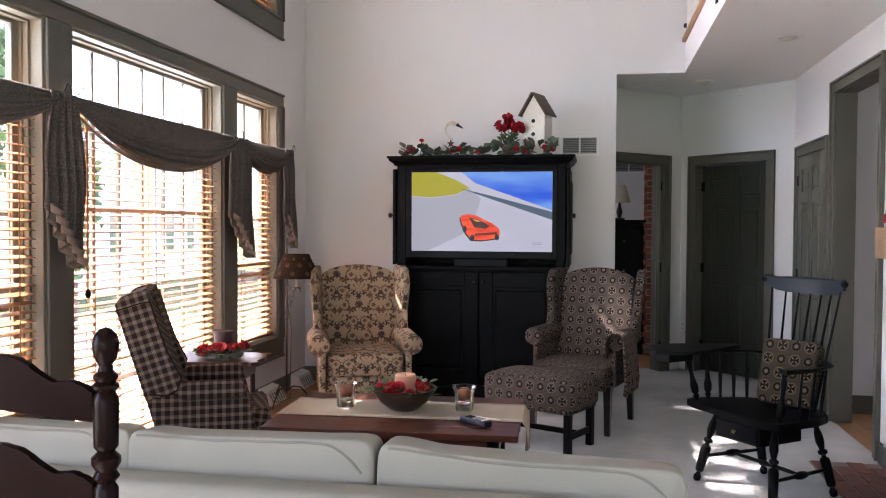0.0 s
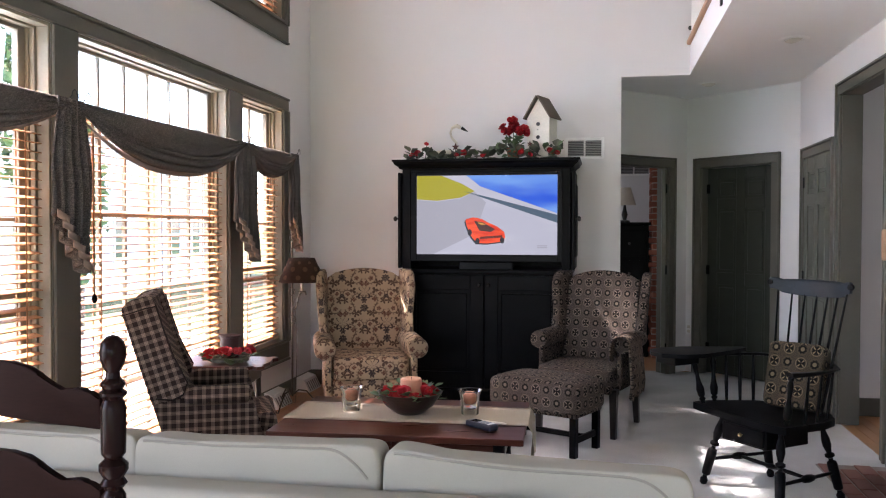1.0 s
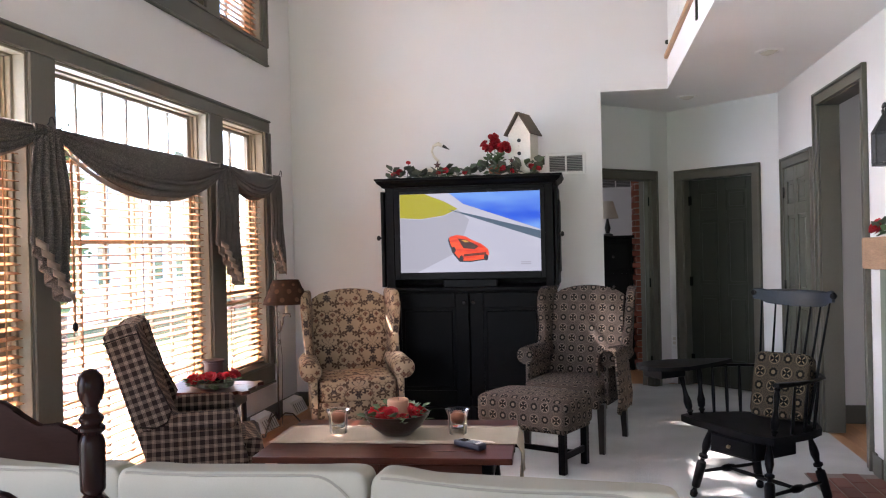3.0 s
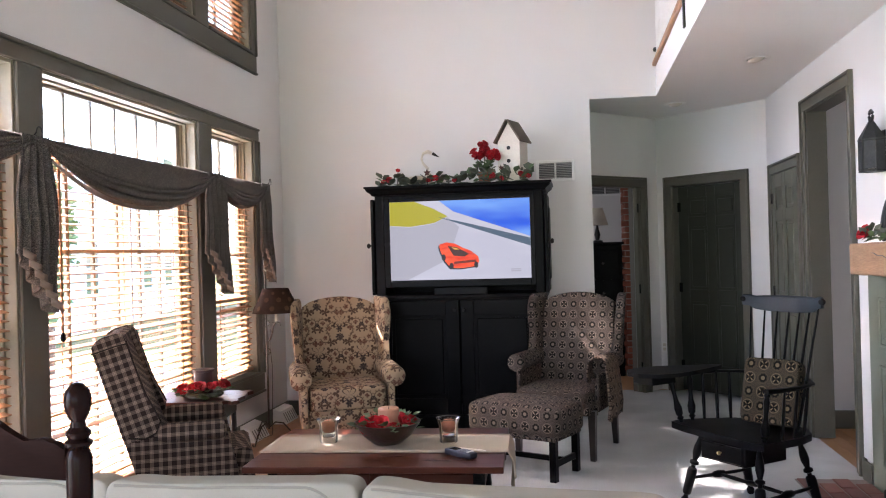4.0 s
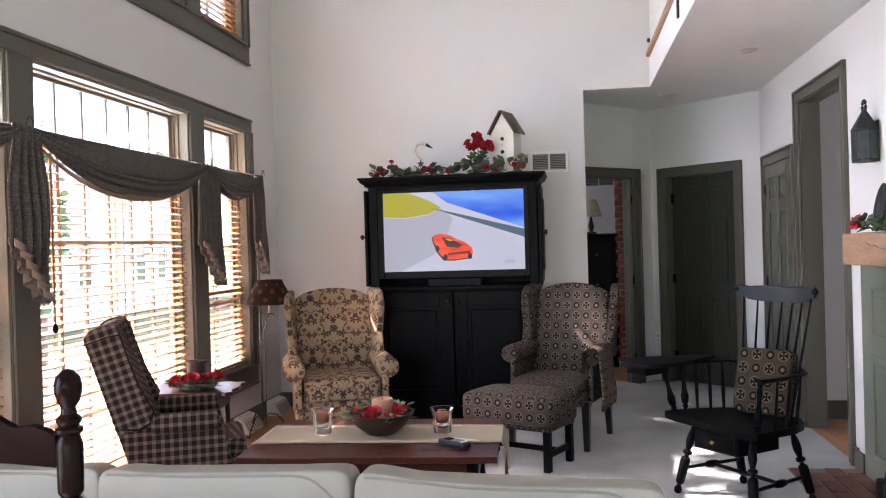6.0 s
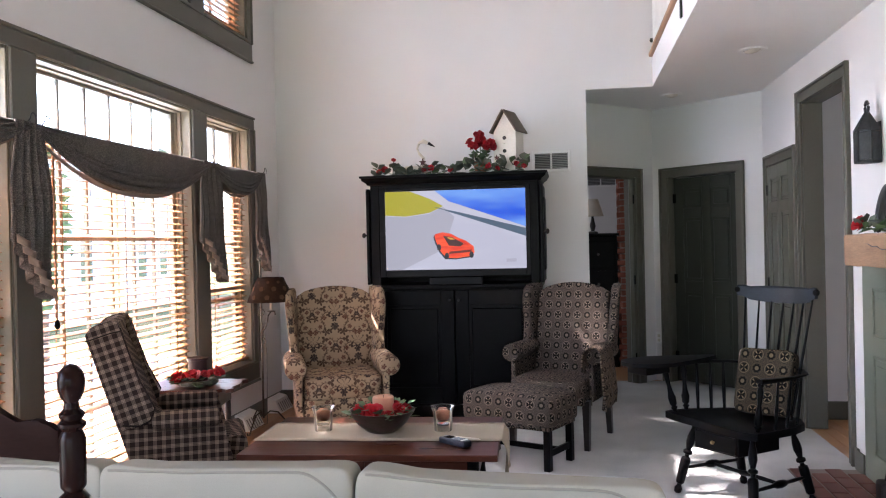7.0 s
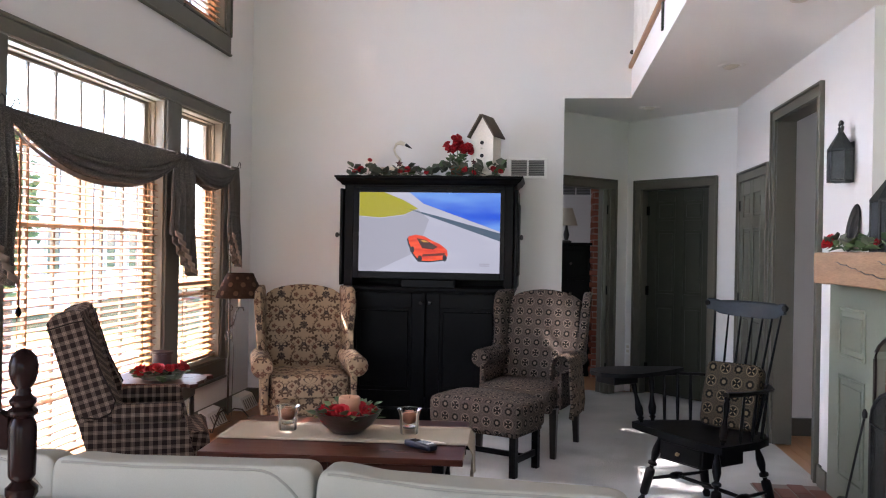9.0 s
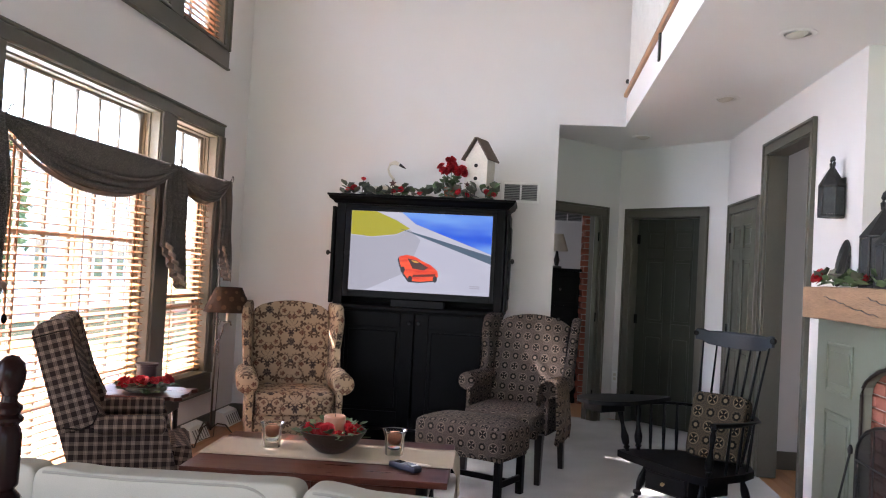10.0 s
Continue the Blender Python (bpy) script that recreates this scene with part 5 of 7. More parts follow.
for x in (0.0, -0.46):
    b = lathe(B(), POST, pose(x, 0, 0), 24); part("back_post", b, MAHOG, lad, "", True)
for x in (0.03, -0.49):
    b = lathe(B(), [(0.018, 0), (0.024, 0.1), (0.02, 0.2), (0.024, 0.42), (0.022, 0.46), (0, 0.465)], pose(x, 0.42, 0), 16); part("front_leg", b, MAHOG, lad, "", True)
SL = [(0.0, 0.142), (0.02, 0.147), (0.032, 0.156), (0.045, 0.158), (0.056, 0.152), (0.075, 0.150), (0.095, 0.160), (0.118, 0.180), (0.14, 0.192), (0.17, 0.197), (0.21, 0.199)]
for z in (1.0, 0.845, 0.69):
    half = [(-0.02 - 0.0 - u, z + v) for u, v in SL]
    out = half + [(-0.46 + 0.02 + u, z + v) for u, v in reversed(SL)]
    out += [(-0.44, z + 0.088), (-0.34, z + 0.095), (-0.23, z + 0.108), (-0.12, z + 0.095), (-0.02, z + 0.088)]
    b = prism(B(), out, -0.008, 0.008, pose(0, 0, 0, 90))
    bmesh.ops.bevel(b, geom=[e for e in b.edges if abs(e.verts[0].co.y - e.verts[1].co.y) < 1e-5], offset=0.003, segments=2, profile=0.5, affect="EDGES")
    part("slat", b, SLATWAX, lad, "", True)
b = soft(B(), -0.50, 0.04, 0.0, 0.45, 0.435, 0.47, 0.012); part("seat", b, LINEN, lad, "woven rush seat", True)
for y, z in ((0.0, 0.2), (0.42, 0.15), (0.42, 0.28)):
    b = rod(B(), (-0.47, y, z), (0.01, y, z), 0.012); part("stretcher", b, MAHOG, lad, "", True)

# ---- coffee table ----
TT = 0.47
ct = thing("coffee_table", "cherry wood coffee table with a planked top", "coffee table", pose(-1.11, 3.50, 0, 0, 0, 3))
for k, (y0, y1) in enumerate(((-0.41, -0.145), (-0.142, 0.142), (0.145, 0.43))):
    b = box(B(), -0.61, 0.61, y0, y1, TT - 0.03, TT, 0.004, 2); part("top_board", b, CHERRY, ct)
b = box(B(), -0.50, 0.50, -0.32, 0.34, 0.27, TT - 0.03, 0.004); ap = part("apron", b, CHERRY, ct)
for x0, x1 in ((-0.47, -0.02), (0.02, 0.47)):
    b = box(B(), x0, x1, -0.332, -0.319, 0.29, TT - 0.05, 0.004); d = part("drawer", b, CHERRY, ct)
    b = lathe(B(), [(0.006, 0), (0.006, 0.01), (0.016, 0.018), (0.012, 0.03), (0, 0.032)], pose((x0 + x1) / 2, -0.332, 0.36, 90), 12); part("knob", b, BLACK, d, "", True)
for x in (-0.485, 0.485):
    for y in (-0.305, 0.325):
        b = lathe(B(), [(0.022, 0), (0.03, 0.03), (0.02, 0.06), (0.03, 0.2), (0.026, 0.24), (0.034, 0.27), (0.034, 0.43)], pose(x, y, 0), 14); part("leg", b, BLACK, ct, "", True)
b = box(B(), -0.48, 0.48, -0.3, 0.32, 0.09, 0.11, 0.004); part("shelf", b, CHERRY, ct)

rn = thing("table_runner", "beige linen runner across the table, hanging over its end", "table runner", pose(-1.11, 3.50, 0, 0, 0, 3))
b = B()
xs = [-0.615 + 1.235 * k / 40 for k in range(41)]
rows = []
for k, x in enumerate(xs):
    rows.append([b.verts.new((x, -0.145 + 0.40 * j / 6, TT + 0.0035 + 0.0015 * noise.noise(Vector((x * 9, j, 0))))) for j in range(7)])
for k in range(1, 9):
    rows.append([b.verts.new((0.618 + 0.012 * min(k, 2) + 0.012 * math.sin(j * 1.4 + k * 0.25) * k / 8, -0.145 + 0.40 * j / 6 - 0.004 * k, TT - 0.024 * k + 0.012)) for j in range(7)])
for a, c in zip(rows, rows[1:]):
    for j in range(6):
        b.faces.new((a[j], a[j + 1], c[j + 1], c[j]))
o = part("cloth", b, LINEN, rn, "", True)
md = o.modifiers.new("thick", "SOLIDIFY"); md.thickness, md.offset = 0.002, 1

BOWLM = mat("carved_dark_bowl", (0.032, 0.013, 0.009), 0.3, scale=14, vary=0.4, fine=60, bump=0.4, dist=0.003)
CANDLE = mat("tan_wax", (0.46, 0.235, 0.14), 0.55, scale=12, vary=0.08, fine=60, bump=0.05)
TCLOTH = TT + 0.006
bw = thing("bowl", "dark carved bowl filled with red flowers and a tan candle", "bowl", pose(-1.11, 3.545, TCLOTH))
b = lathe(B(), [(0.06, 0), (0.075, 0.006), (0.125, 0.045), (0.165, 0.10), (0.172, 0.112), (0.163, 0.112), (0.12, 0.052), (0.07, 0.02), (0, 0.018)], None, 32); part("bowl_body", b, BOWLM, bw, "", True)
cd = thing("pillar_candle", "tan pillar candle standing among red flowers", "candle", pose(-1.105, 3.56, TCLOTH + 0.02))
b = lathe(B(), [(0.053, 0), (0.055, 0.01), (0.055, 0.153), (0.05, 0.16), (0.04, 0.158), (0.02, 0.146), (0, 0.144)], None, 24); part("wax", b, CANDLE, cd, "", True)
b = rod(B(), (0, 0, 0.14), (0.002, 0, 0.165), 0.0015); part("wick", b, IRON, cd)
BIG = bloom_mesh("bloom", 0.058, RED, 10)
rnd = random.Random(21)
fl = thing("flower_arrangement", "ring of red silk flowers and green leaves round a candle", "flowers", pose(-1.11, 3.545, TCLOTH))
for k in range(11):
    a = 360 * k / 11 + rnd.uniform(-8, 8)
    rr = rnd.uniform(0.095, 0.13)
    sprig(fl, "flower", BIG if k % 3 else BLOOM_A, (rr * math.cos(radians(a)), rr * math.sin(radians(a)), rnd.uniform(0.075, 0.105)), rnd.uniform(10, 45), 0, a - 90 + 180, rnd.uniform(0.85, 1.05))
for k in range(44):
    a = rnd.uniform(0, 360)
    rr = rnd.uniform(0.085, 0.165)
    sprig(fl, "leaf", LEAF_A, (rr * math.cos(radians(a)), rr * math.sin(radians(a)), rnd.uniform(0.085, 0.125)), rnd.uniform(-5, 55), rnd.uniform(-35, 35), a - 90, rnd.uniform(0.7, 1.15))

CLEAR = glass("clear_glass", (0.97, 0.99, 0.98), 0.02)
CLEAR.node_tree.nodes["Principled BSDF"].inputs["IOR"].default_value = 1.22
def votive(m):
    t = thing("votive_holder", "clear glass votive holder with a brown candle", "candle holder", m, "votives")
    o = lathe(B(), [(0.036, 0), (0.038, 0.004), (0.041, 0.09), (0.05, 0.122), (0.053, 0.124), (0.047, 0.118), (0.037, 0.09), (0.034, 0.03), (0, 0.026)], None, 20)
    part("glass", o, CLEAR, t, "", True)
    o = lathe(B(), [(0.0, 0.048), (0.02, 0.051), (0.031, 0.066), (0.034, 0.083), (0.031, 0.1), (0.02, 0.113), (0, 0.116)], None, 16); part("wax", o, TERRA, t, "brown wax ball", True)
    o = rod(B(), (0, 0, 0.11), (0, 0, 0.122), 0.0015); part("wick", o, IRON, t)
    return t
vt = votive(pose(-1.425, 3.555, TCLOTH) @ Matrix.Diagonal((1.22, 1.22, 1.0, 1)))
copy_thing(vt, pose(-0.80, 3.59, TCLOTH))
PHONE = mat("navy_plastic", (0.012, 0.016, 0.03), 0.3, vary=0.2, bump=0.02)
ph = thing("cordless_phone", "dark blue handset lying on the table", "telephone", pose(-0.70, 3.315, TT + 0.0005, 0, 0, -38) @ Matrix.Scale(1.18, 4))
b = box(B(), -0.075, 0.075, -0.024, 0.024, 0, 0.026, 0.008, 3); part("body", b, PHONE, ph, "", True)
b = box(B(), -0.05, -0.012, -0.017, 0.017, 0.0255, 0.0275, 0.001); part("display", b, GLOSSBLACK, ph)
for i in range(4):
    for j in range(3):
        b = box(B(), 0.0 + i * 0.016, 0.011 + i * 0.016, -0.018 + j * 0.013, -0.008 + j * 0.013, 0.0255, 0.0285, 0.001); part("key", b, WHITEPLASTIC if i == 3 else mat("grey_key", (0.2, 0.22, 0.26), 0.5), ph)
pen = thing("pen", "slim cream pen lying on the runner", "pen", pose(-0.655, 3.405, TCLOTH + 0.005, 0, 0, -20))
b = rod(B(), (-0.07, 0, 0), (0.06, 0, 0), 0.005, 0.005, 10); rod(b, (0.06, 0, 0), (0.075, 0, 0), 0.005, 0.001, 10); part("barrel", b, CREAM, pen)

# ---- side table with a candle wreath ----
st = thing("side_table", "small reddish wood table with a shaped top by the window", "side table", pose(-2.38, 4.10, 0, 0, 0, 8))
out = [(-0.27, -0.2), (0.17, -0.2), (0.20, -0.17), (0.235, -0.205), (0.27, -0.165), (0.245, -0.12), (0.262, 0), (0.245, 0.12), (0.27, 0.165), (0.235, 0.205), (0.20, 0.17), (0.17, 0.2), (-0.27, 0.2)]
b = prism(B(), out, 0.598, 0.618); part("tabletop", b, CHERRY, st)
b = box(B(), -0.2, 0.17, -0.14, 0.14, 0.50, 0.598, 0.004); part("apron", b, LEGWOOD, st)
for x in (-0.18, 0.15):
    for y in (-0.12, 0.12):
        b = rod(B(), (x * 1.1, y * 1.1, -0.018), (x, y, 0.51), 0.012, 0.02); part("leg", b, LEGWOOD, st)
WAXDARK = mat("dark_plum_wax", (0.045, 0.02, 0.02), 0.5, scale=10, vary=0.2)
wc = thing("pillar_candle", "short dark plum pillar candle inside a wreath", "candle", pose(-2.36, 4.08, 0.619))
b = lathe(B(), [(0.05, 0), (0.056, 0.01), (0.056, 0.15), (0.066, 0.152), (0.066, 0.165), (0.05, 0.166), (0.0, 0.15)], None, 20); part("wax", b, WAXDARK, wc, "", True)
wr = thing("flower_wreath", "wreath of red silk flowers round the dark candle", "wreath", pose(-2.36, 4.08, 0.619))
b = tube(B(), [(0.105 * math.cos(a * 0.5236), 0.105 * math.sin(a * 0.5236), 0.02) for a in range(13)], 0.016, 8); part("ring", b, LEAFDARK, wr)
for k in range(9):
    a = 40 * k + rnd.uniform(-8, 8)
    sprig(wr, "flower", BIG if k % 2 else BLOOM_A, (0.115 * math.cos(radians(a)), 0.115 * math.sin(radians(a)), rnd.uniform(0.035, 0.07)), rnd.uniform(20, 60), 0, a + 90, 0.95)
for k in range(34):
    a = rnd.uniform(0, 360)
    sprig(wr, "leaf", LEAF_A, (0.125 * math.cos(radians(a)), 0.125 * math.sin(radians(a)), rnd.uniform(0.015, 0.05)), rnd.uniform(-15, 35), rnd.uniform(-30, 30), a - 90, rnd.uniform(0.8, 1.2))

# ---- iron floor lamp ----
SHADEM = mat("punched_tin_shade", (0.030, 0.015, 0.009), 0.85, 0.0, scale=9, vary=0.3, fine=60, bump=0.2, spec=0.08)
LAMPIRON = mat("worn_lamp_iron", (0.085, 0.07, 0.058), 0.45, 0.7, fine=120, vary=0.3, bump=0.15)
SHADEDOT = mat("shade_stencil", (0.085, 0.045, 0.024), 0.8, vary=0.2, spec=0.1)
lp = thing("floor_lamp", "black iron scroll floor lamp with a brown stencilled shade", "floor lamp", pose(-2.545, 5.60, 0))
b = rod(B(), (0, 0, 0.1), (0, 0, 1.33), 0.008); part("pole", b, LAMPIRON, lp, "", True)
for a in (20, 140, 260):
    c, s = math.cos(radians(a)), math.sin(radians(a))
    b = tube(B(), [(0, 0, 0.11), (0.05 * c, 0.05 * s, 0.15), (0.11 * c, 0.11 * s, 0.14), (0.17 * c, 0.17 * s, 0.07), (0.21 * c, 0.21 * s, 0.006), (0.235 * c, 0.235 * s, 0.014), (0.24 * c, 0.24 * s, 0.03)], 0.006, 8); part("foot", b, LAMPIRON, lp, "", True)
b = tube(B(), [(0, 0, 0.78), (0.03, 0, 0.80), (0.05, 0, 0.86), (0.055, 0, 0.90), (0.08, 0, 0.935), (0.11, 0, 0.93), (0.115, 0, 0.905)], 0.006, 8); part("bracket", b, LAMPIRON, lp, "", True)
for z in (0.93, 0.71):
    b = tube(B(), [(-0.004 - 0.03 * math.sin(k * 0.6), 0, z + 0.035 * math.cos(k * 0.6) * (1 - k * 0.03)) for k in range(11)], 0.004, 6); part("scroll", b, LAMPIRON, lp, "", True)
b = tube(B(), [(0, 0, 1.33), (-0.018, 0, 1.345), (-0.02, 0, 1.37), (0.0, 0, 1.385), (0.02, 0, 1.37), (0.014, 0, 1.35)], 0.005, 8); part("finial", b, LAMPIRON, lp, "", True)
b = lathe(B(), [(0.03, 0.93), (0.034, 0.935), (0.012, 0.94), (0.0, 0.94)], pose(0.075, 0.02, 0)); part("drip_pan", b, LAMPIRON, lp, "", True)
b = rod(B(), (0.075, 0.02, 0.94), (0.075, 0.02, 1.03), 0.012); part("candle_sleeve", b, CREAM, lp, "", True)
b = lathe(B(), [(0.181, 1.010), (0.184, 1.010), (0.100, 1.200), (0.097, 1.200), (0.181, 1.010)], pose(0.075, 0.02, 0), 40)
shade = part("shade", b, SHADEM, lp, "brown conical shade with cut stencil pattern", True)
for k in range(9):
    a = 40 * k
    for z, r0 in ((1.05, 0.167), (1.115, 0.138), (1.165, 0.116)):
        c = 0.02 if z < 1.15 else 0.012
        b = lathe(B(), [(c * 0.45, 0), (c, 0), (c, 0.0025), (c * 0.45, 0.0025)], pose(0.075, 0.02, 0, 0, 0, a + (20 if z == 1.115 else 0)) @ Matrix.Translation((r0 - 0.0005, 0, z)) @ pose(0, 0, 0, 0, 68), 8)
        part("stencil", b, SHADEDOT, shade)
b = tube(B(), [(0.03, 0, 0.88), (0.02, 0.01, 0.75), (0.035, 0.01, 0.6), (0.03, 0.01, 0.35), (0.02, 0.02, 0.05), (-0.1, 0.05, 0.004), (-0.2, 0.1, 0.004)], 0.003, 6); part("cord", b, LAMPIRON, lp, "", True)

# ---- writing-arm chair ----
wa = thing("writing_arm_chair", "black Windsor writing-arm chair with turned legs and a small drawer", "chair", pose(0.776, 4.10, 0, 0, 0, -52))
out = [(-0.412, -0.12), (-0.405, -0.18), (-0.30, -0.207), (-0.10, -0.225), (0.10, -0.245), (0.22, -0.25), (0.285, -0.23), (0.288, -0.13), (0.29, 0.05), (0.255, 0.17), (0.17, 0.25), (0, 0.275), (-0.16, 0.25), (-0.27, 0.18), (-0.33, 0.08), (-0.385, -0.03)]
b = arch_prism(B(), out, 0.402, 0.440, Matrix(), 0.012, 2); part("seat", b, BLACK, wa, "", True)
LEGP = [(0, 0.012), (0.02, 0.020), (0.07, 0.022), (0.11, 0.012), (0.13, 0.012), (0.15, 0.022), (0.17, 0.024), (0.46, 0.027), (0.50, 0.024), (0.52, 0.012), (0.55, 0.012), (0.57, 0.025), (0.60, 0.025), (0.62, 0.013), (0.72, 0.023), (0.80, 0.022), (0.92, 0.012), (1, 0.012)]
FEET = {}
for sx, sy, fx, fy in ((-1, -1, -0.297, -0.208), (1, -1, 0.29, -0.275), (-1, 1, -0.215, 0.24), (1, 1, 0.25, 0.24)):
    a, c = (fx, fy, 0), (sx * 0.195, sy * 0.15 - 0.01, 0.408)
    FEET[sx, sy] = Vector(a).lerp(Vector(c), 0.36)
    b = turned(B(), a, c, LEGP, 14); part("leg", b, BLACK, wa, "", True)
for sx in (-1, 1):
    b = turned(B(), FEET[sx, -1], FEET[sx, 1], [(0, 0.008), (0.25, 0.010), (0.38, 0.010), (0.42, 0.018), (0.5, 0.022), (0.58, 0.018), (0.62, 0.010), (0.75, 0.010), (1, 0.008)]); part("stretcher", b, BLACK, wa, "", True)
ca, cc = (FEET[-1, -1] + FEET[-1, 1]) / 2, (FEET[1, -1] + FEET[1, 1]) / 2
b = turned(B(), ca, cc, [(0, 0.008), (0.25, 0.012), (0.42, 0.010), (0.5, 0.017), (0.58, 0.010), (0.75, 0.012), (1, 0.008)]); part("stretcher", b, BLACK, wa, "", True)
b = box(B(), -0.15, 0.15, -0.215, 0.10, 0.29, 0.40, 0.003); part("drawer_case", b, BLACK, wa)
b = box(B(), -0.137, 0.137, -0.226, -0.214, 0.30, 0.388, 0.003); d = part("drawer", b, BLACK, wa)
b = lathe(B(), [(0.004, 0), (0.004, 0.008), (0.011, 0.014), (0.008, 0.024), (0, 0.025)], pose(0, -0.226, 0.345, 90), 12); part("knob", b, mat("brass", (0.45, 0.33, 0.16), 0.35, 0.9), d, "", True)
# back spindles and crest
CRY = 0.31
def crest(u, z):
    return Vector((0.262 * u - 0.012, CRY + 0.035 - 0.06 * u * u * 0.9 + 0.06 * (1 - u * u) * 0.3, z))
for k in range(7):
    u = -0.86 + 1.72 * k / 6
    a = Vector((0.19 * u, 0.215 - 0.05 * u * u, 0.43))
    c = crest(u, 1.09)
    b = turned(B(), a, c, [(0, 0.007), (0.3, 0.009), (0.6, 0.007), (1, 0.005)], 8); part("spindle", b, BLACK, wa, "", True)
b = B()
rows = []
for k in range(17):
    u = -1 + 2 * k / 16
    hgt = 0.03 + 0.024 * (1 - abs(u) ** 3) if abs(u) < 0.93 else 0.035
    ctr = crest(u, 1.105 - 0.012 * (1 - u * u) + (0.012 if abs(u) > 0.85 else 0))
    rows.append([b.verts.new(ctr + Vector((0, dy, dz))) for dy, dz in ((-0.011, -hgt * 0.75), (0.011, -hgt * 0.75), (0.012, hgt * 0.8), (0.0, hgt), (-0.012, hgt * 0.8))])
for a, c in zip(rows, rows[1:]):
    for i in range(5):
        b.faces.new((a[i], a[(i + 1) % 5], c[(i + 1) % 5], c[i]))
b.faces.new(rows[0]); b.faces.new(rows[-1])
part("crest_rail", b, mat("blue_black_paint", (0.016, 0.022, 0.030), 0.4, vary=0.3, fine=80, bump=0.05, spec=0.25), wa, "slate-black curved crest rail", True)
for sx in (-1, 1):
    b = lathe(B(), [(0, -0.012), (0.015, -0.011), (0.019, 0), (0.015, 0.011), (0, 0.012)], Matrix.Translation(crest(sx * 1.0, 1.125)) @ pose(0, 0, 0, 90), 14); part("scroll", b, BLACK, wa, "", True)
# bent arm rail
ARC = [(0.28, -0.20), (0.298, -0.08), (0.295, 0.06), (0.26, 0.18), (0.17, 0.27), (0.0, 0.30), (-0.17, 0.27), (-0.27, 0.20), (-0.33, 0.12), (-0.36, 0.03)]
ARMZ = 0.70
b = tube(B(), [(x, y, ARMZ if x > -0.1 else ARMZ + 0.008) for x, y in ARC], [0.026, 0.022] + [0.016] * 7 + [0.02], 8, 0.6); part("arm_rail", b, BLACK, wa, "", True)
for x, y in ((0.296, -0.08), (0.294, 0.02), (0.28, 0.12)):
    b = turned(B(), (x * 0.9, y * 0.92, 0.435), (x, y, ARMZ), [(0, 0.007), (0.4, 0.010), (1, 0.006)], 8); part("spindle", b, BLACK, wa, "", True)
for x, y in ((-0.345, 0.02), (-0.31, 0.09), (-0.272, 0.155)):
    b = turned(B(), (x, y, 0.435), (x * 1.05, y + 0.01, ARMZ + 0.005), [(0, 0.008), (0.4, 0.011), (1, 0.007)], 8); part("spindle", b, BLACK, wa, "", True)
POSTP = [(0, 0.010), (0.06, 0.012), (0.10, 0.020), (0.13, 0.012), (0.17, 0.020), (0.30, 0.023), (0.42, 0.015), (0.55, 0.011), (0.82, 0.017), (0.90, 0.012), (0.94, 0.017), (1, 0.012)]
for a, c in (((0.245, -0.18, 0.435), (0.28, -0.19, ARMZ - 0.005)), ((-0.36, -0.145, 0.435), (-0.395, -0.20, ARMZ + 0.02)), ((-0.365, -0.055, 0.435), (-0.378, -0.06, ARMZ + 0.02))):
    b = turned(B(), a, c, POSTP, 12); part("arm_post", b, BLACK, wa, "", True)
out = [(-0.335, 0.16), (-0.30, 0.04), (-0.27, -0.10), (-0.25, -0.26), (-0.285, -0.38), (-0.37, -0.45), (-0.46, -0.45), (-0.535, -0.39), (-0.56, -0.28), (-0.54, -0.15), (-0.48, -0.02), (-0.415, 0.09), (-0.375, 0.17)]
b = arch_prism(B(), out, ARMZ + 0.018, ARMZ + 0.040, Matrix(), 0.006, 2); pad = part("writing_tablet", b, BLACK, wa, "", True)
b = box(B(), -0.48, -0.33, -0.39, -0.21, ARMZ - 0.028, ARMZ + 0.018, 0.003); part("tablet_drawer", b, BLACK, pad)

pl = thing("throw_pillow", "square brown and tan medallion pillow leaning on the chair", "pillow", pose(0.862, 4.125, 0, 0, 0, -36))
b = cushion(B(), pose(0.0, 0.10, 0.625, 74), 0.31, 0.36, 0.11, 0.2, 18)
uvbox(b); part("pillow_cover", b, PILLOWF, pl, "", True)

# ---- window swags ----
def swag_fabric():
    n = Nodes("charcoal_swag_damask")
    base = n.mix(n.noise(10, 3), (0.034, 0.029, 0.026), (0.078, 0.068, 0.060))
    scroll = below(n, n.f("ABSOLUTE", n.f("SUBTRACT", n.noise(120, 2), 0.5)), 0.03, 0.02)
    return n.done(n.mix(n.f("MULTIPLY", scroll, 0.75), base, (0.22, 0.19, 0.165)), 0.85, 500, 0.4, 0.0)


SWAGM = swag_fabric()
LINING = mat("tan_swag_lining", (0.27, 0.20, 0.155), 0.9, scale=12, vary=0.15, fine=200, bump=0.2, spec=0.1)
XS, ZS = XL + 0.09, 2.043
sg = thing("window_swag", "charcoal patterned swag valance draped along an ivory rod", "valance", None)
b = rod(B(), (XS - 0.01, 2.0, ZS + 0.004), (XS - 0.01, 6.03, ZS + 0.004), 0.008, 0.008, 10); part("rod", b, mat("ivory_rod", (0.62, 0.57, 0.48), 0.4), sg, "ivory curtain rod", True)


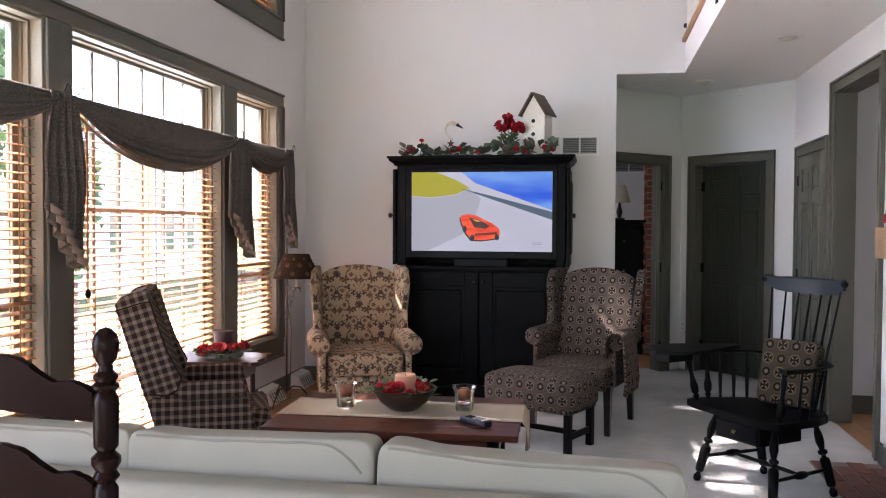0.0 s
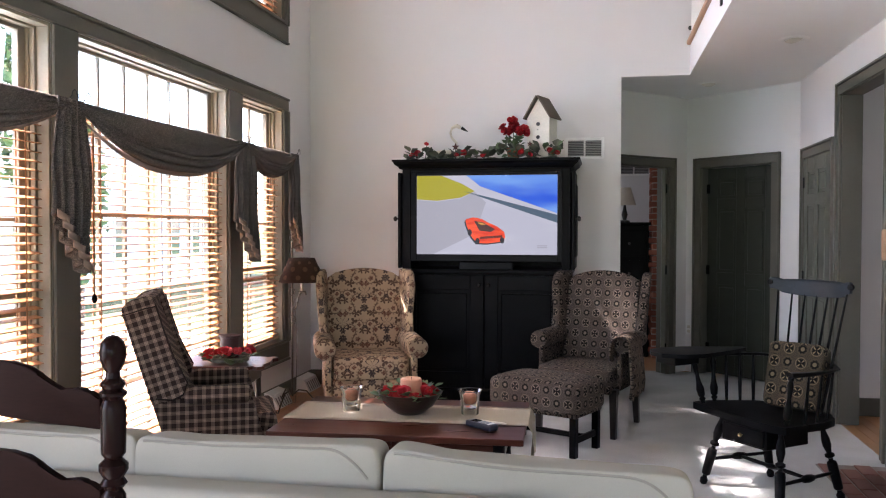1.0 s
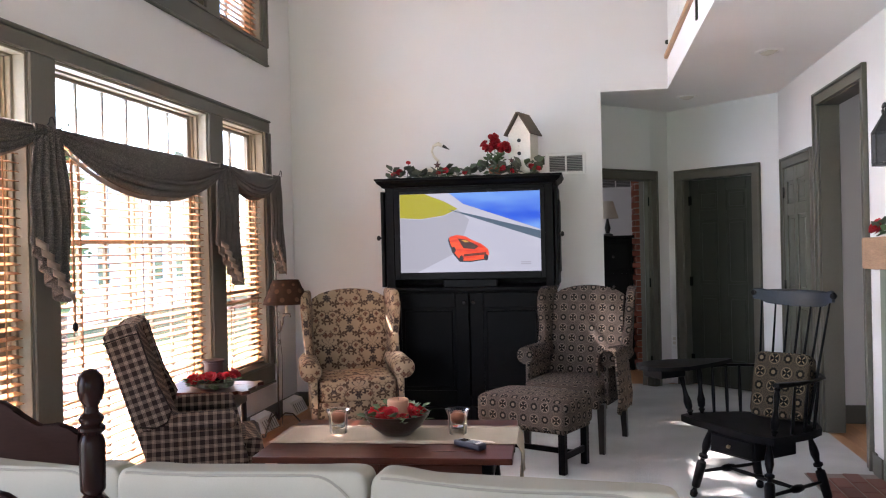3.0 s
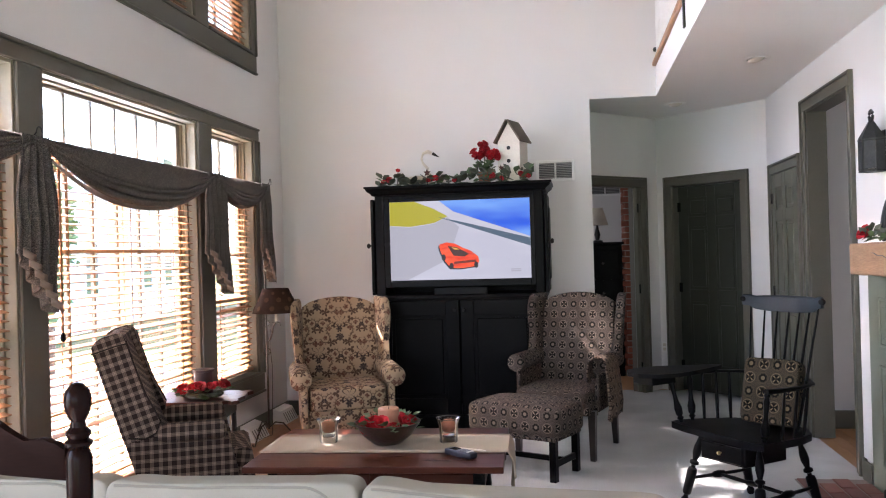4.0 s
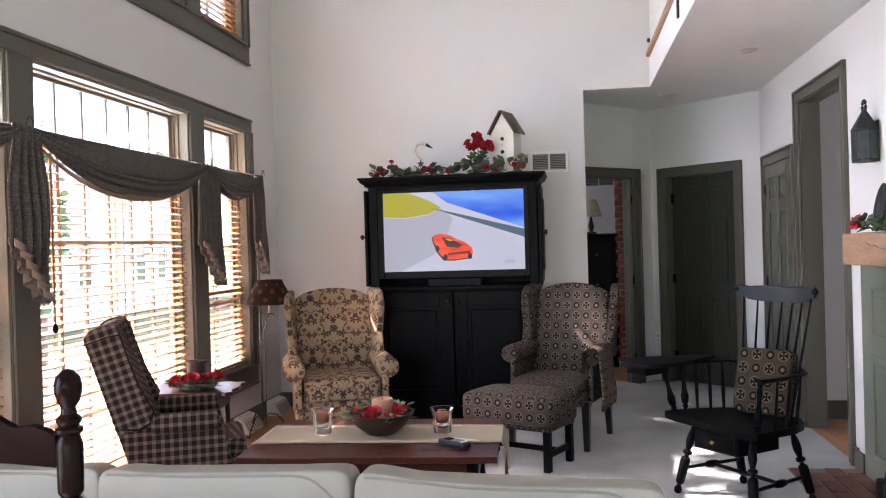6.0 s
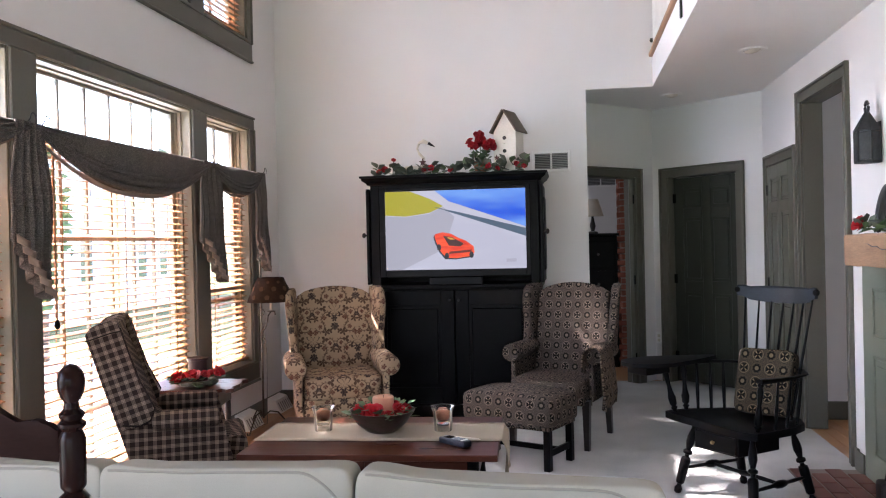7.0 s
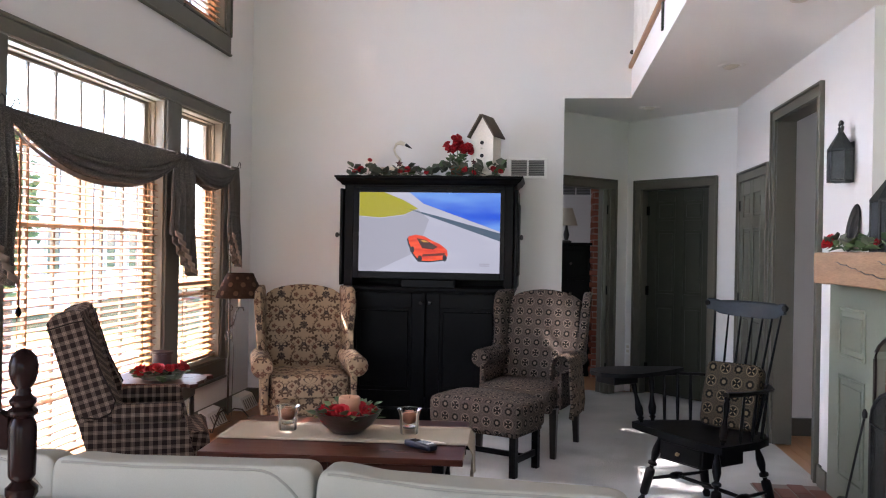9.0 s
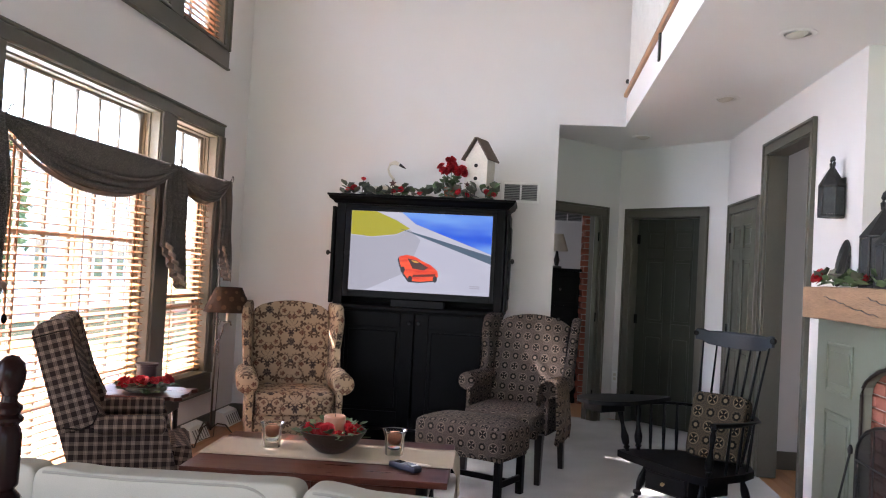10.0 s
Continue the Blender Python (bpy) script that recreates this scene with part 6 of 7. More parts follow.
def swag(y0, y1, sag, seed):
    """Cloth hung between two hooks: flat at the rod, gathered into curved folds below."""
    b = B()
    nu, nv = 44, 34
    rows = []
    for i in range(nu + 1):
        s = i / nu
        drop = sag * (1 - abs(2 * s - 1) ** 2.3) + 0.03
        row = []
        for j in range(nv + 1):
            f = j / nv
            z = ZS + 0.012 - drop * f
            x = XS + 0.012 + 0.055 * math.sin(math.pi * min(1, f * 1.02)) * (0.35 + 0.65 * math.sin(math.pi * s))
            x += 0.020 * max(0.0, (f - 0.5) / 0.5) ** 1.2 * math.sin(f * 33 + seed) + 0.012 * abs(2 * s - 1) ** 4 * math.sin(f * 26) + 0.004 * math.sin(s * 9 + f * 5 + seed)
            row.append(b.verts.new((x, y0 + (y1 - y0) * s + 0.012 * math.sin(f * 8 + seed) * (1 - abs(2 * s - 1)), z)))
        rows.append(row)
    for a, c in zip(rows, rows[1:]):
        for j in range(nv):
            b.faces.new((a[j], a[j + 1], c[j + 1], c[j]))
    uvbox(b)
    o = part("swag", b, SWAGM, sg, "", True)
    md = o.modifiers.new("thick", "SOLIDIFY"); md.thickness, md.offset = 0.006, 0
    # rolled folds that gather towards the hooks
    for f, r, out in ((0.70, 0.010, 0.050), (0.84, 0.015, 0.044), (0.97, 0.017, 0.030)):
        pts, rad = [], []
        for i in range(33):
            s = i / 32
            drop = sag * (1 - abs(2 * s - 1) ** 2.3) + 0.03
            pts.append((XS + 0.016 + out * (0.35 + 0.65 * math.sin(math.pi * s)) + 0.003 * math.sin(s * 17 + seed + f * 9), y0 + (y1 - y0) * s, ZS + 0.014 - drop * (f + 0.02 * math.sin(s * 7 + seed))))
            rad.append(r * (0.55 + 0.45 * math.sin(math.pi * s)))
        b = tube(B(), pts, rad, 10, 1.25); uvbox(b); part("fold", b, SWAGM, sg, "", True)
    # turned-under lining along the lower edge
    b = B()
    rows = []
    for i in range(nu + 1):
        s = i / nu
        drop = sag * (1 - abs(2 * s - 1) ** 2.3) + 0.03
        y = y0 + (y1 - y0) * s
        rows.append([b.verts.new((XS + 0.004 - 0.012 * k, y, ZS + 0.012 - drop - 0.012 + 0.016 * (k - 1) - 0.012 * (1 - abs(2 * s - 1)) * (k == 1))) for k in range(4)])
    for a, c in zip(rows, rows[1:]):
        for j in range(3):
            b.faces.new((a[j], a[j + 1], c[j + 1], c[j]))
    o = part("lining", b, LINING, sg, "tan lining under the swag", True)
    md = o.modifiers.new("thick", "SOLIDIFY"); md.thickness, md.offset = 0.004, 0


swag(1.05, 2.99, 0.20, 0.4)
swag(3.08, 4.99, 0.245, 1.7)
swag(5.05, 6.00, 0.165, 3.1)


def tail(y0, y1, zl, zr, pleats, seed):
    """A pleated tail: its lower edge steps down from the short side y0 to the long side y1."""
    b = B()
    nu, nv = pleats * 8, 26
    yc = (y0 + y1) / 2 + 0.01
    rows = []
    for i in range(nu + 1):
        s = i / nu
        zb = zl + (zr - zl) * min(1, s * 1.25)
        row = []
        for j in range(nv + 1):
            f = j / nv
            spread = 0.72 + 0.28 * min(1, f * 1.7) ** 0.7
            z = ZS + 0.015 + (zb - ZS) * f
            amp = (0.012 + 0.026 * min(1, f * 1.5)) * (0.35 + 0.65 * min(1, max(0, s - 0.2) * 2.5))
            x = XS + 0.030 + amp * math.sin(s * pleats * 6.283 + 0.5 * math.sin(f * 3 + seed)) + 0.006 * math.sin(f * 9 + s * 4 + seed)
            row.append(b.verts.new((x, yc + (y0 - yc + (y1 - y0) * s) * spread + 0.006 * math.sin(f * 5 + seed), z)))
        rows.append(row)
    for a, c in zip(rows, rows[1:]):
        for j in range(nv):
            b.faces.new((a[j], a[j + 1], c[j + 1], c[j]))
    uvbox(b)
    o = part("tail", b, SWAGM, sg, "", True)
    md = o.modifiers.new("thick", "SOLIDIFY"); md.thickness, md.offset = 0.005, 0
    # folded lining that shows in steps along the lower edge
    steps = 6
    for k in range(steps):
        s0 = (k + 0.1) / steps * 0.8
        ya, yb = y0 + (y1 - y0) * (s0 - 0.06), y0 + (y1 - y0) * (s0 + 0.30)
        za = zl + (zr - zl) * s0 * 1.25
        b = B()
        q = [(XS + 0.072, ya, za + 0.045), (XS + 0.080, (ya + yb) / 2, za + 0.02), (XS + 0.062, yb, za + 0.012), (XS + 0.060, yb - 0.004, za - 0.035), (XS + 0.078, (ya + yb) / 2, za - 0.012), (XS + 0.070, ya + 0.004, za + 0.008)]
        vs = [b.verts.new(p) for p in q]
        b.faces.new((vs[0], vs[1], vs[4], vs[5]))
        b.faces.new((vs[1], vs[2], vs[3], vs[4]))
        o = part("lining_fold", b, LINING, sg, "tan lining shown by the folds", True)
        md = o.modifiers.new("thick", "SOLIDIFY"); md.thickness, md.offset = 0.005, 0


tail(2.85, 3.145, 1.48, 1.19, 5, 0.3)
tail(4.83, 5.22, 1.47, 1.17, 5, 1.9)
tail(5.86, 6.10, 1.48, 1.22, 4, 2.7)
for y in (2.99, 3.10, 4.995, 5.06, 6.03):
    b = tube(B(), [(XS - 0.02, y, ZS - 0.01), (XS + 0.02, y, ZS), (XS + 0.045, y, ZS + 0.03)] + [(XS + 0.045, y + 0.022 - 0.022 * math.cos(k * 0.75), ZS + 0.03 + 0.03 * math.sin(k * 0.75)) for k in range(1, 6)], 0.0035, 6)
    part("scroll_hook", b, IRON, sg, "", True)
    b = rod(B(), (XL + 0.02, y, ZS), (XS, y, ZS), 0.006); part("bracket", b, IRON, sg)

# ---- fireplace ----
fp = thing("fireplace", "sage green panelled fireplace surround with an arched brick opening", "fireplace")
PX = XR - 0.018
AY, AZ, AH, AW = 3.2, 0.89, 0.20, 0.71                    # arch centre, spring, rise, half width
out = [(4.61, 0), (4.61, 1.254), (2.0, 1.254), (2.0, 0), (AY - AW, 0)] + [(AY - AW * math.cos(k * math.pi / 16), AZ + AH * math.sin(k * math.pi / 16)) for k in range(17)] + [(AY + AW, 0)]
b = prism(B(), out, PX, XR + 0.03, Matrix(((0, 0, 1, 0), (1, 0, 0, 0), (0, 1, 0, 0), (0, 0, 0, 1)))); part("surround", b, GREEN, fp)
for z0, z1 in ((0.845, 1.125), (0.16, 0.74)):
    for y0, y1 in ((4.045, 4.435),):
        b = B()
        for q in ((y0, y0 + 0.018, z0, z1), (y1 - 0.018, y1, z0, z1), (y0 + 0.018, y1 - 0.018, z0, z0 + 0.018), (y0 + 0.018, y1 - 0.018, z1 - 0.018, z1)):
            box(b, PX - 0.010, PX + 0.001, q[0], q[1], q[2], q[3], 0.004)
        part("moulding", b, GREEN, fp)
        b = box(B(), PX - 0.006, PX + 0.001, y0 + 0.05, y1 - 0.05, z0 + 0.05, z1 - 0.05, 0.005); part("raised_panel", b, GREEN, fp)
b = B()
tubeline = [(PX - 0.004, AY + AW, 0.0), (PX - 0.004, AY + AW, AZ)] + [(PX - 0.004, AY + AW * math.cos(k * math.pi / 16), AZ + AH * math.sin(k * math.pi / 16)) for k in range(1, 17)]
tube(b, tubeline, 0.010, 6); part("arch_bead", b, LEGWOOD, fp, "", True)
b = box(B(), PX - 0.012, PX, 4.612, 4.76, 0, 0.125, 0.003); part("plinth", b, TRIM, fp)
# mortar backing and bricks
BRICK = mat("red_brick", (0.34, 0.115, 0.075), 0.85, scale=14, vary=0.32, fine=120, bump=0.5, dist=0.003, island=True)
MORTAR = mat("pale_mortar", (0.52, 0.44, 0.38), 0.95, scale=20, vary=0.12, fine=160, bump=0.5)
b = box(B(), XR + 0.055, XR + 0.1, 2.0, 4.04, 0.0, 1.26); part("mortar_back", b, MORTAR, fp)


def brick_mesh(l, d, h):
    b = box(B(), -l / 2, l / 2, -d / 2, d / 2, -h / 2, h / 2, 0.004)
    for v in b.verts:
        v.co += Vector((0.0015 * math.sin(v.co.z * 300 + v.co.y * 90), 0.001 * math.sin(v.co.x * 120), 0.0012 * math.sin(v.co.x * 160)))
    return mesh("brick", b, BRICK)


BM = brick_mesh(0.04, 0.198, 0.058)
rnd = random.Random(8)
for r in range(17):
    y = 3.98 - (0.105 if r % 2 else 0)
    while y > 3.0:
        o = new("brick", BM); o.parent = fp
        o.matrix_basis = pose(XR + 0.052 + rnd.uniform(-0.002, 0.002), y, 0.035 + 0.069 * r, 0, 0, rnd.uniform(-0.6, 0.6))
        y -= 0.21

# mantel beam, hewn
BEAM = mat("hewn_oak_beam", (0.36, 0.215, 0.125), 0.75, scale=3.5, vary=0.28, fine=22, bump=0.6, dist=0.006, stretch=(7, 0.9, 7))
mt = thing("mantel_beam", "rough hewn light oak beam used as a mantel shelf", "mantel")
b = box(B(), 1.40, XR + 0.58, 2.1, 4.415, 1.259, 1.434, 0.012, 2)
es = [e for e in b.edges if abs(e.verts[0].co.y - e.verts[1].co.y) > 1]
bmesh.ops.subdivide_edges(b, edges=es, cuts=36, use_grid_fill=True)
for v in b.verts:
    if v.co.x < 1.5:
        v.co.x += 0.012 * noise.noise(Vector((3.1, v.co.y * 4, v.co.z * 6)))
        v.co.z += 0.007 * noise.noise(Vector((v.co.x * 9, v.co.y * 5, 1.7)))
part("beam", b, BEAM, mt, "", True)
for y, z, l in ((4.05, 1.382, 0.32), (3.75, 1.342, 0.42), (3.5, 1.392, 0.25)):
    b = tube(B(), [(1.399 + 0.012 * noise.noise(Vector((3.1, (y - l * k / 8) * 4, (z - 0.03 * k / 8) * 6))), y - l * k / 8, z - 0.035 * k / 8 + 0.004 * math.sin(k * 2)) for k in range(9)], [0.001, 0.002, 0.003, 0.0025, 0.003, 0.002, 0.003, 0.002, 0.001], 6); part("check_crack", b, LEGWOOD, mt)

# brick hearth, laid flush
hb = thing("hearth", "flush red brick hearth in front of the fireplace", "hearth", None, "", "structure")
b = box(B(), 1.15, XR - 0.02, 1.8, 4.735, -0.016, 0.004); part("mortar_bed", b, mat("dark_mortar", (0.22, 0.19, 0.17), 0.95, vary=0.15), hb)
HB = box(B(), -0.046, 0.046, -0.094, 0.094, -0.006, 0.006, 0.003)
HBM = mesh("brick", HB, mat("hearth_brick", (0.155, 0.062, 0.045), 0.7, scale=14, vary=0.35, fine=120, bump=0.4, island=True))
for r in range(4):
    y = 4.632 - (0.1 if r % 2 else 0)
    while y > 1.95:
        o = new("brick", HBM); o.parent = hb
        o.matrix_basis = pose(1.205 + 0.102 * r, y, 0.0045 + rnd.uniform(-0.0008, 0.0008), 0, 0, rnd.uniform(-0.5, 0.5))
        y -= 0.2

# fire screen and poker
fs = thing("fire_screen", "black wire-mesh arched fire screen", "fire screen", pose(1.44, 3.22, 0.0105))
MESHM = glass("screen_mesh")
ntm = MESHM.node_tree
ntm.nodes.remove(ntm.nodes["Principled BSDF"])
mixn, tr, df = ntm.nodes.new("ShaderNodeMixShader"), ntm.nodes.new("ShaderNodeBsdfTransparent"), ntm.nodes.new("ShaderNodeBsdfPrincipled")
df.inputs["Base Color"].default_value = (0.012, 0.012, 0.012, 1)
df.inputs["Roughness"].default_value = 0.5
mixn.inputs[0].default_value = 0.6
ntm.links.new(tr.outputs[0], mixn.inputs[1]); ntm.links.new(df.outputs[0], mixn.inputs[2])
ntm.links.new(mixn.outputs[0], ntm.nodes["Material Output"].inputs[0])
arch = [(0.0, -0.42, 0.0), (0.0, -0.42, 0.62)] + [(0, -0.42 * math.cos(k * math.pi / 12), 0.62 + 0.19 * math.sin(k * math.pi / 12)) for k in range(1, 12)] + [(0, 0.42, 0.62), (0, 0.42, 0.0)]
b = tube(B(), arch, 0.008, 8); part("frame", b, IRON, fs, "", True)
b = prism(B(), [(y, z) for _, y, z in arch], -0.001, 0.001, Matrix(((0, 0, 1, 0), (1, 0, 0, 0), (0, 1, 0, 0), (0, 0, 0, 1)))); part("mesh_panel", b, MESHM, fs)
for y in (-0.21, 0.0, 0.21):
    b = rod(B(), (-0.004, y, 0), (-0.004, y, 0.62 + 0.19 * math.sqrt(max(0, 1 - (y / 0.42) ** 2))), 0.004); part("bar", b, IRON, fs)
b = rod(B(), (-0.004, -0.42, 0.6), (-0.004, 0.42, 0.6), 0.004); part("bar", b, IRON, fs)
for y in (-0.3, 0.3):
    b = box(B(), -0.09, 0.09, y - 0.01, y + 0.01, 0, 0.014, 0.003); part("foot", b, IRON, fs)
pk = thing("fire_shovel", "black iron fire shovel leaning by the hearth", "fire tool", pose(1.46, 4.0, 0.0105))
b = rod(B(), (0, 0.02, 0.1), (0.075, -0.03, 0.58), 0.006); part("shaft", b, IRON, pk, "", True)
b = lathe(B(), [(0, 0), (0.012, 0.006), (0.014, 0.03), (0.006, 0.05), (0, 0.052)], pose(0.074, -0.03, 0.56), 12); part("handle", b, IRON, pk, "", True)
b = box(B(), -0.03, 0.03, -0.045, 0.075, 0, 0.13, 0.02, 3); part("pan", b, IRON, pk, "", True)

# lanterns
TIN = mat("aged_tin", (0.035, 0.035, 0.035), 0.5, 0.55, scale=18, vary=0.4, fine=120, bump=0.25)
HORN = mat("smoked_pane", (0.05, 0.052, 0.055), 0.4, scale=20, vary=0.3, fine=90, bump=0.1, spec=0.15)


def lantern(label, m, r, body, cone, ring, wall=False):
    t = thing("lantern", label, "lantern", m)
    n = 6
    pts = [(r * math.cos(math.pi / 6 + k * math.pi / 3), r * math.sin(math.pi / 6 + k * math.pi / 3)) for k in range(n)]
    b = lathe(B(), [(r * 1.06, 0), (r * 1.06, 0.012), (r * 0.98, 0.016), (0, 0.016)], pose(0, 0, 0, 0, 0, 30), 6); part("base", b, TIN, t)
    for x, y in pts:
        b = rod(B(), (x, y, 0.012), (x, y, body), r * 0.07, None, 6); part("corner_post", b, TIN, t)
    for k in range(n):
        (xa, ya), (xb, yb) = pts[k], pts[(k + 1) % n]
        b = B()
        boxm(b, Matrix.Translation(((xa + xb) / 2 * 0.985, (ya + yb) / 2 * 0.985, (body + 0.014) / 2)) @ pose(0, 0, 0, 0, 0, math.degrees(math.atan2(yb - ya, xb - xa))), r * 0.9, 0.002, body - 0.02)
        part("pane", b, HORN, t)
    b = lathe(B(), [(r * 1.08, body), (r * 1.08, body + 0.01), (r * 0.2, body + cone), (r * 0.2, body + cone + 0.008), (0, body + cone + 0.01)], pose(0, 0, 0, 0, 0, 30), 6); part("roof", b, TIN, t)
    b = tube(B(), [(0, ring * math.sin(k * 0.5236), body + cone + ring * 0.95 - ring * math.cos(k * 0.5236)) for k in range(13)], ring * 0.28, 8, 1.6); part("ring", b, TIN, t, "", True)
    b = rod(B(), (0, 0, 0.016), (0, 0, body * 0.5), r * 0.3, None, 12); part("candle", b, CREAM, t, "", True)
    if wall:
        b = box(B(), r * 0.86, r * 0.95, -r * 0.5, r * 0.5, 0.0, body + cone * 0.5, 0.002); part("back_plate", b, TIN, t)
    return t


lantern("dark tin hexagonal lantern hung on the white wall", pose(XR - 0.068, 4.33, 1.828), 0.067, 0.175, 0.11, 0.028, True)
lantern("tall dark tin hexagonal lantern standing on the mantel", pose(1.56, 3.70, 1.434), 0.108, 0.25, 0.14, 0.042)
lantern("small dark tin lantern with smoky panes on the mantel", pose(1.50, 3.44, 1.434), 0.08, 0.20, 0.11, 0.03)
ov = thing("oval_plate", "dark oval pewter plate leaning on the wall above the mantel", "plate", pose(XR - 0.035, 4.26, 1.435, 0, 10, 0))
b = lathe(B(), [(0, 0.006), (0.085, 0.006), (0.095, 0.012), (0.118, 0.015), (0.122, 0.01), (0.118, 0.004), (0.09, 0), (0, 0)], Matrix.Translation((0, 0, 0.138)) @ pose(0, 0, 0, 0, -90) @ pose(0, 0, 0, 0, 0, 0), 32, 1.12, 0.72); part("dish", b, TIN, ov, "", True)
mg = thing("mantel_garland", "green leaf garland with red roses on the mantel", "garland", pose(0, -0.07, 1.435))
b = tube(B(), [(1.49 + 0.03 * math.sin(k), 4.44 - 0.06 * k, 0.02 + 0.01 * math.sin(k * 1.7)) for k in range(18)], 0.005, 6); part("stem", b, LEAF, mg)
for k in range(95):
    y = 4.46 - 1.05 * rnd.random() ** 1.15
    sprig(mg, "leaf", LEAF_A if rnd.random() < 0.7 else LEAF_B, (1.49 + rnd.uniform(-0.06, 0.05), y, rnd.uniform(0.012, 0.07)), rnd.uniform(-20, 70), rnd.uniform(-50, 50), rnd.uniform(0, 360), rnd.uniform(0.8, 1.3))
for y, k in ((4.38, 1.0), (3.72, 0.5)):
    sprig(mg, "flower", BIG, (1.47, y, 0.045), 60, 0, -80, k)

# ---- small fittings ----
LENS = mat("frosted_lens", (0.60, 0.56, 0.48), 0.5, vary=0.03)
for x, y, tilt in ((1.157, 3.866, 1), (1.153, 5.458, 1), (0.797, 7.177, 0)):
    dl = thing("recessed_light", "white recessed ceiling spotlight, switched off", "ceiling light", pose(x, y, ZC), "ceiling spots")
    b = lathe(B(), [(0.066, -0.001), (0.066, -0.006), (0.085, -0.008), (0.095, -0.003), (0.095, -0.001)], None, 28); part("trim_ring", b, WHITEPLASTIC, dl, "", True)
    b = lathe(B(), [(0.0, -0.028), (0.03, -0.026), (0.055, -0.014), (0.064, -0.003), (0.0, -0.002)], pose(0, 0, 0.003, 0, -14 * tilt), 24); part("eyeball", b, LENS, dl, "", True)


def plate(m, holes):
    t = thing("wall_outlet", "almond plastic outlet plate on the wall", "outlet", m)
    b = box(B(), -0.035, 0.035, -0.006, 0, -0.057, 0.057, 0.003); part("cover", b, WHITEPLASTIC, t)
    for z in (-0.022, 0.022):
        b = box(B(), -0.016, 0.016, -0.008, -0.005, z - 0.014, z + 0.014, 0.003); part("socket", b, mat("almond", (0.6, 0.55, 0.45), 0.5), t)
q = CORN + E2 * 0.045
plate(pose(q.x - 0.001, q.y - 0.001, 0.43, 0, 0, a2), 2)
for y in (6.43, 5.72):
    rg = thing("floor_register", "white metal deflector over a floor register by the wall", "register", pose(XL + 0.018, y, 0))
    b = prism(B(), [(0, -0.018), (0.13, -0.018), (0.07, 0.10), (0, 0.12)], -0.15, 0.15, pose(0, 0, 0, 90)); part("hood", b, WHITEPLASTIC, rg)
    for k in range(6):
        b = boxm(B(), Matrix.Translation((0.103 - 0.0, -0.115 + 0.046 * k, 0.042)) @ pose(0, 0, 0, 0, -27), 0.003, 0.012, 0.085); part("slot", b, mat("slot_grey", (0.22, 0.21, 0.2), 0.7), rg)

# ---- the back room through the doorway ----
BW = mat("rough_red_brick", (0.30, 0.10, 0.06), 0.85, scale=12, vary=0.35, fine=120, bump=0.4, island=True)
pier = thing("brick_pier", "red brick chimney side beyond the doorway", "chimney", None, "", "structure")
b = box(B(), 0.42, 0.9, 8.98, 9.5, -0.018, ZC - 0.002); part("mortar_core", b, MORTAR, pier)
PB = mesh("brick", box(B(), -0.098, 0.098, -0.01, 0.01, -0.028, 0.028, 0.003), BW)
PB2 = mesh("brick", box(B(), -0.01, 0.01, -0.098, 0.098, -0.028, 0.028, 0.003), BW)
for r in range(40):
    for k in range(2):
        o = new("brick", PB); o.parent = pier
        o.matrix_basis = pose(0.52 + 0.21 * k - (0.04 if r % 2 else 0), 8.977, 0.015 + 0.068 * r)
        o = new("brick", PB2); o.parent = pier
        o.matrix_basis = pose(0.417, 9.09 + 0.21 * k + (0.05 if r % 2 else 0), 0.015 + 0.068 * r)
ds = thing("dresser", "tall black dresser in the back room", "dresser", pose(0.05, 9.25, -0.018))
b = box(B(), -0.42, 0.34, -0.22, 0.24, 0, 1.5, 0.01); part("case", b, BLACK, ds)
b = box(B(), -0.45, 0.37, -0.25, 0.25, 1.5, 1.53, 0.008); part("top", b, BLACK, ds)
for z in (0.12, 0.46, 0.8, 1.14):
    b = box(B(), -0.38, 0.30, -0.235, -0.219, z, z + 0.3, 0.006); d = part("drawer", b, BLACK, ds)
    for x in (-0.2, 0.12):
        b = lathe(B(), [(0.006, 0), (0.016, 0.016), (0, 0.028)], pose(x, -0.235, z + 0.15, 90), 10); part("knob", b, LEGWOOD, d)
tl = thing("table_lamp", "dark table lamp with a cream shade on the dresser", "table lamp", pose(0.12, 9.2, 1.513))
b = lathe(B(), [(0.06, 0), (0.06, 0.02), (0.02, 0.03), (0.035, 0.09), (0.02, 0.15), (0.012, 0.2), (0.01, 0.24), (0, 0.24)], None, 16); part("base", b, LEGWOOD, tl, "", True)
b = lathe(B(), [(0.125, 0.20), (0.128, 0.20), (0.068, 0.40), (0.065, 0.40), (0.125, 0.20)], None, 24); part("shade", b, CREAM, tl, "cream cloth shade", True)
grille("air_vent", pose(0.05, 10.298, 2.12), 0.42, 0.2, 8)
# a leaf of the open door, edge on, in the doorway
q = D1B - E1 * 0.135
panel_door("door_3", pose(q.x, q.y + 0.02, 0.012, 0, 0, 90), 0.7, 2.02, "grey-olive six-panel door standing wide open", DOORLIT)

# ---- outdoors ----
GRASS = mat("lawn", (0.06, 0.11, 0.03), 0.9, scale=0.6, vary=0.3, fine=14, bump=0.5, dist=0.03)
SIDING = mat("white_siding", (0.72, 0.72, 0.70), 0.7, scale=2, vary=0.04, fine=20)
SHADOWGLASS = mat("dark_window", (0.03, 0.04, 0.05), 0.1, vary=0.1, bump=0)
b = B()
box(b, -400, 400, -400, 400, -0.62, -0.45)
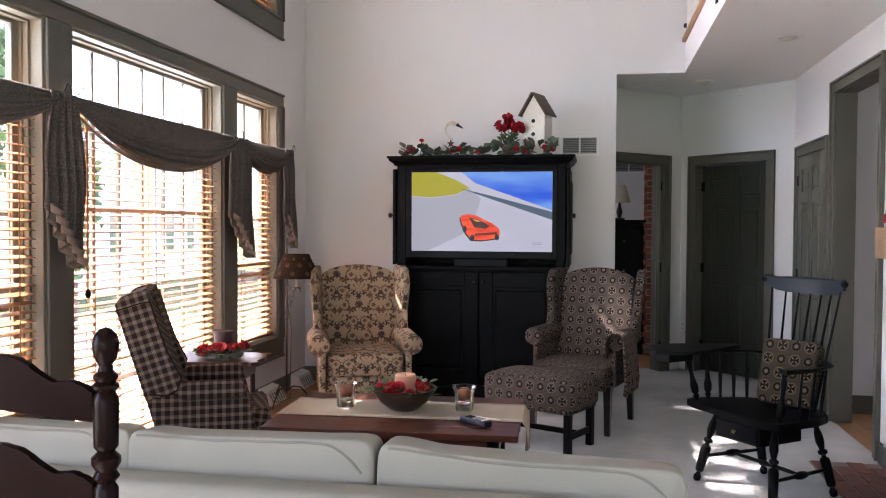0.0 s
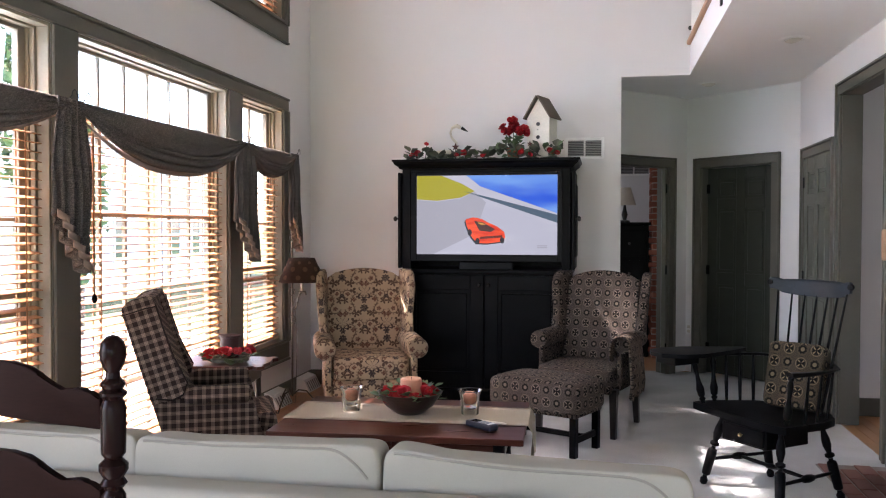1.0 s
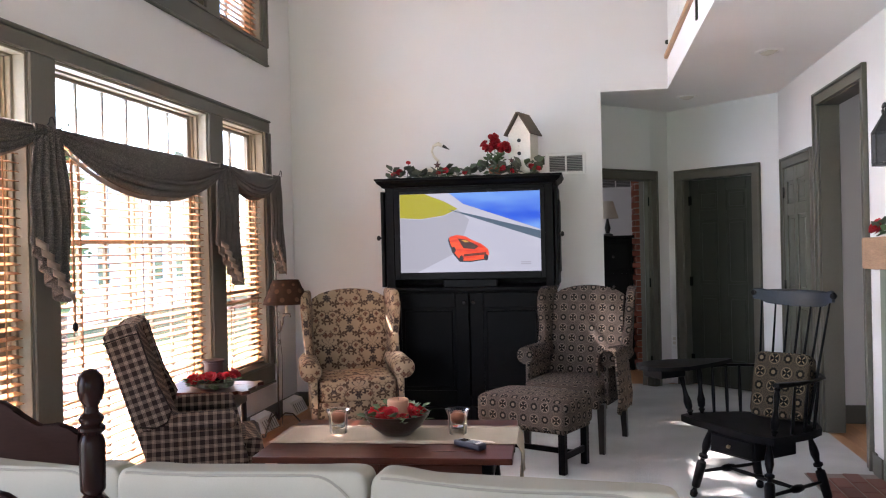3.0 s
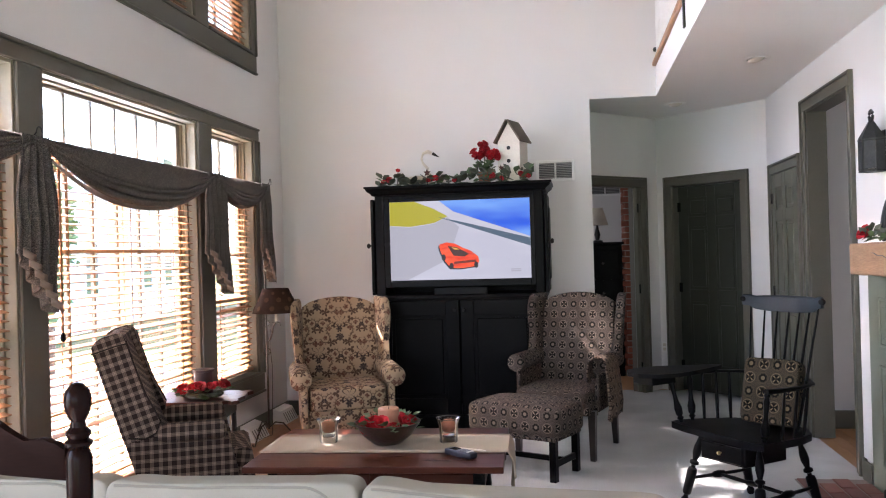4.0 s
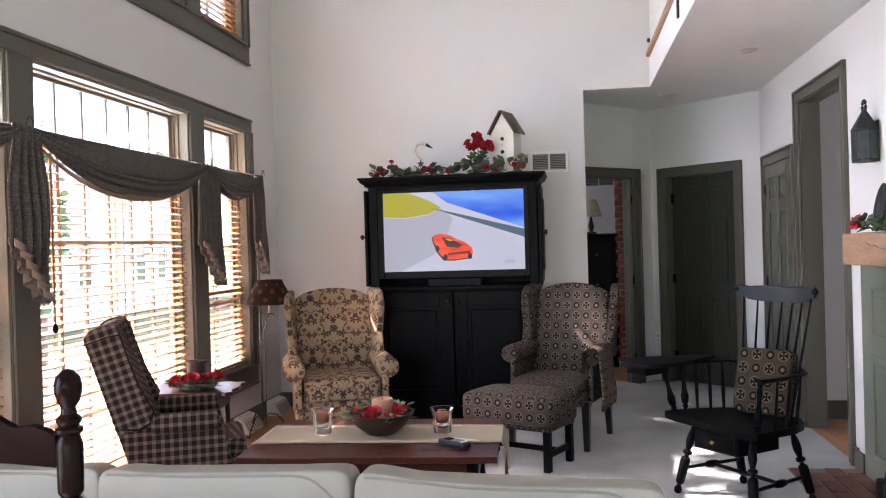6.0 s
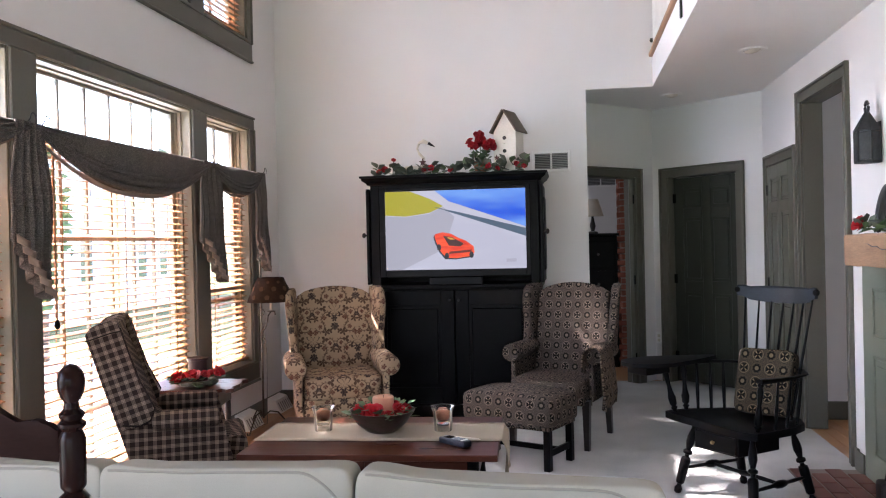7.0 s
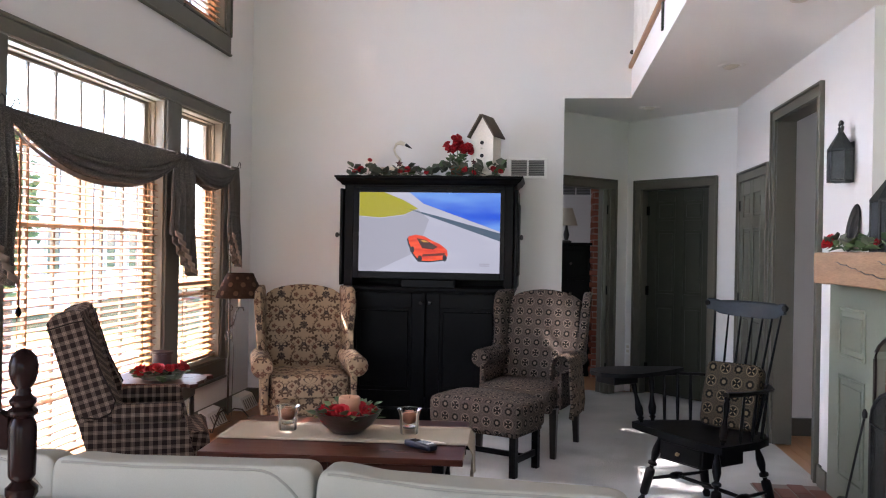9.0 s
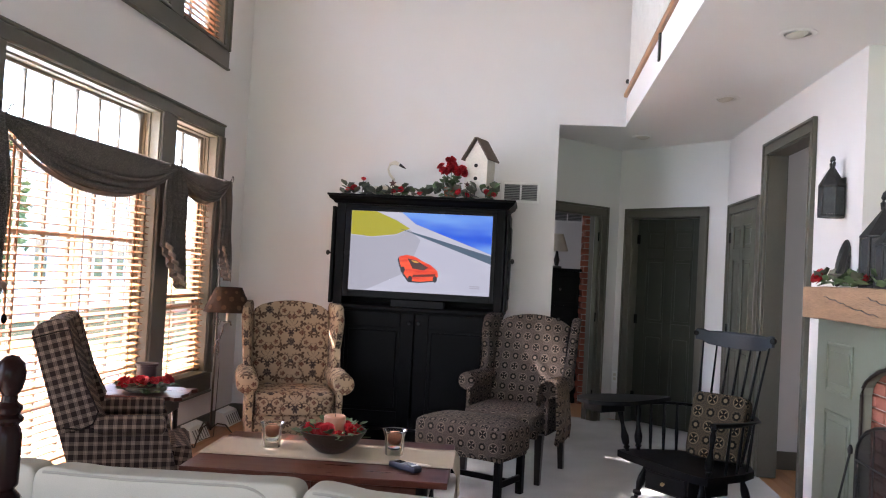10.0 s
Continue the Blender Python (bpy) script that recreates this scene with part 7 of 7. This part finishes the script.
structure("ground", b, GRASS, "mown green lawn outside", "lawn")
# pale ground slab, added as a reflector of sunlight into the room
b = B()
box(b, -9.5, -3.0, -3, 13, -0.445, -0.40)
structure("patio", b, mat("pale_concrete", (0.42, 0.41, 0.38), 0.85, scale=1.2, vary=0.08, fine=30, bump=0.2), "pale concrete patio outside, added to bounce sunlight in", "patio")
hs = thing("house", "white clapboard house across the lawn", "house", pose(-18, 23, -0.45, 0, 0, 12))
b = box(B(), -4, 4, -8, 8, 0, 5.4); body = part("wall", b, SIDING, hs)
for k in range(34):
    b = box(B(), 4.0, 4.02, -8, 8, 0.15 * k, 0.15 * k + 0.135, 0.004); part("clapboard", b, SIDING, body)
b = prism(B(), [(-4.5, 5.4), (4.5, 5.4), (0, 8.6)], -8.4, 8.4, pose(0, 0, 0, 90)); part("roof", b, mat("grey_shingle", (0.42, 0.42, 0.42), 0.9, vary=0.2), hs)
for y in (-6, -3.5, -1, 1.5, 4, 6.5):
    for z in (1.0, 3.4):
        b = box(B(), 4.02, 4.05, y - 0.45, y + 0.45, z, z + 1.4, 0.004); w = part("window", b, SHADOWGLASS, hs)
        b = B()
        for q in ((y - 0.55, y - 0.45, z - 0.1, z + 1.5), (y + 0.45, y + 0.55, z - 0.1, z + 1.5), (y - 0.45, y + 0.45, z - 0.1, z), (y - 0.45, y + 0.45, z + 1.4, z + 1.5), (y - 0.45, y + 0.45, z + 0.68, z + 0.74)):
            box(b, 4.02, 4.07, q[0], q[1], q[2], q[3])
        part("frame", b, SIDING, w)
TREELEAF = mat("tree_leaf", (0.06, 0.12, 0.035), 0.6, scale=3, vary=0.4, fine=20, bump=0)
BARK = mat("bark", (0.09, 0.065, 0.045), 0.9, scale=6, vary=0.3, fine=30, bump=0.5, stretch=(6, 6, 1))


def tree(x, y, h, r, seed, leaves=2600, low=0.3):
    t = thing("tree", "leafy green tree on the lawn", "tree", pose(x, y, -0.45))
    rn2 = random.Random(seed)
    b = tube(B(), [(0, 0, 0), (0.05, 0.03, h * 0.3), (0.1, -0.05, h * 0.6), (0.0, 0.1, h * 0.85)], [0.2, 0.15, 0.1, 0.03], 8)
    tips = []
    for k in range(12):
        a, f = rn2.uniform(0, 6.28), rn2.uniform(low, 0.85)
        e = Vector((math.cos(a) * r * rn2.uniform(0.4, 0.8), math.sin(a) * r * rn2.uniform(0.4, 0.8), h * (f + 0.12)))
        tube(b, [(0.06, 0, h * f), (e.x * 0.5, e.y * 0.5, h * (f + 0.08)), e], [0.06, 0.04, 0.015], 6)
        tips += [e, Vector((e.x * 0.6, e.y * 0.6, e.z + 0.4))]
    part("trunk", b, BARK, t, "", True)
    vs, fs2 = [], []
    for k in range(leaves):
        c = rn2.choice(tips) + Vector([rn2.gauss(0, r * 0.2) for _ in range(3)])
        s = rn2.uniform(0.07, 0.16)
        m = pose(*c, rn2.uniform(0, 360), rn2.uniform(0, 360), rn2.uniform(0, 360))
        i = len(vs)
        vs += [m @ Vector(p) for p in ((0, -s, 0), (s * 0.5, 0, 0.02), (0, s, 0), (-s * 0.5, 0, 0.02))]
        fs2.append((i, i + 1, i + 2, i + 3))
    me = bpy.data.meshes.new("crown"); me.from_pydata(vs, [], fs2); me.materials.append(TREELEAF)
    o = new("crown", me); o.parent = t


tree(-10.5, 10.6, 6.5, 1.9, 1)
# two tall unseen trees, added in the sun's path to dapple it
tree(-8.2, 4.5, 15.0, 3.0, 3, 4000, 0.66)
tree(-8.6, 0.2, 15.0, 3.0, 6, 8500, 0.66)
tree(-8.8, 11.75, 4.4, 0.55, 9, 700, 0.12)
tree(-30, 12, 9, 3.5, 4)
tree(-28, 38, 10, 3.5, 5)

PINE = mat("tan_pine_post", (0.40, 0.27, 0.15), 0.75, scale=4, vary=0.2, fine=40, bump=0.2, stretch=(8, 8, 1))
po = thing("porch_post", "tan pine post standing at the edge of the patio", "post", pose(-6.0, 9.38, -0.40))
b = box(B(), -0.09, 0.09, -0.09, 0.09, 0, 2.7, 0.008); part("shaft", b, PINE, po)
b = box(B(), -0.105, 0.105, -0.105, 0.105, 0, 0.14, 0.01); part("base", b, PINE, po)
b = box(B(), -0.11, 0.11, -0.11, 0.11, 2.7, 2.74, 0.01); part("cap", b, PINE, po)

# ---- oak boards of the floor where they show ----
PLK = mesh("plank", box(B(), -0.04, 0.04, -0.6, 0.6, -0.006, 0.006, 0.0015), WOODFLOOR)
fl_ob = bpy.data.objects["floor"]
rnd = random.Random(4)
for k in range(10):
    y = 3.4 - rnd.random() * 0.8
    while y < 7.0:
        o = new("plank", PLK); o.parent = fl_ob
        o.matrix_basis = pose(XL + 0.06 + 0.081 * k, y, -0.0135)
        y += 1.203
for k in range(14):
    o = new("plank", PLK); o.parent = fl_ob
    o.matrix_basis = pose(1.645 + 0.081 * k, 5.6, -0.0135)
